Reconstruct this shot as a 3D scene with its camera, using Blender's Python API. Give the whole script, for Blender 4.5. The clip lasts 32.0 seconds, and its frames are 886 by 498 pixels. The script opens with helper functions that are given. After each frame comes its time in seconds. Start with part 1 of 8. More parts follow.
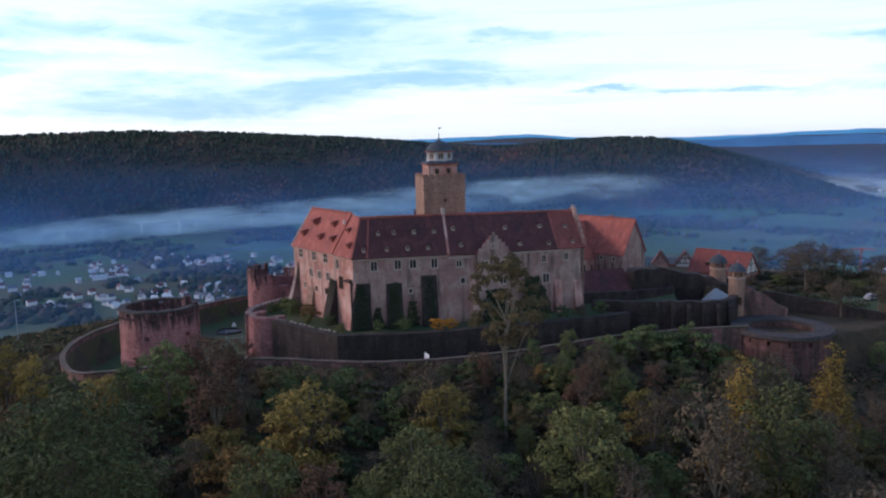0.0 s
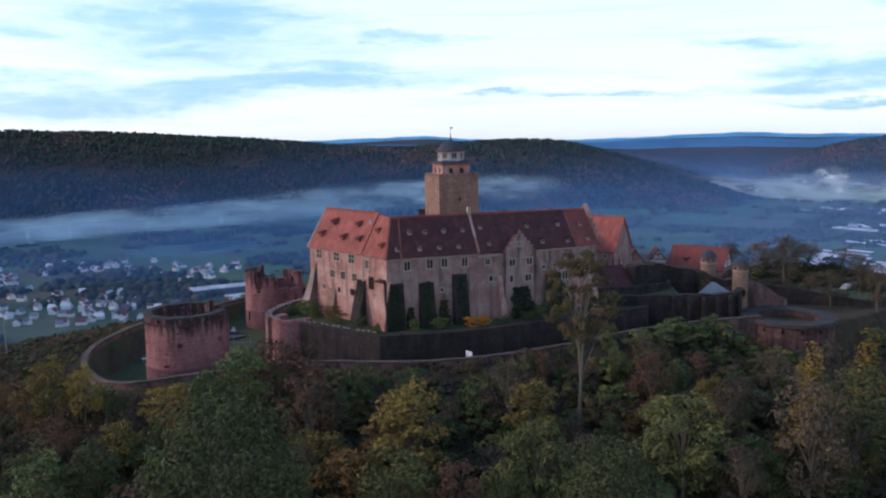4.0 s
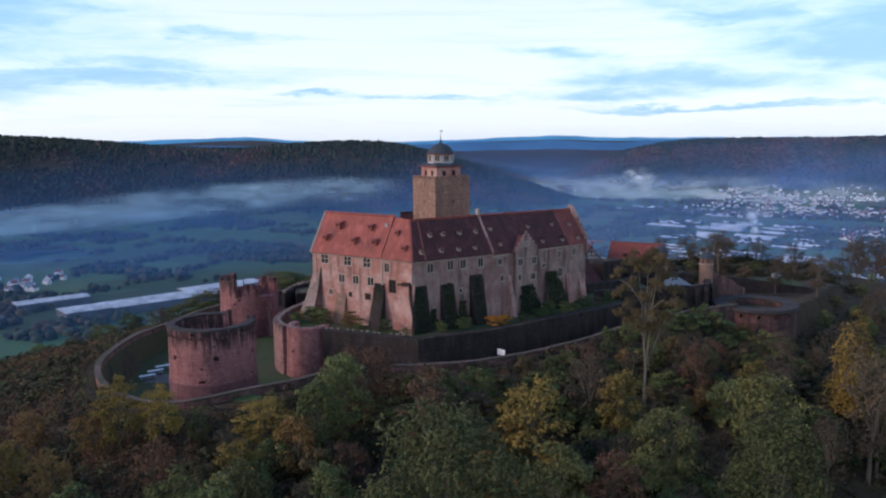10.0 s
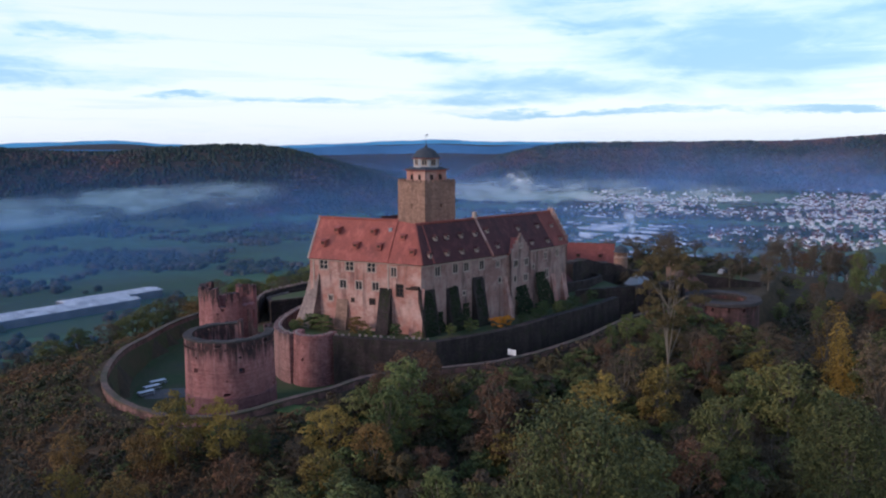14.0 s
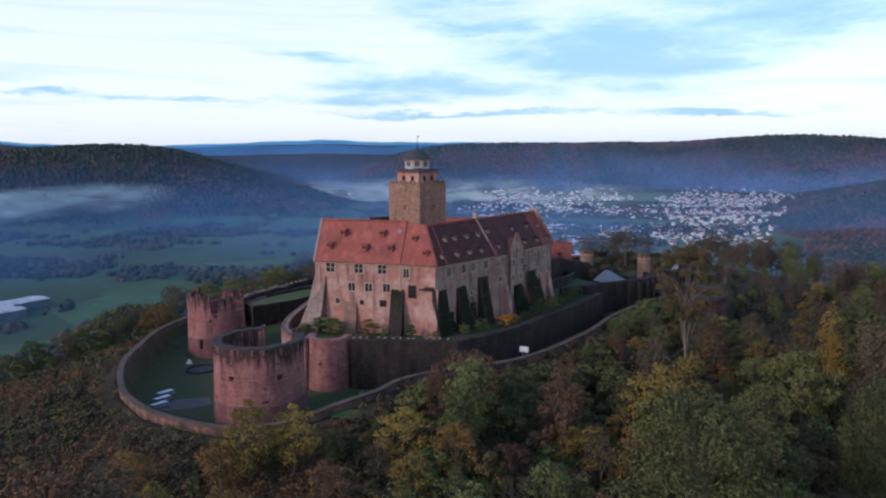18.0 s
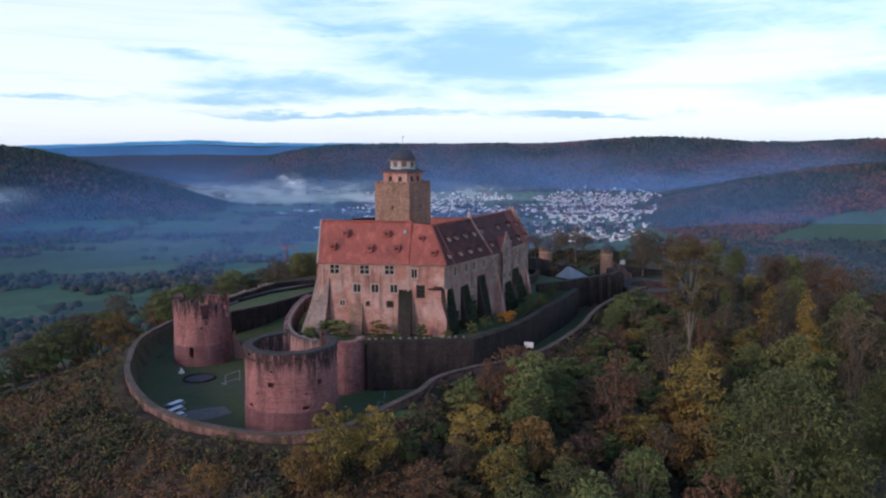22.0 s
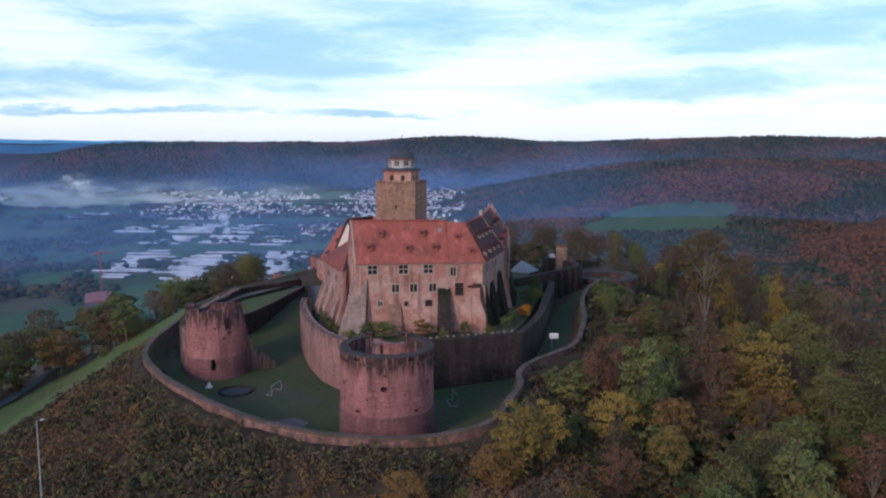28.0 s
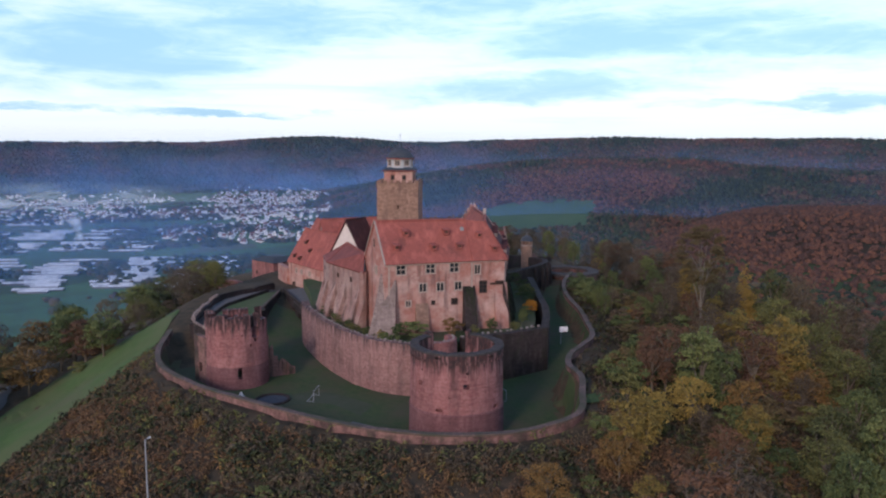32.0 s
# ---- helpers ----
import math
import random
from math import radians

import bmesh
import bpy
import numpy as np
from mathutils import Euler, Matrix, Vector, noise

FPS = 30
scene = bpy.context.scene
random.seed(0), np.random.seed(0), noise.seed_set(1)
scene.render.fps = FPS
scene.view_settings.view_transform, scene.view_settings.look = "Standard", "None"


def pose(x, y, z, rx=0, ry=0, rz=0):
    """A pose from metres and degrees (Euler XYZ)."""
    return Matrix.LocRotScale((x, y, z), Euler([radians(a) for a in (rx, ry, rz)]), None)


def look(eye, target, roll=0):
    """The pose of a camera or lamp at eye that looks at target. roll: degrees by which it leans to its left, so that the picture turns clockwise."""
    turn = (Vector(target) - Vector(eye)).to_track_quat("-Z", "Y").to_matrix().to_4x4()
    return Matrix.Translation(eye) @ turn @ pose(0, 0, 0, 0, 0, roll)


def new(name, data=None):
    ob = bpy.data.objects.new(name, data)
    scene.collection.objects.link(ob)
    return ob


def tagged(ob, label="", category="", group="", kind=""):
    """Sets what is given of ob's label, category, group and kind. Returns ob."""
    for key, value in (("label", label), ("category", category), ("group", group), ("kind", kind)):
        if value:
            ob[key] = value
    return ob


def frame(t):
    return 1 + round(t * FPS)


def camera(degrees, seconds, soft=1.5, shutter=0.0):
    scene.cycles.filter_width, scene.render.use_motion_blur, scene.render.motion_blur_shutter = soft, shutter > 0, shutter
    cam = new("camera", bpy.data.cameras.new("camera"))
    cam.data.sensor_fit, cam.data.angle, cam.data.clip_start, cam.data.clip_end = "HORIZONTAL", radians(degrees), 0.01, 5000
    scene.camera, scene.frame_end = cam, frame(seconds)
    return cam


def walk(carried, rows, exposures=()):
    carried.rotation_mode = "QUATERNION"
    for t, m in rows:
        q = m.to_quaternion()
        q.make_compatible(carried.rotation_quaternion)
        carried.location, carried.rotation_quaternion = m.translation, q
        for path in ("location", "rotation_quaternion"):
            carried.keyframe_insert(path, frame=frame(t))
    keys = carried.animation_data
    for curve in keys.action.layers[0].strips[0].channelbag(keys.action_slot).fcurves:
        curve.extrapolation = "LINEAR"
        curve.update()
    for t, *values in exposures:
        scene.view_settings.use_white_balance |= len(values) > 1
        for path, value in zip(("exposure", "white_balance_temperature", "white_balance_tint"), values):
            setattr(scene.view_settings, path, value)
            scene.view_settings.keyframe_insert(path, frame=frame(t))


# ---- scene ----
cam = camera(58.5, 32.0, soft=2.2)
METRES, EYE, TILT, LEAN, TURN = 230.0, 45.0, 0.0, 0.0, 0.0
ROWS = [
    (0.0, 0.0, 0.0, 0.0, -0.16, -7.93, 1.17),
    (0.5, -0.0152, -0.0005, -0.0001, -1.14, -7.93, 1.14),
    (1.0, -0.0306, -0.0008, -0.0003, -2.12, -7.92, 1.12),
    (1.5, -0.0459, -0.0008, -0.0002, -3.07, -7.93, 1.09),
    (2.0, -0.0615, -0.0004, -0.0001, -4.05, -7.93, 1.04),
    (2.5, -0.0768, 0.0001, 0.0, -5.01, -7.94, 1.01),
    (3.0, -0.0921, 0.0009, 0.0003, -5.97, -7.96, 0.98),
    (3.5, -0.1069, 0.0022, 0.0004, -6.94, -7.96, 0.95),
    (5.5, -0.1641, 0.0084, 0.0008, -11.0, -7.95, 0.85),
    (6.0, -0.1786, 0.0106, 0.0012, -12.06, -7.96, 0.8),
    (6.5, -0.193, 0.0132, 0.0015, -13.12, -7.96, 0.76),
    (7.0, -0.2073, 0.016, 0.002, -14.2, -7.99, 0.73),
    (7.5, -0.2216, 0.0193, 0.0024, -15.32, -8.0, 0.69),
    (8.0, -0.2358, 0.0228, 0.0025, -16.43, -7.98, 0.71),
    (8.5, -0.2504, 0.0266, 0.003, -17.57, -8.0, 0.65),
    (9.0, -0.2644, 0.0305, 0.0033, -18.67, -7.98, 0.63),
    (9.5, -0.2784, 0.0347, 0.0036, -19.78, -7.99, 0.56),
    (10.0, -0.292, 0.039, 0.0037, -20.9, -7.99, 0.54),
    (10.5, -0.3056, 0.0438, 0.0038, -22.01, -7.98, 0.5),
    (11.0, -0.3187, 0.0487, 0.0039, -23.1, -7.96, 0.47),
    (11.5, -0.3323, 0.054, 0.0042, -24.23, -7.92, 0.43),
    (12.0, -0.3454, 0.0595, 0.0044, -25.33, -7.9, 0.45),
    (12.5, -0.3586, 0.0652, 0.0045, -26.47, -7.85, 0.4),
    (13.0, -0.3714, 0.071, 0.0048, -27.6, -7.83, 0.39),
    (13.5, -0.3838, 0.0769, 0.0048, -28.71, -7.8, 0.4),
    (14.0, -0.3962, 0.0829, 0.0049, -29.83, -7.79, 0.4),
    (14.5, -0.4082, 0.0891, 0.005, -30.94, -7.79, 0.4),
    (15.0, -0.4201, 0.0958, 0.0051, -32.04, -7.78, 0.4),
    (15.5, -0.4321, 0.1028, 0.0053, -33.13, -7.77, 0.37),
    (17.5, -0.4792, 0.1308, 0.0064, -37.14, -7.79, 0.28),
    (18.0, -0.4907, 0.1386, 0.0066, -38.09, -7.8, 0.24),
    (18.5, -0.5021, 0.1466, 0.0067, -39.02, -7.8, 0.21),
    (19.0, -0.5136, 0.1551, 0.0067, -39.98, -7.8, 0.2),
    (19.5, -0.5251, 0.1639, 0.0067, -40.99, -7.8, 0.18),
    (20.0, -0.5367, 0.1728, 0.0068, -42.09, -7.81, 0.18),
    (20.5, -0.5477, 0.1821, 0.007, -43.21, -7.8, 0.17),
    (21.0, -0.5586, 0.1915, 0.0068, -44.47, -7.77, 0.15),
    (21.5, -0.5694, 0.2014, 0.0068, -45.81, -7.77, 0.09),
    (22.0, -0.5802, 0.2119, 0.0066, -47.14, -7.76, 0.07),
    (22.5, -0.5912, 0.2231, 0.0067, -48.41, -7.76, 0.02),
    (23.0, -0.6024, 0.2352, 0.0069, -49.63, -7.77, -0.0),
    (23.5, -0.6138, 0.2478, 0.0069, -50.87, -7.77, -0.05),
    (24.0, -0.6253, 0.2609, 0.007, -52.09, -7.77, -0.05),
    (24.5, -0.6369, 0.2748, 0.0072, -53.33, -7.79, -0.13),
    (25.0, -0.6481, 0.2889, 0.0072, -54.56, -7.79, -0.11),
    (25.5, -0.6593, 0.3036, 0.0073, -55.8, -7.79, -0.15),
    (27.5, -0.7004, 0.3655, 0.0068, -60.76, -7.83, -0.23),
    (28.0, -0.7101, 0.3815, 0.0066, -62.05, -7.83, -0.24),
    (28.5, -0.7195, 0.3982, 0.0065, -63.37, -7.82, -0.24),
    (29.0, -0.7285, 0.4151, 0.0062, -64.7, -7.81, -0.25),
    (29.5, -0.737, 0.4321, 0.006, -66.04, -7.8, -0.27),
    (30.0, -0.7452, 0.449, 0.0056, -67.38, -7.79, -0.28),
    (30.5, -0.7528, 0.4664, 0.0055, -68.71, -7.78, -0.3),
    (31.0, -0.7595, 0.4829, 0.0053, -69.97, -7.76, -0.32),
    (31.5, -0.7665, 0.5006, 0.0051, -71.3, -7.74, -0.35),
    (32.0, -0.7731, 0.5182, 0.0049, -72.63, -7.74, -0.34),
]
walk(cam, [(t, pose(0, 0, EYE, TILT, LEAN, TURN) @ pose(METRES * x, METRES * y, METRES * z, 90 + pitch, roll, yaw)) for t, x, y, z, yaw, pitch, roll in ROWS], [(0.0, 0.08, 5650, 15), (14.0, -0.02, 5660, 15), (32.0, 0.0, 5720, 15)])

# ---- light ----
SUN_DIR = Vector((-0.92, 0.10, 0.38)).normalized()
world = bpy.data.worlds.new("dawn_sky")
scene.world = world
world.use_nodes = True
wn, wl = world.node_tree.nodes, world.node_tree.links
wn.clear()


def wmath(op, a, b=None, c=None):
    n = wn.new("ShaderNodeMath")
    n.operation = op
    for i, v in enumerate((a, b, c)):
        if v is None:
            continue
        if isinstance(v, (int, float)):
            n.inputs[i].default_value = v
        else:
            wl.new(v, n.inputs[i])
    return n.outputs[0]


def wramp(v, a, b):
    n = wn.new("ShaderNodeMapRange")
    n.interpolation_type = "SMOOTHSTEP"
    wl.new(v, n.inputs[0])
    n.inputs[1].default_value, n.inputs[2].default_value = a, b
    return n.outputs[0]


def wmix(f, a, b):
    n = wn.new("ShaderNodeMix")
    n.data_type = "RGBA"
    if isinstance(f, (int, float)):
        n.inputs[0].default_value = f
    else:
        wl.new(f, n.inputs[0])
    for i, v in ((6, a), (7, b)):
        if isinstance(v, tuple):
            n.inputs[i].default_value = (*v, 1)
        else:
            wl.new(v, n.inputs[i])
    return n.outputs[2]


sky = wn.new("ShaderNodeTexSky")
sky.sky_type, sky.sun_disc = "NISHITA", False
sky.sun_elevation, sky.sun_rotation = math.asin(SUN_DIR.z), math.atan2(SUN_DIR.x, SUN_DIR.y)
sky.air_density, sky.dust_density = 1.0, 1.5
coord = wn.new("ShaderNodeTexCoord")
sep = wn.new("ShaderNodeSeparateXYZ")
wl.new(coord.outputs["Generated"], sep.inputs[0])
AZ = wmath("MULTIPLY", wmath("ARCTAN2", sep.outputs[0], sep.outputs[1]), 57.2958)
EL = wmath("MULTIPLY", wmath("ARCSINE", sep.outputs[2]), 57.2958)


def wnoise(sx, sy, seed, detail=5.0, rough=0.55, warp=0.0):
    c = wn.new("ShaderNodeCombineXYZ")
    wl.new(wmath("MULTIPLY", AZ, sx), c.inputs[0])
    wl.new(wmath("MULTIPLY", EL, sy), c.inputs[1])
    c.inputs[2].default_value = seed
    n = wn.new("ShaderNodeTexNoise")
    n.inputs["Scale"].default_value, n.inputs["Detail"].default_value = 1.0, detail
    n.inputs["Roughness"].default_value, n.inputs["Distortion"].default_value = rough, warp
    wl.new(c.outputs[0], n.inputs["Vector"])
    return n.outputs[0]


WARP_A, WARP_E = wnoise(0.07, 0.28, 5.5, 5.0, 0.6), wnoise(0.09, 0.4, 14.5, 6.0, 0.62)
CAZ = wmath("ADD", AZ, wmath("MULTIPLY", wmath("SUBTRACT", WARP_A, 0.5), 16.0))
CEL = wmath("ADD", EL, wmath("MULTIPLY", wmath("SUBTRACT", WARP_E, 0.5), 4.2))


def bank(a, e, wa, we, tilt=0.0):
    """A soft lens of cloud round bearing a and height e, in degrees."""
    da = wmath("DIVIDE", wmath("SUBTRACT", CAZ, a), wa)
    de = wmath("DIVIDE", wmath("SUBTRACT", wmath("SUBTRACT", CEL, e), wmath("MULTIPLY", wmath("SUBTRACT", CAZ, a), tilt)), we)
    d = wmath("ADD", wmath("MULTIPLY", da, da), wmath("MULTIPLY", de, de))
    return wmath("SUBTRACT", 1.0, d)


CLOUD_BANKS = [(-18, 2.9, 13, 1.2, 0.01), (-3, 3.9, 12, 0.75, 0.05), (-9, 7.5, 11, 2.4, -0.06), (-23, 7.3, 10, 0.9, 0.0), (-30, 5.2, 9, 0.6, 0.0), (1, 5.3, 6, 0.7, -0.05), (4.5, 7.4, 3, 0.5, -0.1),
               (29, 5.75, 3.6, 0.5, 0.0), (50, 6.3, 9, 2.8, 0.05), (62, 8.1, 15, 2.1, 0.07), (40, 8.7, 8, 1.1, -0.1), (73, 9.6, 14, 1.6, 0.0),
               (38, 4.0, 8, 1.0, 0.02), (32, 2.7, 6, 0.55, 0.0), (40, 1.6, 9, 0.22, 0.02), (58, 2.0, 5, 0.2, 0.0), (88, 7.3, 13, 2.1, 0.0), (97, 6.6, 9, 1.8, 0.03), (78, 3.7, 10, 0.85, 0.03), (95, 2.6, 9, 0.35, 0.0), (12, 3.4, 2, 0.25, 0.05), (20, 3.1, 7, 0.3, 0.0)]
total = None
for b in CLOUD_BANKS:
    v = wmath("MAXIMUM", bank(b[0], b[1], b[2] * 1.25, b[3] * 1.3, b[4]), -0.8)
    total = v if total is None else wmath("MAXIMUM", total, v)
streak = wnoise(0.065, 0.36, 3.1, 6.0, 0.58, 0.5)
fine = wnoise(0.2, 0.8, 9.4, 6.0, 0.62, 0.8)
dens = wmath("ADD", wmath("MULTIPLY", total, 1.0), wmath("ADD", wmath("MULTIPLY", wmath("SUBTRACT", streak, 0.5), 2.2), wmath("MULTIPLY", wmath("SUBTRACT", fine, 0.5), 1.5)))
cloud = wramp(dens, -0.35, 0.9)
clear = wmix(wramp(EL, -1.0, 12.0), (1.08, 1.10, 1.06), (1.0, 1.04, 1.01))
body_col = wmix(wramp(dens, 0.3, 1.3), (0.70, 0.93, 1.0), (0.38, 0.66, 0.84))
thin = wmath("MULTIPLY", wramp(wnoise(0.06, 1.0, 21.0, 7.0, 0.62, 0.7), 0.5, 0.72), wramp(EL, 0.2, 2.0))
visible = wmix(cloud, wmix(wmath("MULTIPLY", thin, 0.5), clear, (0.66, 0.87, 0.96)), body_col)
# higher up the dawn sky turns to an even blue-grey
zenith = wmix(wramp(EL, 9.0, 40.0), visible, (0.15, 0.275, 0.50))
bg_sky, bg_cloud, addsh, wout = (wn.new(k) for k in ("ShaderNodeBackground", "ShaderNodeBackground", "ShaderNodeAddShader", "ShaderNodeOutputWorld"))
wl.new(sky.outputs[0], bg_sky.inputs[0])
bg_sky.inputs[1].default_value = 0.05
wl.new(zenith, bg_cloud.inputs[0])
bg_cloud.inputs[1].default_value = 0.78
wl.new(bg_sky.outputs[0], addsh.inputs[0])
wl.new(bg_cloud.outputs[0], addsh.inputs[1])
wl.new(addsh.outputs[0], wout.inputs[0])

sun = new("sun", bpy.data.lights.new("sun", "SUN"))
sun.data.energy, sun.data.angle, sun.data.color = 1.75, radians(10), (1.0, 0.72, 0.57)
sun.matrix_world = look(SUN_DIR * 300, (0, 0, 0))
scene.view_settings.exposure = 0.0


# ---- materials ----
def material(name, rough=0.9):
    m = bpy.data.materials.new(name)
    m.use_nodes = True
    b = m.node_tree.nodes["Principled BSDF"]
    b.inputs["Roughness"].default_value = rough
    b.inputs["Specular IOR Level"].default_value = 0.25
    return m, m.node_tree.nodes, m.node_tree.links, b


def tex_noise(n, l, vec, scale, detail=4.0, rough=0.55):
    t = n.new("ShaderNodeTexNoise")
    t.inputs["Scale"].default_value, t.inputs["Detail"].default_value, t.inputs["Roughness"].default_value = scale, detail, rough
    l.new(vec, t.inputs["Vector"])
    return t.outputs[0]


def stretch(n, l, scale):
    c, m = n.new("ShaderNodeTexCoord"), n.new("ShaderNodeMapping")
    m.inputs["Scale"].default_value = scale
    l.new(c.outputs["Object"], m.inputs[0])
    return m.outputs[0]


def ramp(n, l, fac, stops):
    r = n.new("ShaderNodeValToRGB")
    e = r.color_ramp.elements
    while len(e) < len(stops):
        e.new(0.5)
    for i, (p, c) in enumerate(stops):
        e[i].position, e[i].color = p, (*c, 1)
    l.new(fac, r.inputs[0])
    return r.outputs[0]


def mixc(n, l, fac, a, b, mode="MIX"):
    x = n.new("ShaderNodeMix")
    x.data_type, x.blend_type = "RGBA", mode
    if isinstance(fac, (int, float)):
        x.inputs[0].default_value = fac
    else:
        l.new(fac, x.inputs[0])
    for i, v in ((6, a), (7, b)):
        if isinstance(v, tuple):
            x.inputs[i].default_value = (*v, 1)
        else:
            l.new(v, x.inputs[i])
    return x.outputs[2]


def span(n, l, v, a, b, lo=0.0, hi=1.0):
    m = n.new("ShaderNodeMapRange")
    l.new(v, m.inputs[0])
    for i, x in enumerate((a, b, lo, hi)):
        m.inputs[i + 1].default_value = x
    return m.outputs[0]


def bump(n, l, b, height, strength, dist):
    u = n.new("ShaderNodeBump")
    u.inputs["Strength"].default_value, u.inputs["Distance"].default_value = strength, dist
    l.new(height, u.inputs["Height"])
    l.new(u.outputs[0], b.inputs["Normal"])


def masonry(name, light, mid, dark, stain, stain_amount=0.5, stone=1.1, moss=None, sooty=None):
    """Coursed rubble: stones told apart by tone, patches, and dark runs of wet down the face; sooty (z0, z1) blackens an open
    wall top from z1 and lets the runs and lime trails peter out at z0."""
    m, n, l, b = material(name)
    v = stretch(n, l, (stone, stone, stone * 1.9))
    cells = n.new("ShaderNodeTexVoronoi")
    cells.inputs["Scale"].default_value = 1.6
    l.new(v, cells.inputs["Vector"])
    tone = n.new("ShaderNodeSeparateColor")
    l.new(cells.outputs["Color"], tone.inputs[0])
    stones = ramp(n, l, tone.outputs[0], [(0.0, dark), (0.45, mid), (1.0, light)])
    w = stretch(n, l, (1, 1, 1))
    patch = tex_noise(n, l, w, 0.16, 5.0, 0.6)
    col = mixc(n, l, span(n, l, patch, 0.35, 0.7), stones, mixc(n, l, 0.6, stones, light))
    lime = tex_noise(n, l, stretch(n, l, (0.9, 0.9, 0.4)), 1.0, 6.0, 0.7)
    col = mixc(n, l, span(n, l, lime, 0.52, 0.7, 0.0, 0.55), col, tuple(min(1.0, 1.35 * v + 0.03) for v in light))
    soot = tex_noise(n, l, w, 1.3, 6.0, 0.7)
    col = mixc(n, l, span(n, l, soot, 0.5, 0.75, 0.0, 0.6), col, tuple(0.45 * v for v in dark))
    course = tex_noise(n, l, stretch(n, l, (0.22, 0.22, 2.4)), 1.0, 3.0, 0.6)
    col = mixc(n, l, span(n, l, course, 0.5, 0.68, 0.0, 0.5), col, tuple(0.62 * v for v in mid))
    runs = tex_noise(n, l, stretch(n, l, (0.5, 0.5, 0.075)), 1.0, 6.0, 0.65)
    blot = tex_noise(n, l, w, 0.35, 6.0, 0.65)
    f = n.new("ShaderNodeMath")
    f.operation = "MULTIPLY"
    l.new(span(n, l, runs, 0.45, 0.60), f.inputs[0])
    l.new(span(n, l, blot, 0.35, 0.62, 0.3, 1.0), f.inputs[1])
    g = n.new("ShaderNodeMath")
    g.operation = "MULTIPLY"
    l.new(f.outputs[0], g.inputs[0])
    g.inputs[1].default_value = stain_amount
    col = mixc(n, l, g.outputs[0], col, stain)
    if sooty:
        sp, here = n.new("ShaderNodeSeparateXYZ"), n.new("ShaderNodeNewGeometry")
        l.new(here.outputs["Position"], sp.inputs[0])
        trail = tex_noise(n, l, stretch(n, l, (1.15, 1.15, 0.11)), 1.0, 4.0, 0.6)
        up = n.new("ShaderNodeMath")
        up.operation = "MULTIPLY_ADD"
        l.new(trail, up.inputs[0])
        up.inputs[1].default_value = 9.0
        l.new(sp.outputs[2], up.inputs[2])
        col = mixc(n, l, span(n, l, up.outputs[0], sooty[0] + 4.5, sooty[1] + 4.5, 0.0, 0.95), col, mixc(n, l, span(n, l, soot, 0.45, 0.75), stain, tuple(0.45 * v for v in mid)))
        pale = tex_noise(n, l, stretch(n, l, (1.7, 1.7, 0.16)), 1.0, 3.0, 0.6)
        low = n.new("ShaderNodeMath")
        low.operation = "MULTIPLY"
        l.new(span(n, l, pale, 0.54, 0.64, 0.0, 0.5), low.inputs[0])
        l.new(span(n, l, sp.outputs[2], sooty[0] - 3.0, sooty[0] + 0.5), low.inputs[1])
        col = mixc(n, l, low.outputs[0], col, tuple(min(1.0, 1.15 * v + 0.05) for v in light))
    if moss:
        col = mixc(n, l, span(n, l, tex_noise(n, l, w, 0.5, 6.0, 0.7), 0.5, 0.68, 0.0, 0.8), col, moss)
    l.new(col, b.inputs["Base Color"])
    edge = n.new("ShaderNodeTexVoronoi")
    edge.feature = "DISTANCE_TO_EDGE"
    edge.inputs["Scale"].default_value = 1.6
    l.new(v, edge.inputs["Vector"])
    bump(n, l, b, span(n, l, edge.outputs["Distance"], 0.0, 0.12), 0.7, 0.08)
    return m


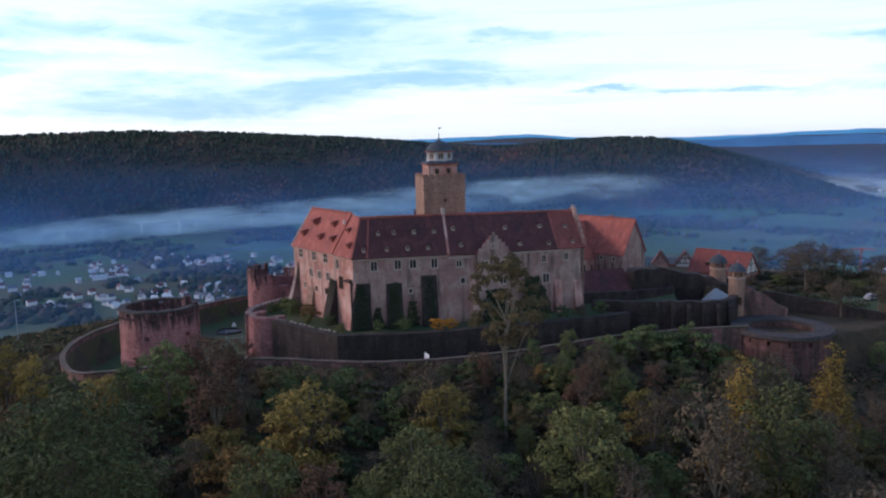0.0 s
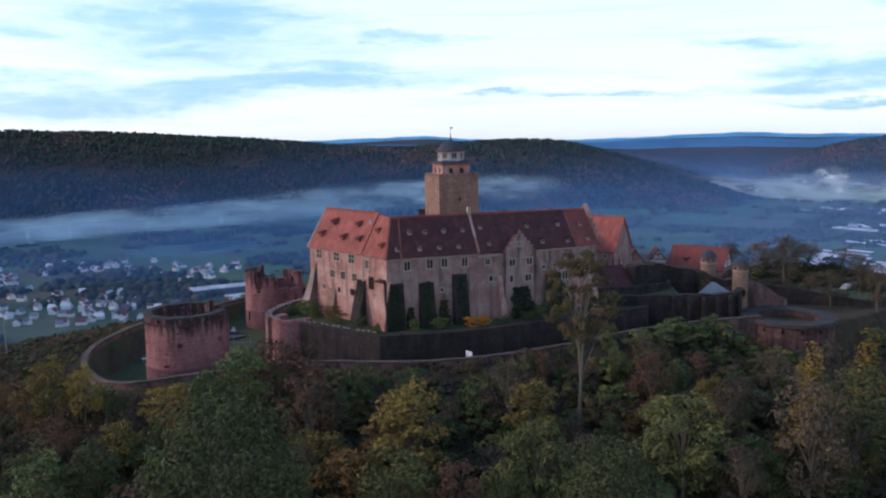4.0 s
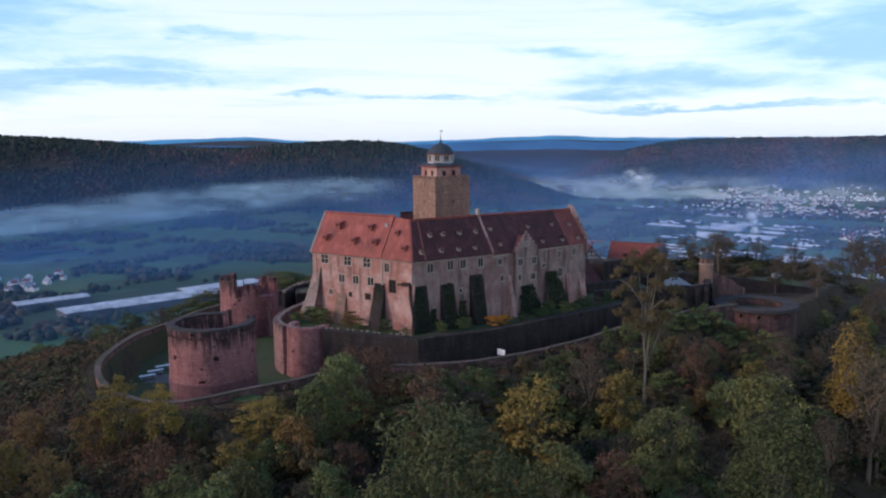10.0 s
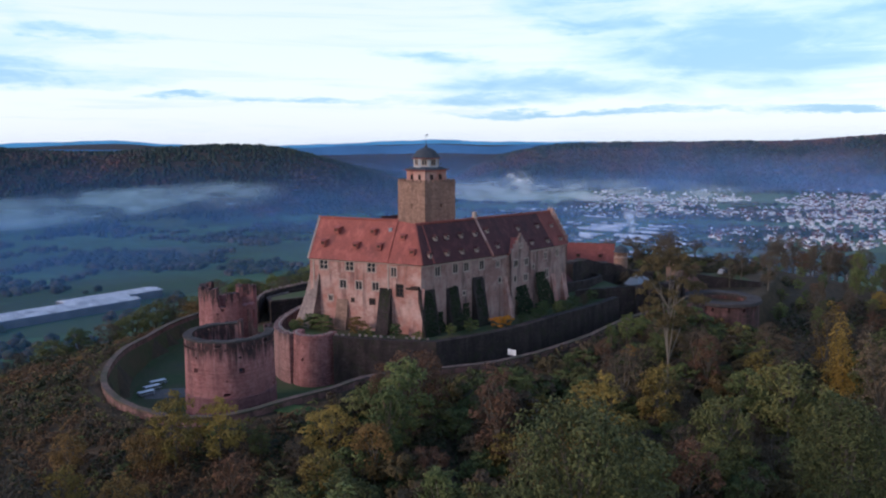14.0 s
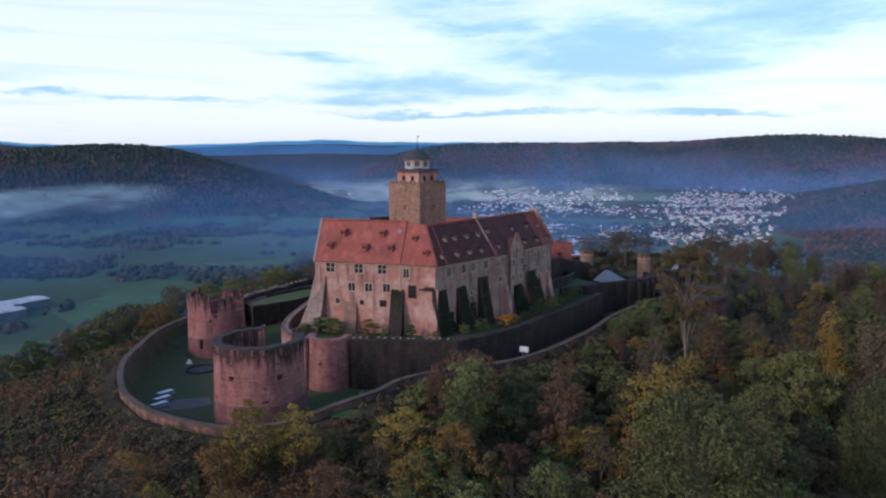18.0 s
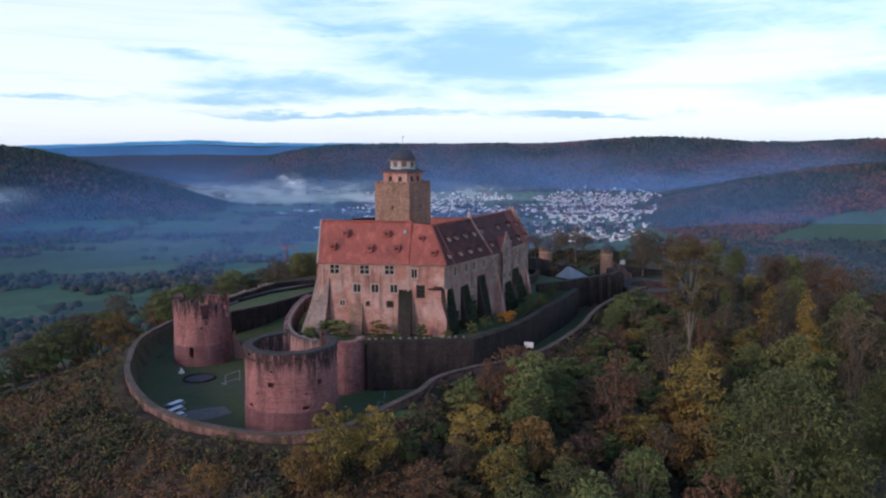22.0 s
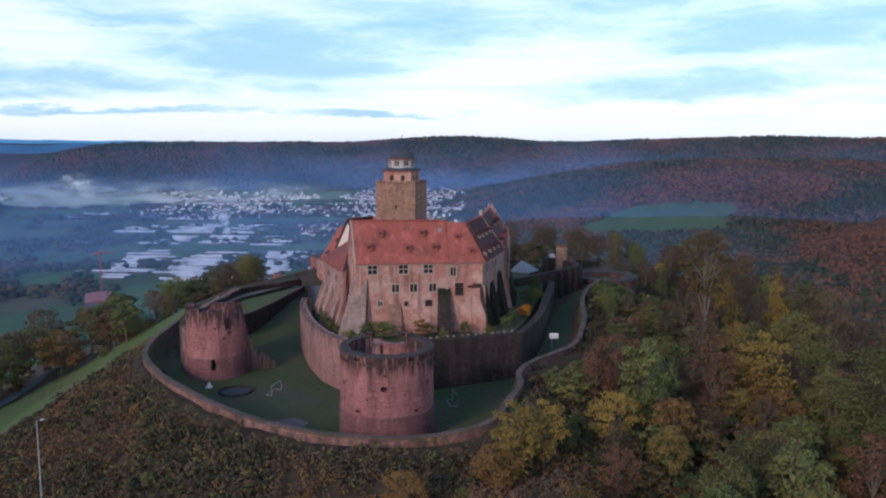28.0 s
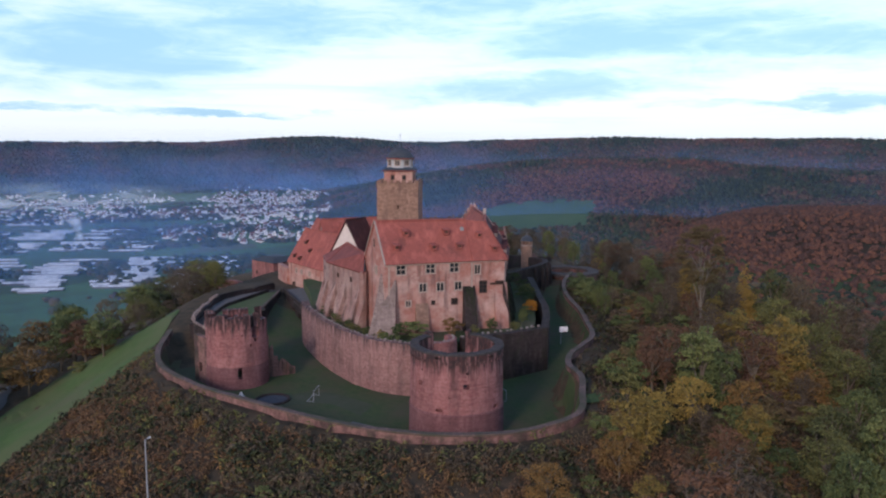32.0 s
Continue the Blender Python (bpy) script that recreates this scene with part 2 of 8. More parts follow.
def plaster(name, pale, warm, grey, dark, runs_amount=0.5):
    """Old lime render: broad patches of pale and reddish coats, grey damp, soft runs and a fine grain."""
    m, n, l, b = material(name)
    w = stretch(n, l, (1, 1, 1))
    coat = tex_noise(n, l, stretch(n, l, (1, 1, 1.3)), 0.16, 7.0, 0.68)
    col = mixc(n, l, span(n, l, coat, 0.42, 0.58), pale, warm)
    blotch = tex_noise(n, l, w, 0.9, 5.0, 0.7)
    col = mixc(n, l, span(n, l, blotch, 0.52, 0.66, 0.0, 0.45), col, tuple(0.72 * v for v in warm))
    repair = tex_noise(n, l, stretch(n, l, (1, 1, 0.8)), 0.42, 4.0, 0.55)
    col = mixc(n, l, span(n, l, repair, 0.54, 0.66, 0.0, 0.55), col, tuple(min(1.0, 1.12 * v + 0.02) for v in pale))
    damp = tex_noise(n, l, w, 0.25, 6.0, 0.65)
    col = mixc(n, l, span(n, l, damp, 0.52, 0.72, 0.0, 0.6), col, grey)
    runs = tex_noise(n, l, stretch(n, l, (0.8, 0.8, 0.09)), 1.0, 5.0, 0.6)
    col = mixc(n, l, span(n, l, runs, 0.52, 0.70, 0.0, runs_amount), col, dark)
    blot = tex_noise(n, l, w, 1.1, 5.0, 0.65)
    col = mixc(n, l, span(n, l, blot, 0.56, 0.74, 0.0, 0.45), col, dark)
    v = stretch(n, l, (1.3, 1.3, 2.4))
    cells = n.new("ShaderNodeTexVoronoi")
    cells.inputs["Scale"].default_value = 1.5
    l.new(v, cells.inputs["Vector"])
    tone = n.new("ShaderNodeSeparateColor")
    l.new(cells.outputs["Color"], tone.inputs[0])
    bare = span(n, l, tex_noise(n, l, w, 0.3, 5.0, 0.6), 0.5, 0.64, 0.0, 0.7)
    col = mixc(n, l, bare, col, mixc(n, l, tone.outputs[0], col, tuple(0.72 * c for c in warm)))
    l.new(col, b.inputs["Base Color"])
    bump(n, l, b, tex_noise(n, l, w, 2.2, 6.0, 0.6), 0.4, 0.06)
    return m


def tiles(name, base, other, dark, streaks=0.4):
    """Clay tile courses with blotches of moss and soot."""
    m, n, l, b = material(name, 0.85)
    w = stretch(n, l, (1, 1, 1))
    fine = tex_noise(n, l, stretch(n, l, (2.5, 2.5, 3.2)), 1.6, 3.0, 0.7)
    col = mixc(n, l, span(n, l, fine, 0.3, 0.7), base, other)
    big = tex_noise(n, l, w, 0.22, 6.0, 0.65)
    col = mixc(n, l, span(n, l, big, 0.48, 0.75, 0.0, streaks), col, dark)
    wash = tex_noise(n, l, stretch(n, l, (0.7, 0.7, 0.12)), 1.0, 5.0, 0.65)
    col = mixc(n, l, span(n, l, wash, 0.5, 0.72, 0.0, 0.6), col, tuple(min(1.0, 1.5 * v + 0.01) for v in base))
    spots = tex_noise(n, l, w, 1.4, 5.0, 0.7)
    col = mixc(n, l, span(n, l, spots, 0.56, 0.72, 0.0, 0.55), col, dark)
    l.new(col, b.inputs["Base Color"])
    wave = n.new("ShaderNodeTexWave")
    wave.bands_direction = "Z"
    wave.inputs["Scale"].default_value = 1.3
    l.new(w, wave.inputs["Vector"])
    bump(n, l, b, wave.outputs[0], 0.5, 0.05)
    return m


def mottled(name, a, c, scale=1.0, rough=0.9, third=None, relief=0.0):
    m, n, l, b = material(name, rough)
    w = stretch(n, l, (1, 1, 1))
    col = mixc(n, l, span(n, l, tex_noise(n, l, w, scale, 6.0, 0.62), 0.34, 0.66), a, c)
    if third:
        col = mixc(n, l, span(n, l, tex_noise(n, l, w, scale * 0.13, 4.0, 0.6), 0.42, 0.66), col, third)
    l.new(col, b.inputs["Base Color"])
    if relief:
        bump(n, l, b, tex_noise(n, l, w, scale * 3, 5.0, 0.6), 0.6, relief)
    return m


def leafy(name, stops, solo=False):
    """Foliage: each plant takes a tone of its own, each leaf clump another."""
    m, n, l, b = material(name, 0.7)
    info, geo = n.new("ShaderNodeObjectInfo"), n.new("ShaderNodeNewGeometry")
    a = n.new("ShaderNodeMath")
    a.operation = "MULTIPLY_ADD"
    l.new(geo.outputs["Random Per Island"], a.inputs[0])
    a.inputs[1].default_value = 1.0 if solo else 0.55
    s = n.new("ShaderNodeMath")
    s.operation = "MULTIPLY"
    l.new(info.outputs["Random"], s.inputs[0])
    s.inputs[1].default_value = 0.0 if solo else 0.5
    l.new(s.outputs[0], a.inputs[2])
    l.new(ramp(n, l, a.outputs[0], stops), b.inputs["Base Color"])
    b.inputs["Specular IOR Level"].default_value = 0.15
    return m


SANDSTONE = masonry("red_sandstone", (0.40, 0.195, 0.178), (0.325, 0.14, 0.128), (0.24, 0.097, 0.092), (0.085, 0.05, 0.05), 0.7, 1.2)
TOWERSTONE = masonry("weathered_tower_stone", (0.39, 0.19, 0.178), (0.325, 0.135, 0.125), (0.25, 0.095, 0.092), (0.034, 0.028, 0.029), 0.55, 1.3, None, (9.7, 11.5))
CRIMSON = masonry("crimson_sandstone", (0.25, 0.125, 0.125), (0.215, 0.10, 0.10), (0.175, 0.08, 0.082), (0.07, 0.04, 0.04), 0.45, 1.5)
PALEWALL = masonry("pale_rose_wall", (0.38, 0.225, 0.20), (0.31, 0.165, 0.148), (0.24, 0.12, 0.108), (0.075, 0.058, 0.055), 0.5, 1.2, None, (7.3, 9.4))
RUIN = masonry("weathered_sandstone", (0.31, 0.175, 0.15), (0.24, 0.13, 0.11), (0.17, 0.09, 0.08), (0.035, 0.03, 0.03), 0.9, 1.5, (0.08, 0.075, 0.05))
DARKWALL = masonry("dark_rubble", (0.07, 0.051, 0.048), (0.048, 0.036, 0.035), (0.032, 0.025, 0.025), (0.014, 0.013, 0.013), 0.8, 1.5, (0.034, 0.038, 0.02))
BASTIONSTONE = masonry("dark_bastion_stone", (0.19, 0.10, 0.09), (0.135, 0.068, 0.062), (0.09, 0.048, 0.045), (0.022, 0.018, 0.018), 0.9, 1.4, (0.05, 0.045, 0.03))
PLASTER = plaster("rose_plaster", (0.50, 0.325, 0.27), (0.39, 0.175, 0.135), (0.25, 0.185, 0.17), (0.12, 0.075, 0.07), 0.75)
GREYPLASTER = plaster("grey_rose_plaster", (0.38, 0.265, 0.225), (0.30, 0.175, 0.148), (0.19, 0.14, 0.13), (0.07, 0.055, 0.052), 0.85)
KEEPSTONE = masonry("buff_ashlar", (0.36, 0.228, 0.165), (0.30, 0.183, 0.13), (0.225, 0.133, 0.096), (0.10, 0.07, 0.06), 0.45, 0.9)
GREYSTONE = masonry("grey_stone", (0.35, 0.275, 0.245), (0.29, 0.222, 0.195), (0.22, 0.165, 0.145), (0.10, 0.08, 0.075), 0.5, 1.3)
TURF = mottled("terrace_turf", (0.05, 0.085, 0.028), (0.075, 0.11, 0.04), 0.6, 0.95, (0.09, 0.09, 0.045))
WHITEWASH = mottled("limewash", (0.72, 0.66, 0.60), (0.60, 0.54, 0.49), 0.6)
REDTILE = tiles("orange_clay_tiles", (0.37, 0.112, 0.083), (0.25, 0.08, 0.065), (0.14, 0.06, 0.055), 0.7)
DARKTILE = tiles("mossy_brown_tiles", (0.12, 0.042, 0.040), (0.055, 0.028, 0.030), (0.03, 0.024, 0.026), 0.75)
BROWNTILE = tiles("brown_red_tiles", (0.25, 0.075, 0.06), (0.18, 0.06, 0.05), (0.10, 0.045, 0.04), 0.5)
SLATE = mottled("slate", (0.04, 0.046, 0.056), (0.07, 0.08, 0.092), 1.5, 0.8)
DARKCOPING = mottled("dark_coping", (0.045, 0.04, 0.04), (0.075, 0.065, 0.06), 1.2, 0.95)
TIMBER = mottled("dark_timber", (0.045, 0.03, 0.025), (0.08, 0.05, 0.04), 2.0)
FRAME = mottled("pale_stone_frame", (0.43, 0.345, 0.29), (0.33, 0.255, 0.215), 2.0)
WHITEPAINT = mottled("white_paint", (0.78, 0.79, 0.80), (0.66, 0.67, 0.69), 2.0, 0.6)
PALESTONE = mottled("bleached_stone", (0.40, 0.355, 0.325), (0.22, 0.18, 0.165), 0.8, 0.95, (0.13, 0.10, 0.09))
TREADS = mottled("wall_coping", (0.19, 0.125, 0.105), (0.085, 0.065, 0.058), 1.6, 0.95, (0.07, 0.07, 0.045), 0.1)
GRASS = mottled("lawn", (0.042, 0.07, 0.026), (0.064, 0.086, 0.033), 0.8, 0.95, (0.078, 0.075, 0.042))
LANTERNPAINT = mottled("grey_white_paint", (0.46, 0.47, 0.47), (0.36, 0.37, 0.38), 1.5, 0.7)
GRAVEL = mottled("gravel", (0.16, 0.148, 0.138), (0.11, 0.10, 0.094), 1.0, 0.95)
BARK = mottled("bark", (0.10, 0.085, 0.065), (0.17, 0.145, 0.11), 3.0)
STEEL = mottled("grey_metal", (0.32, 0.33, 0.34), (0.25, 0.26, 0.27), 2.0, 0.5)
GLASS, gn, gl, gb = material("window_glass", 0.15)
gb.inputs["Base Color"].default_value = (0.025, 0.03, 0.035, 1)
gb.inputs["Specular IOR Level"].default_value = 0.5
GREENLEAF = leafy("green_leaves", [(0.0, (0.034, 0.05, 0.021)), (0.5, (0.08, 0.102, 0.036)), (1.0, (0.165, 0.18, 0.06))])
OLIVELEAF = leafy("olive_leaves", [(0.0, (0.042, 0.05, 0.02)), (0.5, (0.098, 0.104, 0.036)), (1.0, (0.19, 0.178, 0.056))])
OAKLEAF = leafy("oak_leaves", [(0.0, (0.036, 0.045, 0.018)), (0.5, (0.094, 0.102, 0.036)), (1.0, (0.20, 0.195, 0.064))])
YELLOWLEAF = leafy("yellow_leaves", [(0.0, (0.10, 0.08, 0.024)), (0.5, (0.20, 0.147, 0.038)), (1.0, (0.31, 0.215, 0.05))])
GOLDLEAF = leafy("golden_leaves", [(0.0, (0.11, 0.08, 0.022)), (0.5, (0.22, 0.15, 0.034)), (1.0, (0.33, 0.21, 0.045))])
RUSTLEAF = leafy("rust_leaves", [(0.0, (0.055, 0.034, 0.024)), (0.5, (0.115, 0.064, 0.038)), (1.0, (0.18, 0.095, 0.05))])
BROWNLEAF = leafy("brown_leaves", [(0.0, (0.042, 0.035, 0.025)), (0.5, (0.088, 0.067, 0.043)), (1.0, (0.145, 0.106, 0.06))])
OCHRELEAF = leafy("ochre_leaves", [(0.0, (0.085, 0.055, 0.022)), (0.5, (0.17, 0.104, 0.035)), (1.0, (0.255, 0.152, 0.046))])
BRAMBLE = leafy("bramble_leaves", [(0.0, (0.068, 0.042, 0.024)), (0.5, (0.135, 0.078, 0.04)), (1.0, (0.22, 0.125, 0.058))], True)
DRYWEED = leafy("dry_weeds", [(0.0, (0.09, 0.068, 0.036)), (0.5, (0.15, 0.112, 0.06)), (1.0, (0.21, 0.155, 0.085))], True)
DUSKYLEAF = leafy("dusky_olive_leaves", [(0.0, (0.05, 0.04, 0.021)), (0.5, (0.10, 0.077, 0.035)), (1.0, (0.165, 0.122, 0.048))])
# both undergrowth tones darkened for the shade between trees; hedges and bushes share them
DARKGROWTH = leafy("dark_growth_with_shade", [(0.0, (0.02, 0.026, 0.013)), (0.5, (0.04, 0.046, 0.02)), (1.0, (0.075, 0.07, 0.03))], True)
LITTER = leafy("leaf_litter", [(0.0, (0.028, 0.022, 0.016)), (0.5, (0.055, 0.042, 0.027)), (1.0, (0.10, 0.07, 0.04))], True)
IVY = leafy("ivy", [(0.0, (0.012, 0.022, 0.012)), (0.5, (0.024, 0.036, 0.018)), (1.0, (0.045, 0.05, 0.025))])
ORANGELEAF = leafy("orange_leaves", [(0.0, (0.24, 0.09, 0.015)), (0.5, (0.42, 0.17, 0.02)), (1.0, (0.50, 0.25, 0.03))])


# ---- building helpers ----
def thing(name, label, category, group="", kind="", at=(0, 0, 0)):
    e = tagged(new(name), label, category, group, kind)
    e.location = at
    return e


def mesh_of(name, bm, mt):
    bmesh.ops.recalc_face_normals(bm, faces=bm.faces)
    me = bpy.data.meshes.new(name)
    bm.to_mesh(me)
    bm.free()
    for m in (mt if isinstance(mt, (list, tuple)) else [mt]):
        me.materials.append(m)
    return me


def part(name, bm, mt, parent=None, label=""):
    ob = new(name, bm if isinstance(bm, bpy.types.Mesh) else mesh_of(name, bm, mt))
    if parent is not None:
        ob.parent = parent
        ob.matrix_parent_inverse = Matrix.Translation(-parent.location) if parent.parent is None else Matrix()
    if label:
        ob["label"] = label
    return ob


def hexa(bm, low, high):
    """A solid between two rings of points."""
    a, b = [bm.verts.new(p) for p in low], [bm.verts.new(p) for p in high]
    k = len(a)
    bm.faces.new(a[::-1])
    bm.faces.new(b)
    for i in range(k):
        bm.faces.new((a[i], a[(i + 1) % k], b[(i + 1) % k], b[i]))


def prism(bm, pts, z0, z1):
    hexa(bm, [(*p[:2], z0) for p in pts], [(*p[:2], z1) for p in pts])


def box(bm, c, size, u=(1, 0), lean=0.0):
    """A block with its middle at c, its length along u."""
    u = Vector(u).normalized()
    v = Vector((-u.y, u.x))
    q = [Vector(c[:2]) + u * sx * size[0] / 2 + v * sy * size[1] / 2 for sx, sy in ((-1, -1), (1, -1), (1, 1), (-1, 1))]
    prism(bm, q, c[2] - size[2] / 2, c[2] + size[2] / 2)


def offset_line(pts, d):
    out = []
    for i, p in enumerate(pts):
        a, b = Vector(pts[max(0, i - 1)][:2]), Vector(pts[min(len(pts) - 1, i + 1)][:2])
        t = (b - a).normalized()
        out.append(Vector(p[:2]) + Vector((-t.y, t.x)) * d)
    return out


def smooth_line(pts, n=6):
    """Rounds a line of (x, y, z, ...) rows off by Catmull-Rom."""
    out = []
    for i in range(len(pts) - 1):
        p = [np.array(pts[min(max(j, 0), len(pts) - 1)], float) for j in (i - 1, i, i + 1, i + 2)]
        for k in range(n):
            s = k / n
            out.append(tuple(0.5 * (2 * p[1] + (p[2] - p[0]) * s + (2 * p[0] - 5 * p[1] + 4 * p[2] - p[3]) * s * s + (3 * p[1] - p[0] - 3 * p[2] + p[3]) * s ** 3)))
    return out + [tuple(pts[-1])]


def wall_strip(line, thick, jag=0.0):
    """A wall along rows of (x, y, bottom, top), to the left of the line by its thickness."""
    bm = bmesh.new()
    inner = offset_line(line, thick)
    rnd = random.Random(len(line))
    rings = []
    for p, q in zip(line, inner):
        j = rnd.uniform(-jag, jag)
        rings.append([bm.verts.new(c) for c in ((p[0], p[1], p[2]), (q.x, q.y, p[2]), (q.x, q.y, p[3] + j), (p[0], p[1], p[3] + j))])
    for a, b in zip(rings, rings[1:]):
        for i in range(4):
            bm.faces.new((a[i], a[(i + 1) % 4], b[(i + 1) % 4], b[i]))
    bm.faces.new(rings[0])
    bm.faces.new(rings[-1][::-1])
    return bm


def drum(bm, c, r0, r1, z0, z1, inner=None, a0=0.0, a1=360.0, steps=48, jag=None):
    """A round wall, r0 wide at its foot and r1 at its top; hollow if inner is given; a0 to a1 in degrees."""
    full = a1 - a0 >= 359.9
    k = steps if full else max(3, int(steps * (a1 - a0) / 360)) + 1
    ring = []
    for i in range(k):
        a = radians(a0 + (a1 - a0) * i / (steps if full else k - 1))
        d = Vector((math.cos(a), math.sin(a)))
        t = z1 + (jag(i / k) if jag else 0.0)
        row = [(c[0] + d.x * r0, c[1] + d.y * r0, z0), (c[0] + d.x * r1, c[1] + d.y * r1, t)]
        if inner:
            row += [(c[0] + d.x * inner, c[1] + d.y * inner, t), (c[0] + d.x * inner, c[1] + d.y * inner, z0)]
        ring.append([bm.verts.new(p) for p in row])
    for i in range(k if full else k - 1):
        a, b = ring[i], ring[(i + 1) % k]
        m = len(a)
        for j in range(m if inner else m - 1):
            bm.faces.new((a[j], b[j], b[(j + 1) % m], a[(j + 1) % m]))
    if not inner:
        bm.faces.new([r[1] for r in ring])
        bm.faces.new([r[0] for r in ring][::-1])
    elif not full:
        bm.faces.new(ring[0])
        bm.faces.new(ring[-1][::-1])


def sprig(vs, fs, p, nrm, size, rnd):
    """A cupped spray of leaves: a middle point and four outer ones."""
    nrm = nrm.normalized()
    a = nrm.orthogonal().normalized()
    a.rotate(Matrix.Rotation(rnd.uniform(0, 6.28), 3, nrm))
    c = nrm.cross(a)
    k = len(vs)
    vs.append(tuple(p + nrm * size * 0.25))
    for i in range(4):
        t = 6.283 * i / 4 + rnd.uniform(-0.35, 0.35)
        r = size * rnd.uniform(0.55, 1.15)
        vs.append(tuple(p + a * math.cos(t) * r * 1.15 + c * math.sin(t) * r * 0.62 - nrm * size * rnd.uniform(0.0, 0.3)))
    for i in range(4):
        fs.append((k, k + 1 + i, k + 1 + (i + 1) % 4))


def soft(rnd):
    return Vector((rnd.gauss(0, 1), rnd.gauss(0, 1), rnd.gauss(0, 1))).normalized()


# ---- the lie of the land ----
RING = smooth_line([(-30.5, 228.5, 2.0, 3.9), (-44.2, 221.4, -2.0, 3.4), (-54.4, 212.7, -2.0, 3.3), (-63.2, 198.7, -2.0, 3.8), (-69.8, 185.7, -2.0, 4.8), (-74.4, 172.1, -2.0, 5.1), (-76.0, 160.9, -2.0, 5.0),
                    (-74.0, 150.0, -2.0, 4.7), (-68.7, 140.6, -2.0, 4.6), (-62.6, 134.2, -2.0, 5.7), (-53.2, 134.8, -1.5, 6.3), (-45.6, 136.0, -1.5, 6.5), (-38.7, 139.1, -1.5, 6.3), (-30.3, 140.1, -1.0, 5.9), (-22.3, 139.2, -1.0, 5.6),
                    (-14.6, 138.0, -0.5, 5.6), (-8, 138.6, -0.5, 5.4), (0, 140.5, 0.0, 5.2), (14, 144.2, 1.0, 5.4), (30, 150, 2.0, 6.0), (46, 153, 2.0, 6.5), (60, 153, 2.0, 7.0)], 6)
HULL = [Vector(p[:2]) for p in RING] + [Vector(p) for p in ((75, 150), (90, 156), (112, 170), (130, 195), (118, 222), (80, 240), (40, 246), (0, 244), (-18, 238))]
HX, HY = np.array([p.x for p in HULL]), np.array([p.y for p in HULL])
HZ = np.array([p[3] - 0.85 if p[0] < 40 else 5.2 - 6.0 * (p[0] - 40) / 20 for p in RING] + [-1.2, -1.2, 1.0, 3.6, 4.6, 4.6, 4.6, 4.2, 4.0])
MID = (-5.0, 175.0)
VALLEY = -150.0


def hull_distance(x, y, rim=False):
    """Signed distance from the castle's outline, positive outside; with rim also the height of the land at the nearest edge."""
    best = np.full(np.shape(x), 1e9)
    edge = np.zeros(np.shape(x))
    inside = np.zeros(np.shape(x), bool)
    k = len(HX)
    for i in range(k):
        j = (i + 1) % k
        ax, ay, bx, by = HX[i], HY[i], HX[j], HY[j]
        dx, dy = bx - ax, by - ay
        s = np.clip(((x - ax) * dx + (y - ay) * dy) / (dx * dx + dy * dy), 0, 1)
        r = np.hypot(x - ax - s * dx, y - ay - s * dy)
        if rim:
            edge = np.where(r < best, HZ[i] + (HZ[j] - HZ[i]) * s, edge)
        best = np.minimum(best, r)
        cross = ((ay > y) != (by > y)) & (x < (bx - ax) * (y - ay) / np.where(by == ay, 1e-9, by - ay) + ax)
        inside ^= cross
    d = np.where(inside, -best, best)
    return (d, edge) if rim else d


def smoothstep(a, b, v):
    s = np.clip((v - a) / (b - a), 0, 1)
    return s * s * (3 - 2 * s)


# far ridges as seen from the castle: (bearing, height over the valley) along each crest
NORTH_CREST = [(-180, 200), (-60, 200), (-31, 224), (-22, 232), (-14, 222), (-7.5, 208), (-3, 188), (2, 172), (6, 170), (10, 182), (14, 188), (17, 182), (19.3, 160), (22, 128), (25.5, 80), (28.5, 38), (31.5, 3), (33, 0)]
EAST_CREST = [(28, 0), (30, 20), (33, 100), (35.3, 149), (38.2, 180), (42.7, 186), (48.6, 183), (55, 188), (59.2, 204), (62, 211), (65.5, 204), (69.7, 190), (73, 190), (77.3, 206), (81, 214), (86, 212), (90, 209), (93.8, 218), (97.5, 213), (101, 217), (104, 212), (180, 200)]
SPUR_CREST = [(60, 0), (62, 2), (66, 50), (69.5, 94), (73.5, 124), (77.8, 145), (81.4, 156), (86, 160), (91, 158), (95, 147), (98.5, 137), (104.5, 130), (130, 120), (180, 120)]
BEECH_CREST = [(87, 0), (89, 4), (93, 40), (97, 76), (104, 90), (120, 95), (180, 100)]
FAR_CREST = [(-180, 190), (-5, 190), (0, 194), (5, 206), (7.5, 206), (10, 184), (14, 171), (20.5, 176), (28.9, 202), (34, 185), (45, 180), (180, 180)]
# distance, half-depth, fall behind the crest, crest
RIDGES = [(2300, 560, 0.25, NORTH_CREST), (3300, 700, 0.2, EAST_CREST), (1900, 620, 0.5, SPUR_CREST), (1300, 380, 0.6, BEECH_CREST), (4700, 800, 0.0, FAR_CREST)]


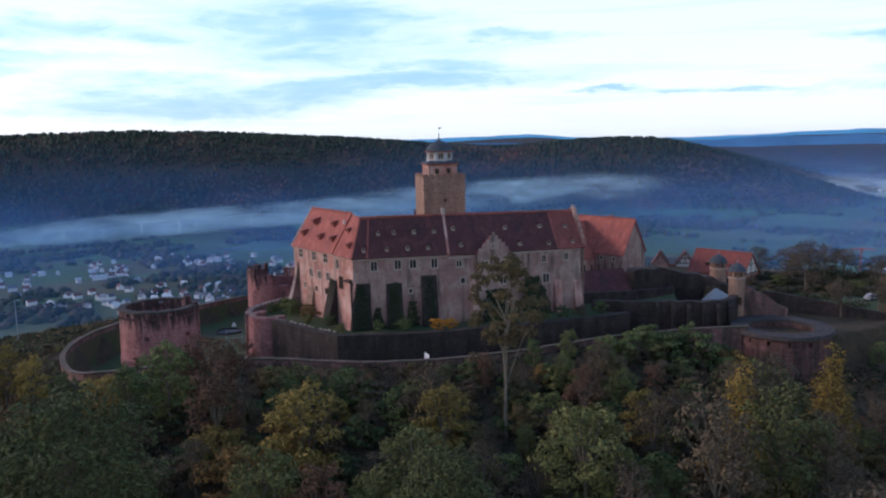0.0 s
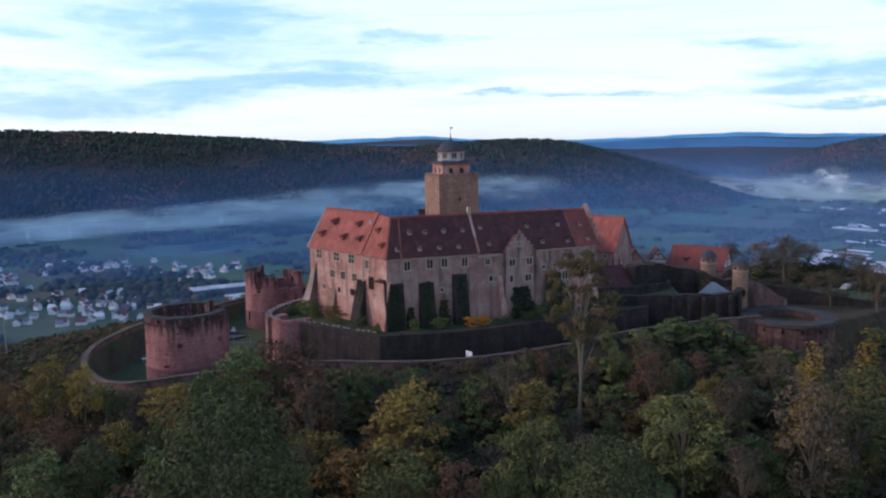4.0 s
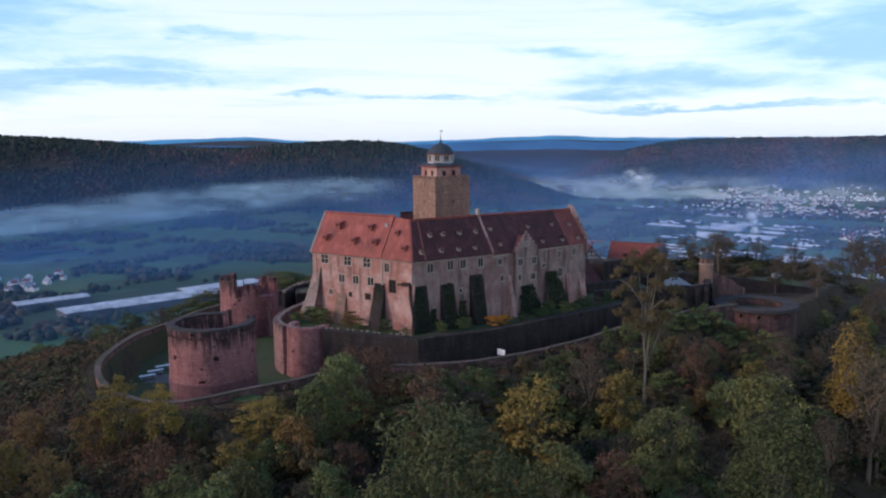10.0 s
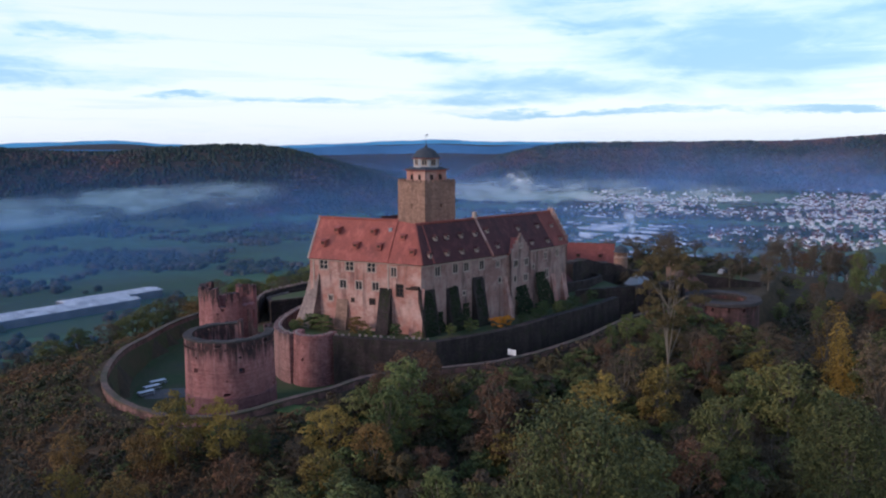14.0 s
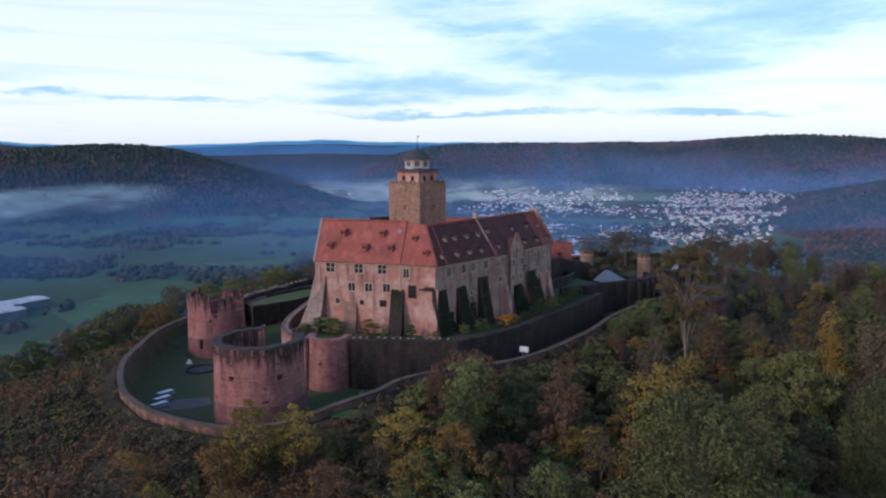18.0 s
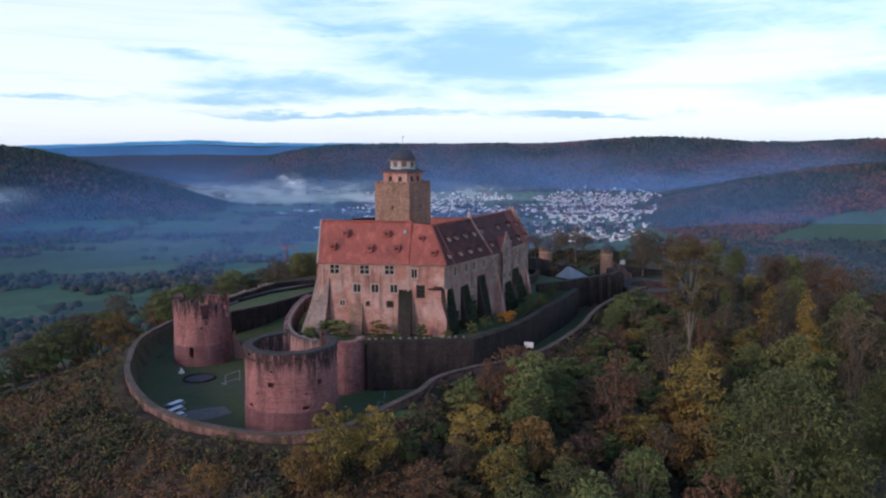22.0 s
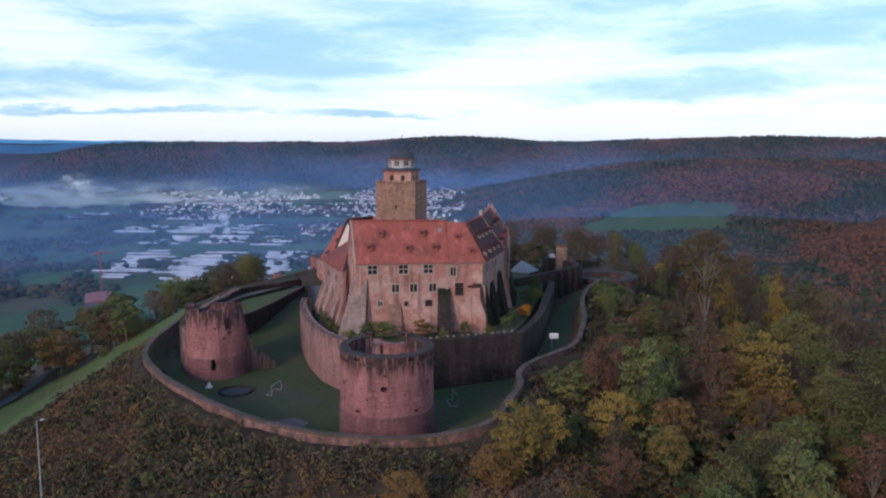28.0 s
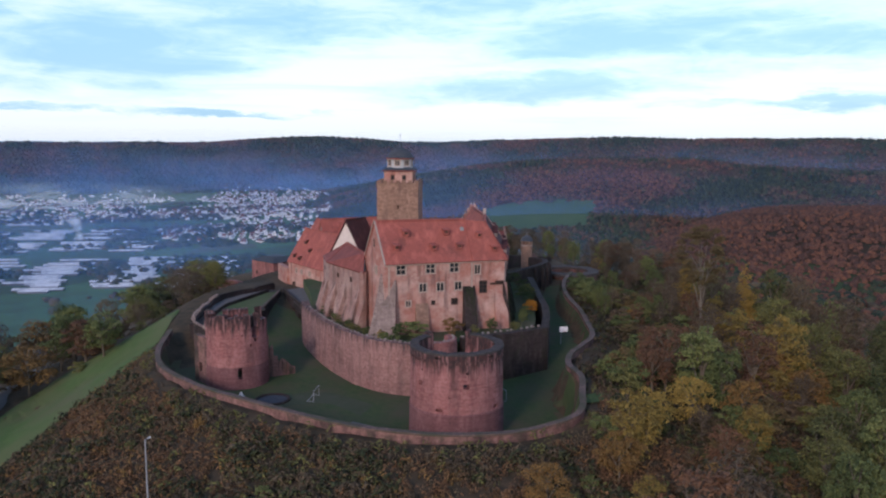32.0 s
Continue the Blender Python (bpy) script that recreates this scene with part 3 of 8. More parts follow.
def ground_height(x, y):
    x, y = np.asarray(x, float), np.asarray(y, float)
    d, rim = hull_distance(x, y, True)
    ripple = np.sin(x * 0.021 + 1.3) * np.sin(y * 0.017 + 0.4) + 0.5 * np.sin(x * 0.05 + y * 0.043)
    out = rim - 0.21 * np.maximum(d, 0) - 0.22 * np.maximum(d - 55, 0) + ripple * 2.0 * smoothstep(8, 70, d)
    out = out - 0.33 * np.clip(d, 0, 30) * smoothstep(205, 228, y) * (1 - smoothstep(60, 100, x))
    out = np.where(out > VALLEY + 40, out, VALLEY + 40 * np.exp(np.minimum(out - VALLEY - 40, 0) / 40.0))
    floor = -1.2 + 2.4 * smoothstep(-40, 10, x) + 3.6 * smoothstep(28, 60, x) + 4.0 * smoothstep(208, 232, y) * smoothstep(-45, -25, x) * (1 - smoothstep(10, 60, x))
    z = np.where(d < 0, floor + (out - floor) * smoothstep(-1.5, 0, d), out)
    az, r = np.degrees(np.arctan2(x - MID[0], y - MID[1])), np.hypot(x - MID[0], y - MID[1])
    far = np.zeros(np.shape(az))
    for dist, depth, fall, crest in RIDGES:
        bearing = (az + 180) % 360 - 180
        spur = bearing + 1.1 * np.sin(r * 0.0045 + az * 0.3) * smoothstep(dist, dist - depth, r)
        h = sum(np.interp(spur + o, [c[0] for c in crest], [c[1] for c in crest]) for o in (-0.8, 0.0, 0.8)) / 3
        far = np.maximum(far, h * smoothstep(dist - depth, dist, r) * (1 - fall * smoothstep(dist, dist + 1200, r)))
    far = far + smoothstep(20, 120, far) * (-6.5 + 4 * np.sin(x * 0.004 + 2) * np.sin(y * 0.005) + 2 * np.sin(x * 0.011) * np.sin(y * 0.009 + 1))
    return z + far * smoothstep(500, 900, r)


def ground_at(x, y):
    return float(ground_height(np.array([x]), np.array([y]))[0])


def build_ground():
    radii = list(np.arange(0, 130, 2.0)) + list(130 * 1.036 ** np.arange(0, 104))
    radii = [r for r in radii if r < 4950] + [4950]
    turn = np.concatenate([np.linspace(-50, 125, 420, endpoint=False), np.linspace(125, 310, 90, endpoint=False)])
    k = len(turn)
    rr, aa = np.meshgrid(np.array(radii[1:]), np.radians(turn), indexing="ij")
    x, y = MID[0] - 20 + rr * np.sin(aa), MID[1] - 5 + rr * np.cos(aa)
    z = ground_height(x, y)
    verts = np.concatenate([[[MID[0] - 20, MID[1] - 5, ground_at(MID[0] - 20, MID[1] - 5)]], np.stack([x, y, z], -1).reshape(-1, 3)])
    faces = [(0, 1 + (j + 1) % k, 1 + j) for j in range(k)]
    for i in range(len(radii) - 2):
        for j in range(k):
            a, b = 1 + i * k + j, 1 + i * k + (j + 1) % k
            faces.append((a, b, b + k, a + k))
    me = bpy.data.meshes.new("ground")
    me.from_pydata(verts.tolist(), [], faces)
    me.polygons.foreach_set("use_smooth", [True] * len(faces))
    me.update()
    return me


m, n, l, b = material("hill_ground", 0.95)
w = stretch(n, l, (1, 1, 1))
near = mixc(n, l, span(n, l, tex_noise(n, l, w, 0.5, 6.0, 0.65), 0.35, 0.65), (0.045, 0.037, 0.021), (0.09, 0.062, 0.036))
fields = n.new("ShaderNodeTexVoronoi")
fields.inputs["Scale"].default_value = 0.0045
l.new(stretch(n, l, (1, 1.7, 0)), fields.inputs["Vector"])
fs = n.new("ShaderNodeSeparateColor")
l.new(fields.outputs["Color"], fs.inputs[0])
meadow = ramp(n, l, fs.outputs[0], [(0.0, (0.04, 0.07, 0.03)), (0.35, (0.05, 0.105, 0.04)), (0.7, (0.07, 0.145, 0.055)), (1.0, (0.09, 0.09, 0.05))])
meadow = mixc(n, l, span(n, l, tex_noise(n, l, w, 0.03, 6.0, 0.65), 0.42, 0.68, 0.0, 0.6), meadow, (0.045, 0.06, 0.032))
pos = n.new("ShaderNodeSeparateXYZ")
l.new(w, pos.inputs[0])
# wood floor kept dark: the shadow gaps between far crowns put into its colour
wood = ramp(n, l, tex_noise(n, l, w, 0.016, 7.0, 0.75), [(0.34, (0.014, 0.024, 0.017)), (0.47, (0.03, 0.03, 0.02)), (0.58, (0.05, 0.03, 0.021)), (0.72, (0.042, 0.033, 0.024))])
low = span(n, l, pos.outputs[2], -138, -118)
col = mixc(n, l, low, meadow, wood)
col = mixc(n, l, span(n, l, pos.outputs[2], -60, -20), col, near)
l.new(col, b.inputs["Base Color"])
LAND = m
ground = tagged(new("ground", build_ground()), "wooded castle hill, valley meadows and far ridges in autumn", "ground", kind="structure")
ground.data.materials.append(LAND)


# ---- walls with openings ----
def pierced(place, xs, zs, holes, closed=False):
    """A wall on a grid of xs and zs; place(x, z, k) gives its outer (k=0) and inner (k=1) face. Cells inside the holes
    (x0, z0, x1, z1) stay open, with reveals."""
    bm = bmesh.new()
    xs = sorted({*xs, *[v for h in holes for v in (h[0], h[2]) if xs[0] <= v <= xs[-1]]})
    zs = sorted({*zs, *[v for h in holes for v in (h[1], h[3]) if zs[0] <= v <= zs[-1]]})
    nx = len(xs) - 1
    cache = {}

    def solid(i, j):
        if closed:
            i %= nx
        if not (0 <= i < nx and 0 <= j < len(zs) - 1):
            return False
        x, z = (xs[i] + xs[i + 1]) / 2, (zs[j] + zs[j + 1]) / 2
        return not any(h[0] < x < h[2] and h[1] < z < h[3] for h in holes)

    def vert(i, j, k):
        if closed:
            i %= nx
        if (i, j, k) not in cache:
            cache[i, j, k] = bm.verts.new(place(xs[i], zs[j], k))
        return cache[i, j, k]

    for i in range(nx):
        for j in range(len(zs) - 1):
            if not solid(i, j):
                continue
            for k in (0, 1):
                bm.faces.new([vert(i, j, k), vert(i + 1, j, k), vert(i + 1, j + 1, k), vert(i, j + 1, k)])
            for di, dj, a, c in ((-1, 0, (i, j), (i, j + 1)), (1, 0, (i + 1, j), (i + 1, j + 1)), (0, -1, (i, j), (i + 1, j)), (0, 1, (i, j + 1), (i + 1, j + 1))):
                if not solid(i + di, j + dj):
                    bm.faces.new([vert(*a, 0), vert(*c, 0), vert(*c, 1), vert(*a, 1)])
    return bm


def wall_panel(p0, p1, z0, z1, thick, holes=(), inset=0.0):
    """A straight wall from p0 to p1 with its outside to the right; holes are (along, middle height, width, height); inset keeps
    both ends clear of the walls that it butts against."""
    p0, p1 = Vector(p0[:2]), Vector(p1[:2])
    d = (p1 - p0).normalized()
    inn = Vector((-d.y, d.x)) * thick
    cut = [(h[0] - h[2] / 2, h[1] - h[3] / 2, h[0] + h[2] / 2, h[1] + h[3] / 2) for h in holes]
    return pierced(lambda x, z, k: (*(p0 + d * x + inn * k), z), [inset, (p1 - p0).length - inset], [z0, z1], cut)


def round_wall(c, r0, r1, rin, z0, z1, holes=(), a0=0.0, a1=360.0, step=6.0):
    """A round wall; holes are (degrees, middle height, width in metres, height)."""
    full = a1 - a0 >= 359.9
    cut = []
    for a, z, w, h in holes:
        hw = math.degrees(w / 2 / r1)
        cut.append((a - hw, z - h / 2, a + hw, z + h / 2))
    k = round((a1 - a0) / step)

    def place(a, z, side):
        r = rin if side else r0 + (r1 - r0) * (z - z0) / (z1 - z0)
        return (c[0] + math.cos(radians(a)) * r, c[1] + math.sin(radians(a)) * r, z)
    return pierced(place, [a0 + (a1 - a0) * i / k for i in range(k + 1)], [z0, z1], cut, full)


def window(parent, at, along, w, h, cols, rows, frame_mat=None, deep=0.22):
    """A stone-framed window set back in its opening: frame with mullions, and the panes behind it."""
    along = Vector(along).normalized()
    out = Vector((along.y, -along.x))
    rim, bar = 0.2, 0.14
    cw, rh = (w - 0.12 - bar * (cols - 1)) / cols, (h - 0.12 - bar * (rows - 1)) / rows
    lights = [(-w / 2 + 0.06 + i * (cw + bar), -h / 2 + 0.06 + j * (rh + bar)) for i in range(cols) for j in range(rows)]

    def place(x, z, k):
        q = Vector(at[:2]) + along * x + out * (-deep if k else 0.04)
        return (q.x, q.y, at[2] + z)
    f = part("window", pierced(place, [-w / 2 - rim, w / 2 + rim], [-h / 2 - rim, h / 2 + rim], [(x, z, x + cw, z + rh) for x, z in lights]), frame_mat or FRAME, parent)
    for x, z in lights:
        bm = bmesh.new()
        q = Vector(at[:2]) + along * (x + cw / 2) - out * (deep - 0.05)
        box(bm, (q.x, q.y, at[2] + z + rh / 2), (cw - 0.01, 0.02, rh - 0.01), along)
        part("pane", bm, GLASS).parent = f
    return f


def wedge(bm, a, b, out, z0, z1, depth, top=0.15):
    """A battered buttress on a wall between a and b: flush at z1, depth deep at z0."""
    a, b, out = Vector(a[:2]), Vector(b[:2]), Vector(out).normalized()
    hexa(bm, [(*(a - out * 0.3), z0), (*(b - out * 0.3), z0), (*(b + out * depth), z0), (*(a + out * depth), z0)],
         [(*(a - out * 0.3), z1), (*(b - out * 0.3), z1), (*(b + out * top), z1 - 0.9), (*(a + out * top), z1 - 0.9)])


def creeper(name, parent, at, along, out, width, height, lean, count, mt, seed, size=0.32, label=""):
    """Climbing leaves over a wall face, thinning out towards their edge."""
    rnd = random.Random(seed)
    vs, fs = [], []
    along, out = Vector((*along, 0)).normalized(), Vector((*out, 0)).normalized()
    for _ in range(count):
        s, z = rnd.uniform(-1, 1), rnd.random()
        if abs(s) > (1 - 0.5 * z) * (0.85 + 0.3 * noise.noise(Vector((seed, z * 5, s)))):
            continue
        p = Vector(at) + along * s * width / 2 + Vector((0, 0, z * height)) + out * (0.12 + lean * (1 - z) + rnd.uniform(0, 0.25))
        sprig(vs, fs, p, out + soft(rnd) * 0.8, size * rnd.uniform(0.6, 1.2), rnd)
    me = bpy.data.meshes.new(name)
    me.from_pydata(vs, [], fs)
    me.materials.append(mt)
    return part(name, me, mt, parent, label)


def slab(bm, pts, thick=0.35):
    """A roof plane with thickness, from its outline."""
    a = [Vector(p) for p in pts]
    nrm = (a[1] - a[0]).cross(a[-1] - a[0]).normalized()
    if nrm.z < 0:
        nrm = -nrm
    hexa(bm, [p - nrm * thick for p in a], a)


def dormer(parent, foot, out, slope, w, h, roofmat, facemat, gabled=False):
    """A hatch on a roof: cheeks and front, a little roof and a dark panel for the opening's shade. slope: rise over run
    of the main roof.
    """
    out = Vector(out).normalized()
    side = Vector((-out.y, out.x))
    f = Vector(foot)
    run = h / slope + (0.9 if not gabled else 0.3)
    o3, s3 = Vector((*out, 0)), Vector((*side, 0))
    front = f + o3 * 0.55
    bm = bmesh.new()
    lo, hi = front - Vector((0, 0, 0.35)), front + Vector((0, 0, h))
    back = f - o3 * run + Vector((0, 0, h + (0.0 if gabled else 0.35)))
    hexa(bm, [lo - s3 * w / 2, lo + s3 * w / 2, f - o3 * run + s3 * w / 2, f - o3 * run - s3 * w / 2], [hi - s3 * w / 2, hi + s3 * w / 2, back + s3 * w / 2, back - s3 * w / 2])
    d = part("dormer", bm, facemat, parent)
    bm = bmesh.new()
    e = 0.16
    if gabled:
        top = Vector((0, 0, w * 0.55))
        for sg in (-1, 1):
            slab(bm, [hi + o3 * e - s3 * sg * (w / 2 + e) - Vector((0, 0, 0.1)), hi + o3 * e + top, back - o3 * 0.7 + top, back - s3 * sg * (w / 2 + e) - Vector((0, 0, 0.1))], 0.1)
    else:
        slab(bm, [hi + o3 * 0.25 - s3 * (w / 2 + e) + Vector((0, 0, 0.06)), hi + o3 * 0.25 + s3 * (w / 2 + e) + Vector((0, 0, 0.06)), back + s3 * (w / 2 + e) + Vector((0, 0, 0.12)), back - s3 * (w / 2 + e) + Vector((0, 0, 0.12))], 0.14)
    r = part("dormer_roof", bm, roofmat)
    r.parent = d
    bm = bmesh.new()
    q = front + o3 * 0.01 + Vector((0, 0, h * 0.48))
    box(bm, q, (w * 0.62, 0.06, h * 0.62), side)
    # no real shutter: a dark panel painted as the shade in the opening
    r = part("shutter", bm, TIMBER)
    r.parent = d


# ---- ring wall and lower bailey ----
ring_wall = thing("ring_wall", "low weathered red sandstone ring wall with mossy coping", "castle wall", kind="structure")
part("wall", wall_strip(RING, -0.85, 0.06), RUIN, ring_wall)
part("coping", wall_strip([(q.x, q.y, r[3] - 0.02, r[3] + 0.26) for q, r in zip(offset_line(RING, 0.1), RING)], -1.05, 0.06), TREADS, ring_wall, "grassy stone coping")

ZW = smooth_line([(-14.6, 202.8, -2, 9.2), (-18.6, 200.2, -2, 9.0), (-23.6, 195.8, -2, 8.9), (-29.3, 190.3, -2, 8.8), (-34.5, 184.5, -2, 8.8), (-38.6, 178.8, -2, 8.8), (-41.2, 173.2, -2, 8.8), (-41.6, 168.4, -2, 8.8), (-40.9, 165.4, -2, 8.8)], 5)
ZW2 = [(-34.5, 160.5, -2, 8.8), (-31, 157.3, -2, 8.7), (-26, 152.7, -2, 8.6), (-20.0, 147.2, -2, 8.5), (-8, 149, -1, 8.3), (3, 151.3, -1, 8.2), (13, 154.4, 0, 8.2), (28, 158.6, 0, 8.4), (38, 161.8, 1, 8.6)]
inner_wall = thing("inner_wall", "high curved sandstone retaining wall, dark on its south", "castle wall", kind="structure")
part("wall", wall_strip(ZW, -1.6, 0.12), PALEWALL, inner_wall, "curved wall of pale red stone")
part("wall", wall_strip(ZW2, -1.6, 0.12), DARKWALL, inner_wall, "dark rubble wall")
part("half_round_tower", round_wall((-37.2, 164.7), 4.7, 4.3, 2.8, -2, 8.9, [(215, 4.2, 0.5, 0.7)], 115, 335, 5), SANDSTONE, inner_wall, "half-round tower of red sandstone")
for k in (7, 13, 20):
    bm = bmesh.new()
    a, b = Vector(ZW[k][:2]), Vector(ZW[k + 1][:2])
    d = (b - a).normalized()
    box(bm, (*(a - Vector((d.y, -d.x)) * -0.12), 3.0), (0.7, 0.5, 10.2), d)
    part("pilaster", bm, PALEWALL, inner_wall)
    # solid dark strip in place of a shadowed slit, nothing is cut open
    bm = bmesh.new()
    box(bm, (*(a + d * 0.5 - Vector((d.y, -d.x)) * -0.04), 3.2), (0.32, 0.14, 9.0 - k * 0.15), d)
    part("seam", bm, DARKCOPING, inner_wall, "thin dark strip painted as the shadow gap of a wall seam")
bm = bmesh.new()
box(bm, (0, 0, 0.12), (0.7, 0.5, 0.3))
STONE_BLOCK = mesh_of("coping_stone", bm, PALESTONE)
DARK_BLOCK = STONE_BLOCK.copy()
DARK_BLOCK.materials[0] = DARKCOPING
arc = [Vector((-37.2 + 4.0 * math.cos(radians(a)), 164.7 + 4.0 * math.sin(radians(a)))) for a in range(125, 330, 14)]
rnd = random.Random(2)
for line in ([Vector(p[:2]) for p in ZW[4:]], arc, [Vector(p[:2]) for p in ZW2[:4]]):
    for a, b in zip(line, line[1:]):
        d = (b - a).normalized()
        s = 0.4
        while s < (b - a).length:
            p = a + d * s + Vector((-d.y, d.x)) * (-0.5 if line is not arc else 0.2)
            o = new("coping_stone", STONE_BLOCK)
            o.parent = inner_wall
            o.location, o.rotation_euler, o.scale = (p.x, p.y, 8.82), (0, 0, math.atan2(d.y, d.x) + rnd.uniform(-0.2, 0.2)), (rnd.uniform(0.4, 0.9), 0.7, rnd.uniform(0.5, 1.4))
            s += rnd.uniform(1.1, 1.8) * (1.0 if line is arc else rnd.choice((1.0, 1.0, 2.2)))

terrace = thing("terrace", "raised castle terrace behind the inner wall with rough grass", "terrace", kind="structure")
bm = bmesh.new()
prism(bm, [(-16.8, 200.2), (-22.6, 194.8), (-28.3, 189.4), (-33.4, 183.8), (-37.3, 178.4), (-39.8, 173), (-40.2, 168.4), (-37, 163), (-33.5, 161), (-30, 158), (-25.4, 154.3), (-19.6, 148.9), (-8, 150.6), (2.6, 152.9), (12.6, 156), (27.6, 160.2), (38, 163.4), (52, 172), (56, 190), (50, 212), (20, 222), (4, 212)], -2, 7.4)
part("fill", bm, GRASS, terrace)
north_terrace = thing("north_terrace", "grassed upper terrace with a dark rubble face by the gate", "terrace", kind="structure")
bm = bmesh.new()
prism(bm, [(-30.5, 214.6), (-20, 215.0), (-8, 218.2), (4, 222), (12, 224.6), (15, 231), (6, 235), (-6, 235), (-18, 231), (-29, 225)], -4, 5.3)
part("face", bm, DARKWALL, north_terrace)
bm = bmesh.new()
prism(bm, [(-29.4, 215.3), (-20, 215.7), (-8, 218.9), (4, 222.7), (11, 225), (8.5, 227), (0, 226.8), (-10, 227.2), (-20, 224), (-28.6, 220)], 5.3, 5.42)
part("turf", bm, TURF, north_terrace, "green turf")
bm = bmesh.new()
prism(bm, [(-26, 223.5), (-10, 228.4), (0, 228.2), (12, 228.4), (11, 231), (-2, 233), (-14, 230.6)], 5.3, 5.4)
part("path", bm, GRAVEL, north_terrace, "grey trodden path")
part("low_wall", wall_strip([(-22, 224.3, 5.2, 6.0), (-10, 227.5, 5.2, 6.1), (0, 227.2, 5.2, 6.1), (10, 227.3, 5.2, 6.2)], 0.5, 0.06), DARKWALL, north_terrace, "low dark wall behind the turf")
part("parapet", wall_strip(smooth_line([(16, 229.5, 2, 6.6), (10, 231, 4, 6.6), (3, 233.2, 4, 6.7), (-5, 233.6, 3, 6.7), (-14, 230.6, 2, 6.4), (-21, 228.2, 0, 6.2), (-29, 224, -2, 5.9), (-34, 217, -2, 5.4)], 5), 0.9, 0.3), DARKWALL, north_terrace, "broken parapet wall")
part("kerb", wall_strip([(-30.5, 214.7, 5.2, 5.62), (-20, 215.1, 5.2, 5.62), (-8, 218.3, 5.2, 5.66), (4, 222.1, 5.2, 5.7), (12, 224.7, 5.2, 5.8)], 0.55, 0.05), TREADS, north_terrace, "worn stone edge of the turf")
rnd = random.Random(19)
bm = bmesh.new()
box(bm, (0, 0, 0.2), (0.75, 0.6, 0.45))
RUBBLE = mesh_of("coping_stone", bm, GREYSTONE)
for k, (x, y, z) in enumerate(smooth_line([(-33, 218, 5.5), (-29, 224, 6.0), (-21, 228.2, 6.3), (-14, 230.6, 6.5), (-5, 233.6, 6.8)], 6)):
    o = new("coping_stone", RUBBLE)
    o.parent = north_terrace
    o.location, o.rotation_euler, o.scale = (x, y, z), (0, 0, rnd.uniform(0, 3)), (rnd.uniform(0.7, 1.5), 1, rnd.uniform(0.5, 1.5))

# ---- round gun tower ----
RT = (-56.7, 154.5)


def bearing(c, p):
    return math.degrees(math.atan2(p[1] - c[1], p[0] - c[0])) % 360


PORTS = [(a, 8.35) for a in (208, 269.5, 147.4, 330, 90)]
LOWPORTS = [(250, 4.45), (175.5, 4.45), (100, 4.45), (325, 4.45)]
PUTLOGS = [(209.3, 10.5), (250.3, 6.75), (150, 10.5), (268, 10.6), (188, 6.6)]
TOPS = [(a, 12.75) for a in (107, 174, 240.5, 306)]
# the ring stands open towards the castle
OPEN0, OPEN1 = 60, 358
round_tower = thing("round_tower", "squat round gun tower of red sandstone with a hollow top", "tower")
part("base", round_wall(RT, 7.85, 7.74, 6.35, -1.6, 3.7, step=5), CRIMSON, round_tower, "crimson stone base")
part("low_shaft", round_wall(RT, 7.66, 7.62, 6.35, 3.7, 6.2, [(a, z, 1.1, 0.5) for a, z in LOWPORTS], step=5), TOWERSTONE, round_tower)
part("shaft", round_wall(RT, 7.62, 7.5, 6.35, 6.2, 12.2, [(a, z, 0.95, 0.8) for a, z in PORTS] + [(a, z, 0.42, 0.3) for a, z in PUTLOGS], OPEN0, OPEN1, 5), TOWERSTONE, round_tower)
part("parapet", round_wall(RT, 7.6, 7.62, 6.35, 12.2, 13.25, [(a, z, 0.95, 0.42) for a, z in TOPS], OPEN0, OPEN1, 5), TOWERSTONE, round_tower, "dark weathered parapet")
bm = bmesh.new()
drum(bm, RT, 7.84, 7.74, 3.62, 3.86, 7.3, steps=64)
part("string_course", bm, CRIMSON, round_tower)
bm = bmesh.new()
drum(bm, RT, 7.76, 7.66, 13.25, 13.55, 6.2, a0=OPEN0, a1=OPEN1, steps=64, jag=lambda s: 0.07 * math.sin(s * 57) + 0.06 * math.sin(s * 133))
part("coping", bm, DARKCOPING, round_tower, "dark mossy coping")
for a in (OPEN0 - 1.5, OPEN1 + 2):
    bm = bmesh.new()
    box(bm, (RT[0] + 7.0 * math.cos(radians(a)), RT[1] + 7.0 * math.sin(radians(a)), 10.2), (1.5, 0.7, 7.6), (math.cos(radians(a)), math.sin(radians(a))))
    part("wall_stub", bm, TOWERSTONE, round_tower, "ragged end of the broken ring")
bm = bmesh.new()
box(bm, (0, 0, 0), (0.3, 0.34, 0.5))
CORBEL = mesh_of("corbel", bm, TOWERSTONE)
for a in range(64, 356, 6):
    o = new("corbel", CORBEL)
    o.parent = round_tower
    o.location, o.rotation_euler = (RT[0] + 7.5 * math.cos(radians(a)), RT[1] + 7.5 * math.sin(radians(a)), 12.05), (0, 0, radians(a))
bm = bmesh.new()
drum(bm, RT, 6.5, 6.5, 4.6, 5.0, steps=32)
part("inner_floor", bm, DARKCOPING, round_tower)
for a in range(OPEN0 + 4, OPEN1 - 4, 17):
    o = new("rim_stone", DARK_BLOCK)
    o.parent = round_tower
    w = 6.95 + 0.4 * math.sin(a * 1.7)
    o.location, o.rotation_euler, o.scale = (RT[0] + w * math.cos(radians(a)), RT[1] + w * math.sin(radians(a)), 13.46), (0, 0, radians(a * 1.13 + 90)), (1.0 + 0.5 * math.sin(a), 1.2, 0.35 + 0.2 * math.sin(a * 2.3))

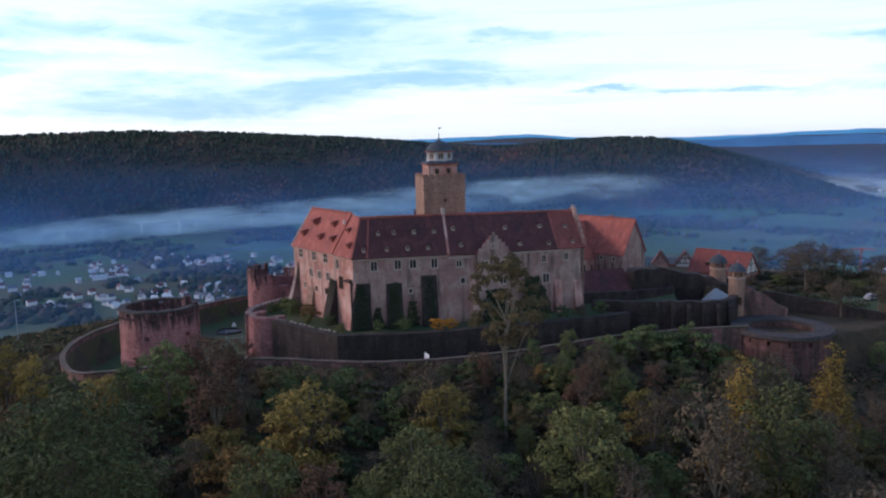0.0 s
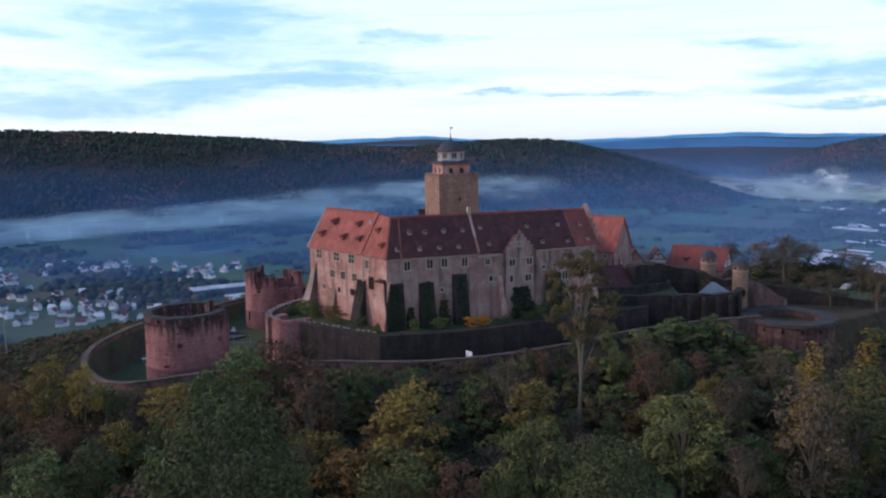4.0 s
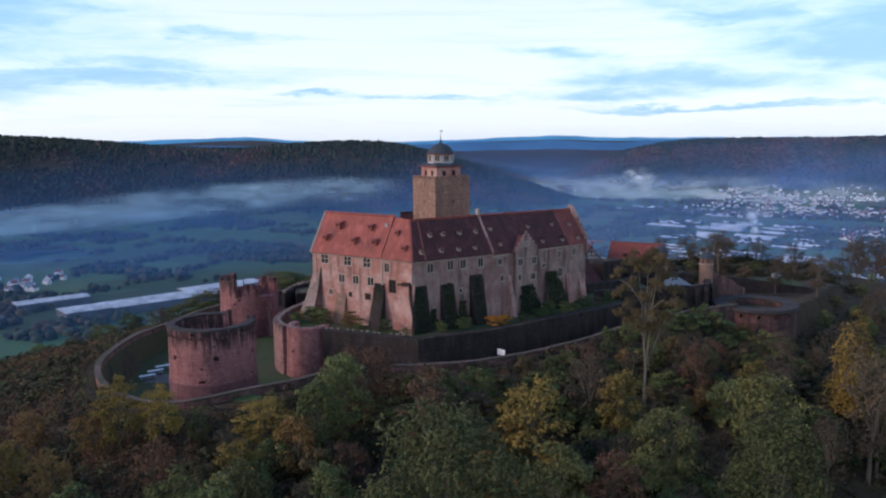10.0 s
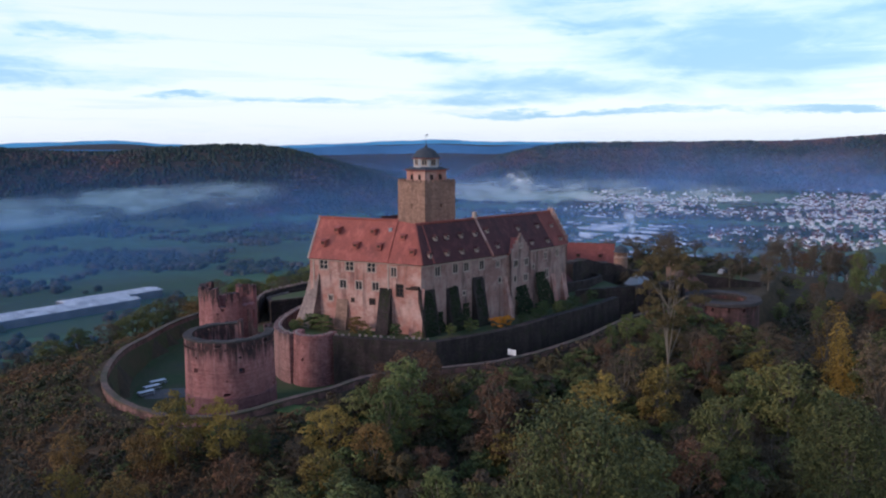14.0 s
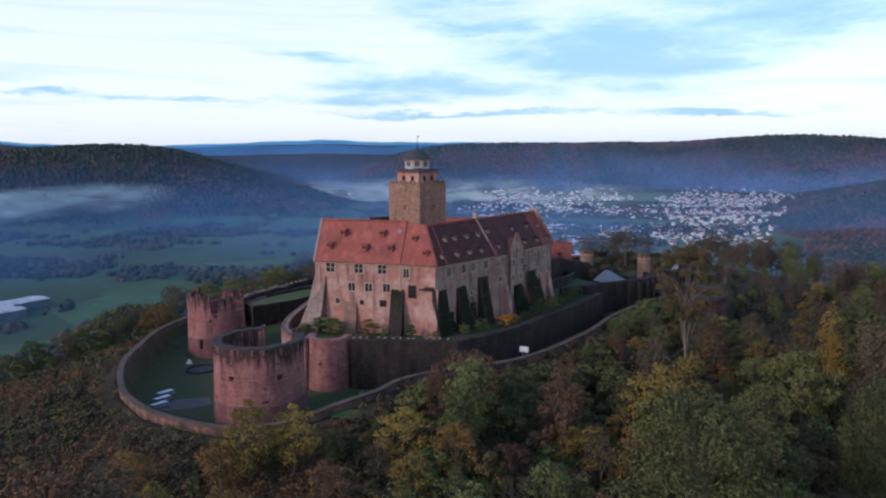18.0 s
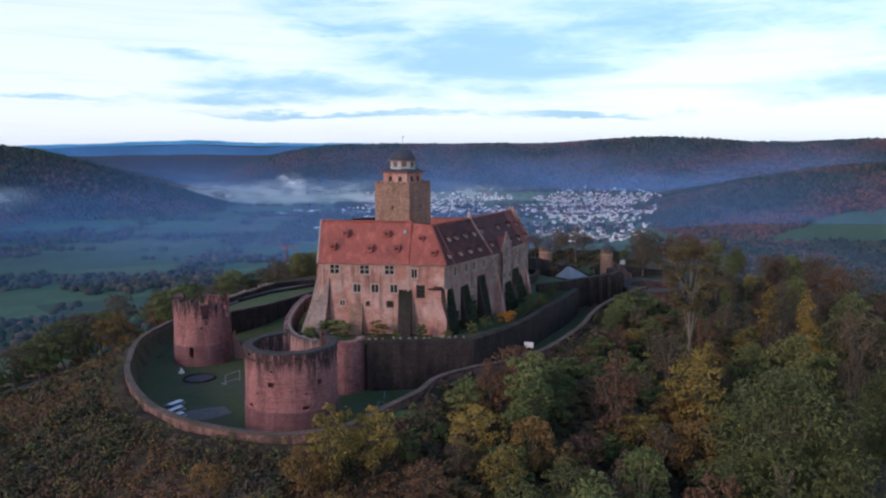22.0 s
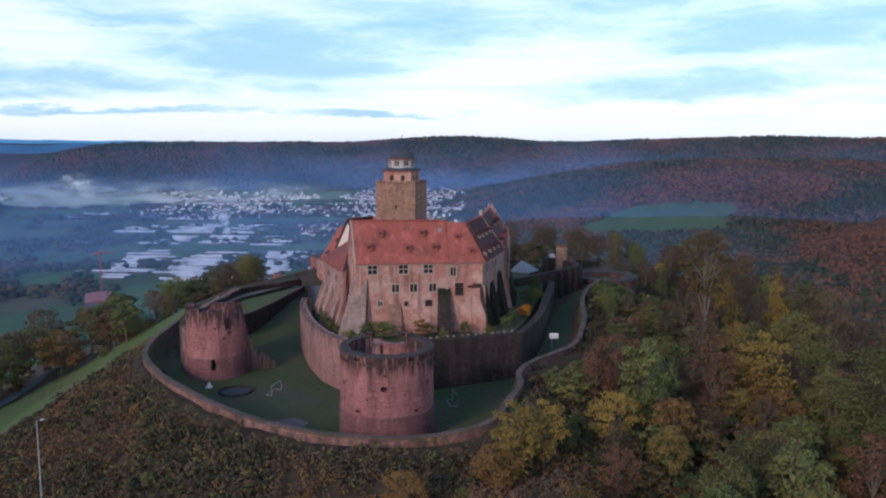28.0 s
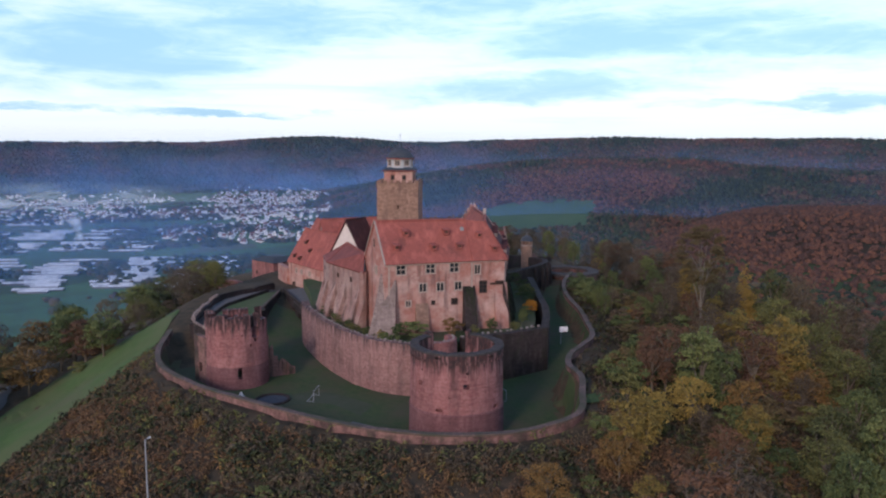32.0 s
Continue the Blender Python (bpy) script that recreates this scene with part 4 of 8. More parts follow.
# ---- ruined tower ----
CT = (-45.0, 203.0)
ruined_tower = thing("ruined_tower", "ruined half-open round tower of red sandstone with a broken rim", "tower")
notches = [(249, 11.9, 2.3, 2.7), (276, 12.55, 3.0, 1.4), (312, 11.9, 4.7, 2.7), (200, 12.95, 1.8, 0.55), (160, 12.95, 2.2, 0.6), (128, 12.6, 1.5, 1.3), (222, 13.0, 1.2, 0.45)]
part("base", round_wall(CT, 6.1, 6.0, 4.2, -1.8, 3.2, [(bearing(CT, (-50.2, 199.1)), 2.0, 0.9, 2.2)], 110, 335, 4), CRIMSON, ruined_tower, "crimson stone base")
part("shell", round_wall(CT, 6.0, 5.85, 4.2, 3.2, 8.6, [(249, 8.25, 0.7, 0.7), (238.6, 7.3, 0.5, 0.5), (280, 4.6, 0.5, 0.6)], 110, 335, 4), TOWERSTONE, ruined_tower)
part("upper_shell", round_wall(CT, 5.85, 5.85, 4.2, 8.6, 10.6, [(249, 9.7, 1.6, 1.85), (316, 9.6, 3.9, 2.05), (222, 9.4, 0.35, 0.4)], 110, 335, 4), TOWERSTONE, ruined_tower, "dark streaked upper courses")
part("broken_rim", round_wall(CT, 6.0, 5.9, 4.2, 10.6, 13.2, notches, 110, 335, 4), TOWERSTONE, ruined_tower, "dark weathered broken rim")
rnd = random.Random(8)
for k, top in enumerate((7.2, 5.0, 3.0, 2.2, 2.0, 1.2, 0.5)):
    bm = bmesh.new()
    q = (CT[0] + 4.2 + 0.62 * k, CT[1] - 4.2 - 0.62 * k)
    hexa(bm, [(q[0] + a * 0.6, q[1] + b * 0.6, -1.8) for a, b in ((-1, 0.1), (0.1, -1), (1, -0.1), (-0.1, 1))], [(q[0] + a * 0.42, q[1] + b * 0.42, top + rnd.uniform(-0.5, 0.5)) for a, b in ((-1, 0.1), (0.1, -1), (1, -0.1), (-0.1, 1))])
    part("broken_wall", bm, RUIN, ruined_tower, "ragged stump of a collapsed wall")
part("side_wall", wall_panel((-46.8, 211.5), (-49.4, 207.0), -2, 8.2, 1.1, [(2.5, 2.0, 1.2, 2.0)]), RUIN, ruined_tower, "lower wall beside the tower")
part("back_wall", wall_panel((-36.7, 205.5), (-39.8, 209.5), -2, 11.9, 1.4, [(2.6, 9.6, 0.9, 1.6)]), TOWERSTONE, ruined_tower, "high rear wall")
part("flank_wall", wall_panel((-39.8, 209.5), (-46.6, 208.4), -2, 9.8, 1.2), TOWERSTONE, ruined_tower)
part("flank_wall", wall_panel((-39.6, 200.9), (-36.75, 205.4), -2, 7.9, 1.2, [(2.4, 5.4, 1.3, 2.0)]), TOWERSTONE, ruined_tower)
for i in range(26):
    a = 112 + i * 8.8
    if any(abs(a - h[0]) < 14 for h in notches) or rnd.random() < 0.3:
        continue
    o = new("rim_stone", DARK_BLOCK)
    o.parent = ruined_tower
    o.location, o.rotation_euler, o.scale = (CT[0] + 5.2 * math.cos(radians(a)), CT[1] + 5.2 * math.sin(radians(a)), 13.1), (0, 0, radians(a + 90)), (1.1, 1.6, rnd.uniform(0.4, 1.3))

RT2 = (67.5, 154.8)
bastion = thing("round_bastion", "broad low round bastion of dark red stone with a flat rim", "bastion")
part("shaft", round_wall(RT2, 9.3, 9.1, 6.3, -9, 5.8, [(a, 4.8, 0.5, 0.9) for a in range(185, 360, 24)], step=5), BASTIONSTONE, bastion)
bm = bmesh.new()
drum(bm, RT2, 9.8, 9.6, 5.8, 6.5, 6.2, steps=64, jag=lambda s: 0.08 * math.sin(s * 57))
part("coping", bm, DARKCOPING, bastion, "dark flat coping ring")
bm = bmesh.new()
drum(bm, RT2, 6.5, 6.5, 2.0, 2.4, steps=32)
part("inner_floor", bm, GRASS, bastion)

# ---- palace ----
C = Vector((-18.1, 155.5))
U = Vector((-0.597, 0.802)).normalized()
V = Vector((U.y, -U.x))


def wing(u, v, z):
    """A point of the west wing: u along its front from the corner, v into the building."""
    p = C + U * u + V * v
    return (p.x, p.y, z)


palace = thing("palace", "long rose-plastered castle palace with steep tiled roofs and hatch dormers", "castle building")
P0, P1, P2 = C, Vector((1.0, 159.3)), Vector((30.8, 171.0))


def inward(a, b, d):
    t = (b - a).normalized()
    return Vector((-t.y, t.x)) * d


def on(a, b, s, d=0.0):
    """The point s along the wall a-b, d outside its face."""
    t = (b - a).normalized()
    return a + t * s + Vector((t.y, -t.x)) * d


Q1, Q2 = P1 + inward(P0, P2, 9.4), P2 + inward(P1, P2, 9.4)
NW, NE = Vector(wing(25.9, 0, 0)[:2]), Vector(wing(27.0, 11.4, 0)[:2])
FRONT_WINDOWS = [(22.5, 20.7, 1.9, 2.0, 2, 2), (16.3, 20.7, 1.9, 2.0, 2, 2), (11.2, 20.7, 1.9, 2.0, 2, 2), (6.1, 20.0, 1.2, 1.9, 2, 1), (17.9, 16.8, 1.5, 1.7, 2, 1), (14.2, 16.8, 1.5, 1.7, 2, 1),
                 (10.3, 16.8, 1.5, 1.7, 2, 1), (4.8, 16.3, 1.4, 2.3, 2, 3), (21.0, 13.7, 1.0, 1.2, 2, 1), (15.7, 13.6, 0.5, 0.6, 1, 1), (11.1, 13.6, 1.1, 1.0, 2, 1)]
SOUTH_A = [(4.3, 20.0, 1.3, 1.9, 2, 1), (9.1, 20.1, 1.3, 1.9, 2, 1), (12.2, 20.1, 1.3, 1.8, 2, 1), (16.6, 20.0, 1.3, 1.9, 2, 1), (11.6, 14.6, 0.7, 0.9, 1, 1)]
SOUTH_B = [(2.4, 19.6, 1.2, 1.3, 2, 1), (3.2, 16.0, 1.0, 1.2, 1, 1), (22.1, 19.2, 1.1, 1.5, 2, 1), (27.5, 19.3, 1.1, 1.6, 2, 1), (22.6, 14.9, 1.5, 2.0, 2, 1), (16.8, 17.2, 0.8, 0.9, 1, 1)]
part("west_wall", wall_panel(NW, C, 7, 22.3, 0.9, [(25.9 - w[0], *w[1:4]) for w in FRONT_WINDOWS]), PLASTER, palace)
for w in FRONT_WINDOWS:
    dark = w[0] == 4.8 or w[1] == 13.6
    window(palace, wing(w[0], 0, w[1]), -U, *w[2:], TIMBER if dark else None)
part("south_wall", wall_panel(P0, P1, 7, 22.0, 0.9, [w[:4] for w in SOUTH_A]), GREYPLASTER, palace)
part("south_wall", wall_panel(P1, P2, 6, 21.4, 0.9, [w[:4] for w in SOUTH_B]), GREYPLASTER, palace)
for a, b, ws in ((P0, P1, SOUTH_A), (P1, P2, SOUTH_B)):
    for w in ws:
        window(palace, (*on(a, b, w[0]), w[1]), b - a, *w[2:])
part("north_wall", wall_panel(NE, NW, 7, 22.3, 0.9, [(6.6, 20.2, 1.2, 1.6)]), PLASTER, palace)
window(palace, (*on(NE, NW, 6.6), 20.2), NW - NE, 1.2, 1.6, 2, 1)
window(palace, (*on(NE, NW, 5.6), 25.6), NW - NE, 0.5, 1.2, 1, 1, TIMBER, 0.1)
bm = bmesh.new()
g0, g1 = NE, NW
hexa(bm, [(*g0, 22.3), (*g1, 22.3), wing(26.45, 5.4, 30.0)], [wing(26.3, 11.4, 22.3), wing(25.2, 0, 22.3), wing(25.75, 5.4, 30.0)])
part("north_gable", bm, PLASTER, palace)
part("east_wall", wall_panel(P2, Q2, 3, 21.4, 0.9), GREYPLASTER, palace)
part("court_wall", wall_panel(Q2, Q1, 7, 21.4, 0.9), PLASTER, palace)
part("court_wall", wall_panel(Vector(wing(2, 9.2, 0)[:2]), NE, 7, 22.3, 0.9), PLASTER, palace)
bm = bmesh.new()
box(bm, (*on(NW, C, 24.0, 0.28), 16.9), (2.6, 0.5, 0.35), -U)
part("ledge", bm, TIMBER, palace)
for u0 in (7.35, 25.0):
    bm = bmesh.new()
    box(bm, wing(u0, -0.06, 16), (0.35, 0.14, 12.4), U)
    part("quoin_strip", bm, FRAME, palace)
for a, b, zt in ((NW, C, 22.0), (P0, P1, 21.75), (P1, P2, 21.15)):
    bm = bmesh.new()
    m2 = (a + b) / 2 + inward(a, b, -0.14)
    box(bm, (*m2, zt - 0.25), ((b - a).length, 0.28, 0.4), b - a)
    part("cornice", bm, FRAME, palace, "pale moulded cornice")

bm = bmesh.new()
slab(bm, [wing(7.3, -0.55, 21.9), wing(25.95, -0.55, 21.9), wing(26.55, 5.4, 30.1), wing(7.3, 4.6, 30.1)])
part("west_roof", bm, REDTILE, palace, "orange clay tiles")
bm = bmesh.new()
slab(bm, [wing(7.3, 9.75, 21.9), wing(27.1, 11.9, 21.9), wing(26.55, 5.4, 30.1), wing(7.3, 4.6, 30.1)])
part("west_roof", bm, REDTILE, palace, "orange clay tiles")
APEX = (-16.8, 160.2, 29.5)
bm = bmesh.new()
slab(bm, [wing(7.3, -0.55, 21.9), wing(-0.55, -0.55, 21.8), APEX, wing(7.3, 4.6, 29.9)])
part("hip_roof", bm, REDTILE, palace, "orange clay tiles")
RIDGE1, RIDGE2 = Vector((0.1, 164.6, 29.4)), Vector((29.2, 175.6, 28.7))
o1, o2 = inward(P0, P1, -0.55), inward(P1, P2, -0.55)
EA, EB, EC = Vector((*wing(-0.55, -0.55, 0)[:2], 21.8)), Vector((P1.x + o1.x, P1.y + o1.y, 21.7)), Vector((P2.x + o2.x, P2.y + o2.y, 21.0))
SPLIT = 0.79
ES, RS = EB.lerp(EC, SPLIT), RIDGE1.lerp(RIDGE2, SPLIT)
for pts, mt, lab in (([EA, EB, RIDGE1, Vector(APEX)], DARKTILE, "dark mossy brown tiles"), ([EB, ES, RS, RIDGE1], DARKTILE, "dark mossy brown tiles"), ([ES, EC, RIDGE2, RS], BROWNTILE, "patch of red tiles"),
                ([(*Q1, 21.4), (*Q2, 21.0), RIDGE2, RIDGE1], REDTILE, "red tiles"), ([(*wing(3, 9.2, 0)[:2], 21.8), (*Q1, 21.4), RIDGE1, APEX], REDTILE, "red tiles")):
    bm = bmesh.new()
    slab(bm, pts)
    part("south_roof", bm, mt, palace, lab)


def rib(a, b, w, h, mt, name, lab=""):
    """A low parapet or ridge that lies on a roof from a to b."""
    bm = bmesh.new()
    a, b = Vector(a), Vector(b)
    t = (b - a)
    s = Vector((t.y, -t.x, 0)).normalized() * w / 2
    up = Vector((0, 0, h))
    hexa(bm, [a - s - up * 0.5, a + s - up * 0.5, b + s - up * 0.5, b - s - up * 0.5], [a - s + up, a + s + up, b + s + up, b - s + up])
    part(name, bm, mt, palace, lab)


rib(wing(7.3, -0.6, 22.0), wing(7.3, 4.6, 30.2), 0.3, 0.22, REDTILE, "fire_wall", "plastered parapet between roofs")
rib(wing(7.3, 4.6, 30.1), wing(26.6, 5.4, 30.15), 0.35, 0.12, REDTILE, "ridge_tiles")
rib(wing(25.98, -0.55, 21.95), wing(26.55, 5.4, 30.15), 0.35, 0.2, FRAME, "verge")
rib(wing(27.08, 11.9, 21.95), wing(26.55, 5.4, 30.15), 0.35, 0.2, FRAME, "verge")
rib(EA, APEX, 0.35, 0.12, REDTILE, "ridge_tiles")
rib(APEX, RIDGE1, 0.35, 0.14, REDTILE, "ridge_tiles")
rib(RIDGE1, RIDGE2, 0.35, 0.16, REDTILE, "ridge_tiles")
rib(EA.lerp(EB, 0.16), Vector(APEX).lerp(RIDGE1, 0.10), 0.3, 0.12, REDTILE, "roof_seam")
rib(EB, RIDGE1, 0.5, 0.4, PLASTER, "fire_wall", "plastered parapet between roofs")
rib(ES, RS, 0.3, 0.12, REDTILE, "roof_seam")
bm = bmesh.new()
box(bm, (*RIDGE1[:2], 30.0), (0.7, 0.7, 1.5), (1, 0.3))
part("pinnacle", bm, FRAME, palace)

WEST_DORMERS = [(20.7, 27.4), (12.1, 27.4), (23.1, 24.8), (15.3, 24.6), (9.8, 24.6), (5.0, 26.6), (2.2, 23.9)]
for u, z in WEST_DORMERS:
    v = -0.55 + (z - 21.9) * 5.15 / 8.2
    dormer(palace, wing(u, v, z), -V, 8.2 / 5.15, 1.05, 0.66, REDTILE, REDTILE)
bm = bmesh.new()
p = wing(8.4, -0.55 + 6.2 * 5.15 / 8.2 - 0.05, 28.1)
box(bm, p, (0.7, 0.25, 0.9), U)
part("skylight", bm, STEEL, palace)
for s, z in ((5.1, 26.2), (8.4, 26.2), (12.7, 26.2), (17.0, 26.2), (2.3, 23.2), (7.0, 23.2), (11.2, 23.2), (15.4, 23.2)):
    f = (z - 21.75) / (29.4 - 21.75)
    q = EA.lerp(EB, s / 19.5).lerp(Vector(APEX).lerp(RIDGE1, max(0, (s - 1) / 18.5)), f)
    dormer(palace, q, (P1 - P0).orthogonal() * -1, 1.55, 0.72, 0.58, DARKTILE, FRAME, True)
for s, z in ((1.7, 26.2), (2.9, 23.1), (13.7, 26.0), (16.4, 22.8), (22.1, 26.0), (23.2, 22.7), (28.3, 25.8), (29.1, 22.8)):
    f = (z - 21.5) / (29.0 - 21.5)
    q = EB.lerp(EC, s / 32.0).lerp(RIDGE1.lerp(RIDGE2, s / 32.0), f)
    dormer(palace, q, (P2 - P1).orthogonal() * -1, 1.55, 0.72, 0.58, BROWNTILE if s > 25 else DARKTILE, FRAME, True)

# gabled bay on the south front
BAY0, BAY1 = on(P1, P2, 5.9, 1.1), on(P1, P2, 13.9, 1.1)
BAY_WINDOWS = [(1.9, 19.1, 1.5, 1.5, 2, 1), (6.3, 19.0, 1.5, 1.5, 2, 1), (1.7, 15.7, 0.9, 1.4, 1, 1), (6.0, 15.5, 1.5, 1.5, 2, 1)]
part("bay_wall", wall_panel(BAY0, BAY1, 6, 21.6, 0.6, [w[:4] for w in BAY_WINDOWS]), GREYPLASTER, palace)
for w in BAY_WINDOWS:
    window(palace, (*on(BAY0, BAY1, w[0]), w[1]), BAY1 - BAY0, *w[2:])
for b0, b1 in ((on(P1, P2, 5.9), BAY0), (BAY1, on(P1, P2, 13.9))):
    part("bay_side", wall_panel(b0, b1, 6, 21.6, 0.5), GREYPLASTER, palace)
bm = bmesh.new()
for z0, z1, hw in ((21.6, 22.5, 3.4), (22.5, 23.4, 2.5), (23.4, 24.2, 1.6), (24.2, 25.0, 0.8), (25.0, 25.7, 0.22)):
    q = on(BAY0, BAY1, 4.0, -0.3)
    box(bm, (*q, (z0 + z1) / 2), (hw * 2, 0.5, z1 - z0), BAY1 - BAY0)
part("stepped_gable", bm, GREYPLASTER, palace, "small stepped gable")
window(palace, (*on(BAY0, BAY1, 4.0, 0.0), 22.9), BAY1 - BAY0, 1.3, 0.9, 2, 1)
bm = bmesh.new()
for sgn, mt in ((-1, 0), (1, 0)):
    e = on(BAY0, BAY1, 4.0 + sgn * 4.3, -0.4)
    slab(bm, [(*e, 21.3), (*on(BAY0, BAY1, 4.0, -0.4), 24.6), (*on(BAY0, BAY1, 4.0, -4.0), 24.6), (*on(BAY0, BAY1, 4.0 + sgn * 4.3, -2.2), 21.3)], 0.25)
part("bay_roof", bm, REDTILE, palace, "red tiles")

# stepped east gable
bm = bmesh.new()
mid, half = (P2 + Q2) / 2, 4.7
for i in range(6):
    hw = half * (1 - i / 6.0)
    z1 = 21.75 + (i + 1) * 1.25
    box(bm, (*mid, (21.2 + z1) / 2), (hw * 2, 0.9, z1 - 21.2), Q2 - P2) if i == 0 else box(bm, (*mid, z1 - 0.625), (hw * 2, 0.9, 1.25), Q2 - P2)
part("stepped_gable", bm, PLASTER, palace, "tall stepped gable of pink stone")
for i in range(1, 7):
    for sg in (-1, 1):
        bm = bmesh.new()
        hw = half * (1 - (i - 1) / 6.0) - 0.35
        q = mid + (Q2 - P2).normalized() * sg * max(hw, 0)
        drum(bm, q, 0.25, 0.08, 21.7 + i * 1.25, 22.5 + i * 1.25, steps=6)
        part("finial", bm, FRAME, palace)

# buttresses
def buttress(a, b, out, z0, z1, depth, mt, lab=""):
    bm = bmesh.new()
    wedge(bm, a, b, out, z0, z1, depth)
    part("buttress", bm, mt, palace, lab)


buttress(wing(19.5, 0, 0), wing(16.8, 0, 0), -V, 7, 14.2, 1.5, KEEPSTONE, "short grey buttress")
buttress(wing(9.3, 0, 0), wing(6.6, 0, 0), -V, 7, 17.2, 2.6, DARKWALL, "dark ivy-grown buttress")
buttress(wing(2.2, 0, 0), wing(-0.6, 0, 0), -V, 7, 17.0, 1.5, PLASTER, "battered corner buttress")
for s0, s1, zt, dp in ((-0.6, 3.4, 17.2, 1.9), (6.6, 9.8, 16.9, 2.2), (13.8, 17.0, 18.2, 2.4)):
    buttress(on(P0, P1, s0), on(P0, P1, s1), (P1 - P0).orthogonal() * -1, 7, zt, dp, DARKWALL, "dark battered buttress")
for s0, s1, zt, dp in ((4.8, 6.1, 17.0, 2.4), (24.5, 26.2, 15.0, 1.6), (29.4, 31.2, 14.5, 1.6)):
    buttress(on(P1, P2, s0), on(P1, P2, s1), (P2 - P1).orthogonal() * -1, 6, zt, dp, PLASTER, "pale battered buttress")
# tall grey battered buttress at the north-west corner, its face curving outwards to the foot
SPLAY0, SPLAY1 = Vector((-3.4, -1.0)), Vector((-4.6, 1.5))
FOOT0, FOOT1 = Vector(wing(23.5, 0.3, 0)[:2]), Vector(wing(26.2, 1.6, 0)[:2])
PROFILE = ((6.6, 1.0), (9.0, 0.76), (11.5, 0.55), (14.0, 0.37), (16.4, 0.23), (18.6, 0.12), (19.8, 0.03))


def splayed(name, mt, lab):
    """The north-west corner buttress, its outer edge curving outwards to the foot."""
    bm = bmesh.new()
    rings = [[bm.verts.new((*p, z)) for p in (FOOT0, FOOT1, FOOT1 + SPLAY1 * k, FOOT0 + SPLAY0 * k)] for z, k in PROFILE]
    for r0, r1 in zip(rings, rings[1:]):
        for i in range(4):
            bm.faces.new((r0[i], r0[(i + 1) % 4], r1[(i + 1) % 4], r1[i]))
    bm.faces.new(rings[-1])
    part(name, bm, mt, palace, lab)


splayed("corner_buttress", GREYSTONE, "tall splayed grey stone corner buttress")
# thin darker layer: the shade on the buttress's south side put into colour
bm = bmesh.new()
for (z0, k0), (z1, k1) in zip(PROFILE[:-2], PROFILE[1:-1]):
    t = (FOOT1 - FOOT0).normalized()
    q = [FOOT0 - t * 0.02 + SPLAY0 * k + t * e for k in (k0, k1) for e in (0.0, -0.1)]
    w = [FOOT0 - t * 0.02 + t * e for e in (0.0, -0.1)]
    hexa(bm, [(*w[0], z0), (*q[0], z0), (*q[1], z0), (*w[1], z0)], [(*w[0], z1), (*q[2], z1), (*q[3], z1), (*w[1], z1)])
part("buttress_cheek", bm, RUIN, palace, "dark layer painted as the shaded side of the buttress")
bm = bmesh.new()
box(bm, (*(Vector(wing(1.2, -0.35, 0)[:2])), 17.3), (1.7, 0.7, 0.25), U)
part("balcony_slab", bm, TIMBER, palace)
out_s = (P1 - P0).orthogonal() * -1
out_e = (P2 - P1).orthogonal() * -1
for s, wd, ht, ln, cnt, seed in ((1.4, 4.4, 9.0, 1.7, 800, 1), (8.2, 3.8, 9.2, 1.9, 700, 2), (15.4, 3.4, 9.6, 2.0, 700, 3), (11.8, 3.4, 5.0, 0.5, 420, 8), (4.8, 2.8, 4.2, 0.4, 360, 9)):
    creeper("ivy", palace, (*on(P0, P1, s), 7.4), P1 - P0, out_s, wd, ht, ln, cnt, IVY, seed, 0.34, "dark ivy")
for s, wd, ht, ln, cnt, seed, off in ((9.9, 8.6, 6.4, 1.4, 1500, 4, 1.1), (19.0, 8.4, 8.2, 2.4, 2000, 5, 0.2)):
    creeper("ivy", palace, (*on(P1, P2, s, off), 7.4), P2 - P1, out_e, wd, ht, ln, cnt, IVY, seed, 0.36, "dark ivy")
creeper("ivy", palace, wing(7.9, 0, 7.3), U, -V, 3.4, 9.0, 2.0, 500, IVY, 6, 0.32, "dark ivy")

# ---- keep ----
keep = thing("keep", "square buff sandstone keep with a stepped top and slate lantern", "tower")
KC, KU = Vector((-0.45, 185.3)), Vector((0.974, 0.226)).normalized()
KV = Vector((-KU.y, KU.x))
K = [KC + KU * 4.85 * a + KV * 4.85 * b for a, b in ((-1, -1), (1, -1), (1, 1), (-1, 1))]
for i in range(4):
    part("shaft", wall_panel(K[i], K[(i + 1) % 4], 7.5, 36.3, 1.6, [(5.0, 31.0, 0.35, 0.9)], 1.6 * (i % 2)), KEEPSTONE, keep)
bm = bmesh.new()
box(bm, (*KC, 36.35), (9.9, 9.9, 0.3), KU)
part("platform", bm, KEEPSTONE, keep)
bm = bmesh.new()
box(bm, (0, 0, 0.3), (0.85, 0.4, 0.65))
MERLON = mesh_of("merlon", bm, KEEPSTONE)
for i in range(4):
    a, b = K[i], K[(i + 1) % 4]
    for j in range(7):
        q = on(a, b, 0.55 + 1.43 * j, -0.25)
        o = new("merlon", MERLON)
        o.parent = keep
        o.location, o.rotation_euler = (q.x, q.y, 36.48), (0, 0, math.atan2((b - a).y, (b - a).x))
S = [KC + KU * 3.35 * a + KV * 3.35 * b for a, b in ((-1, -1), (1, -1), (1, 1), (-1, 1))]
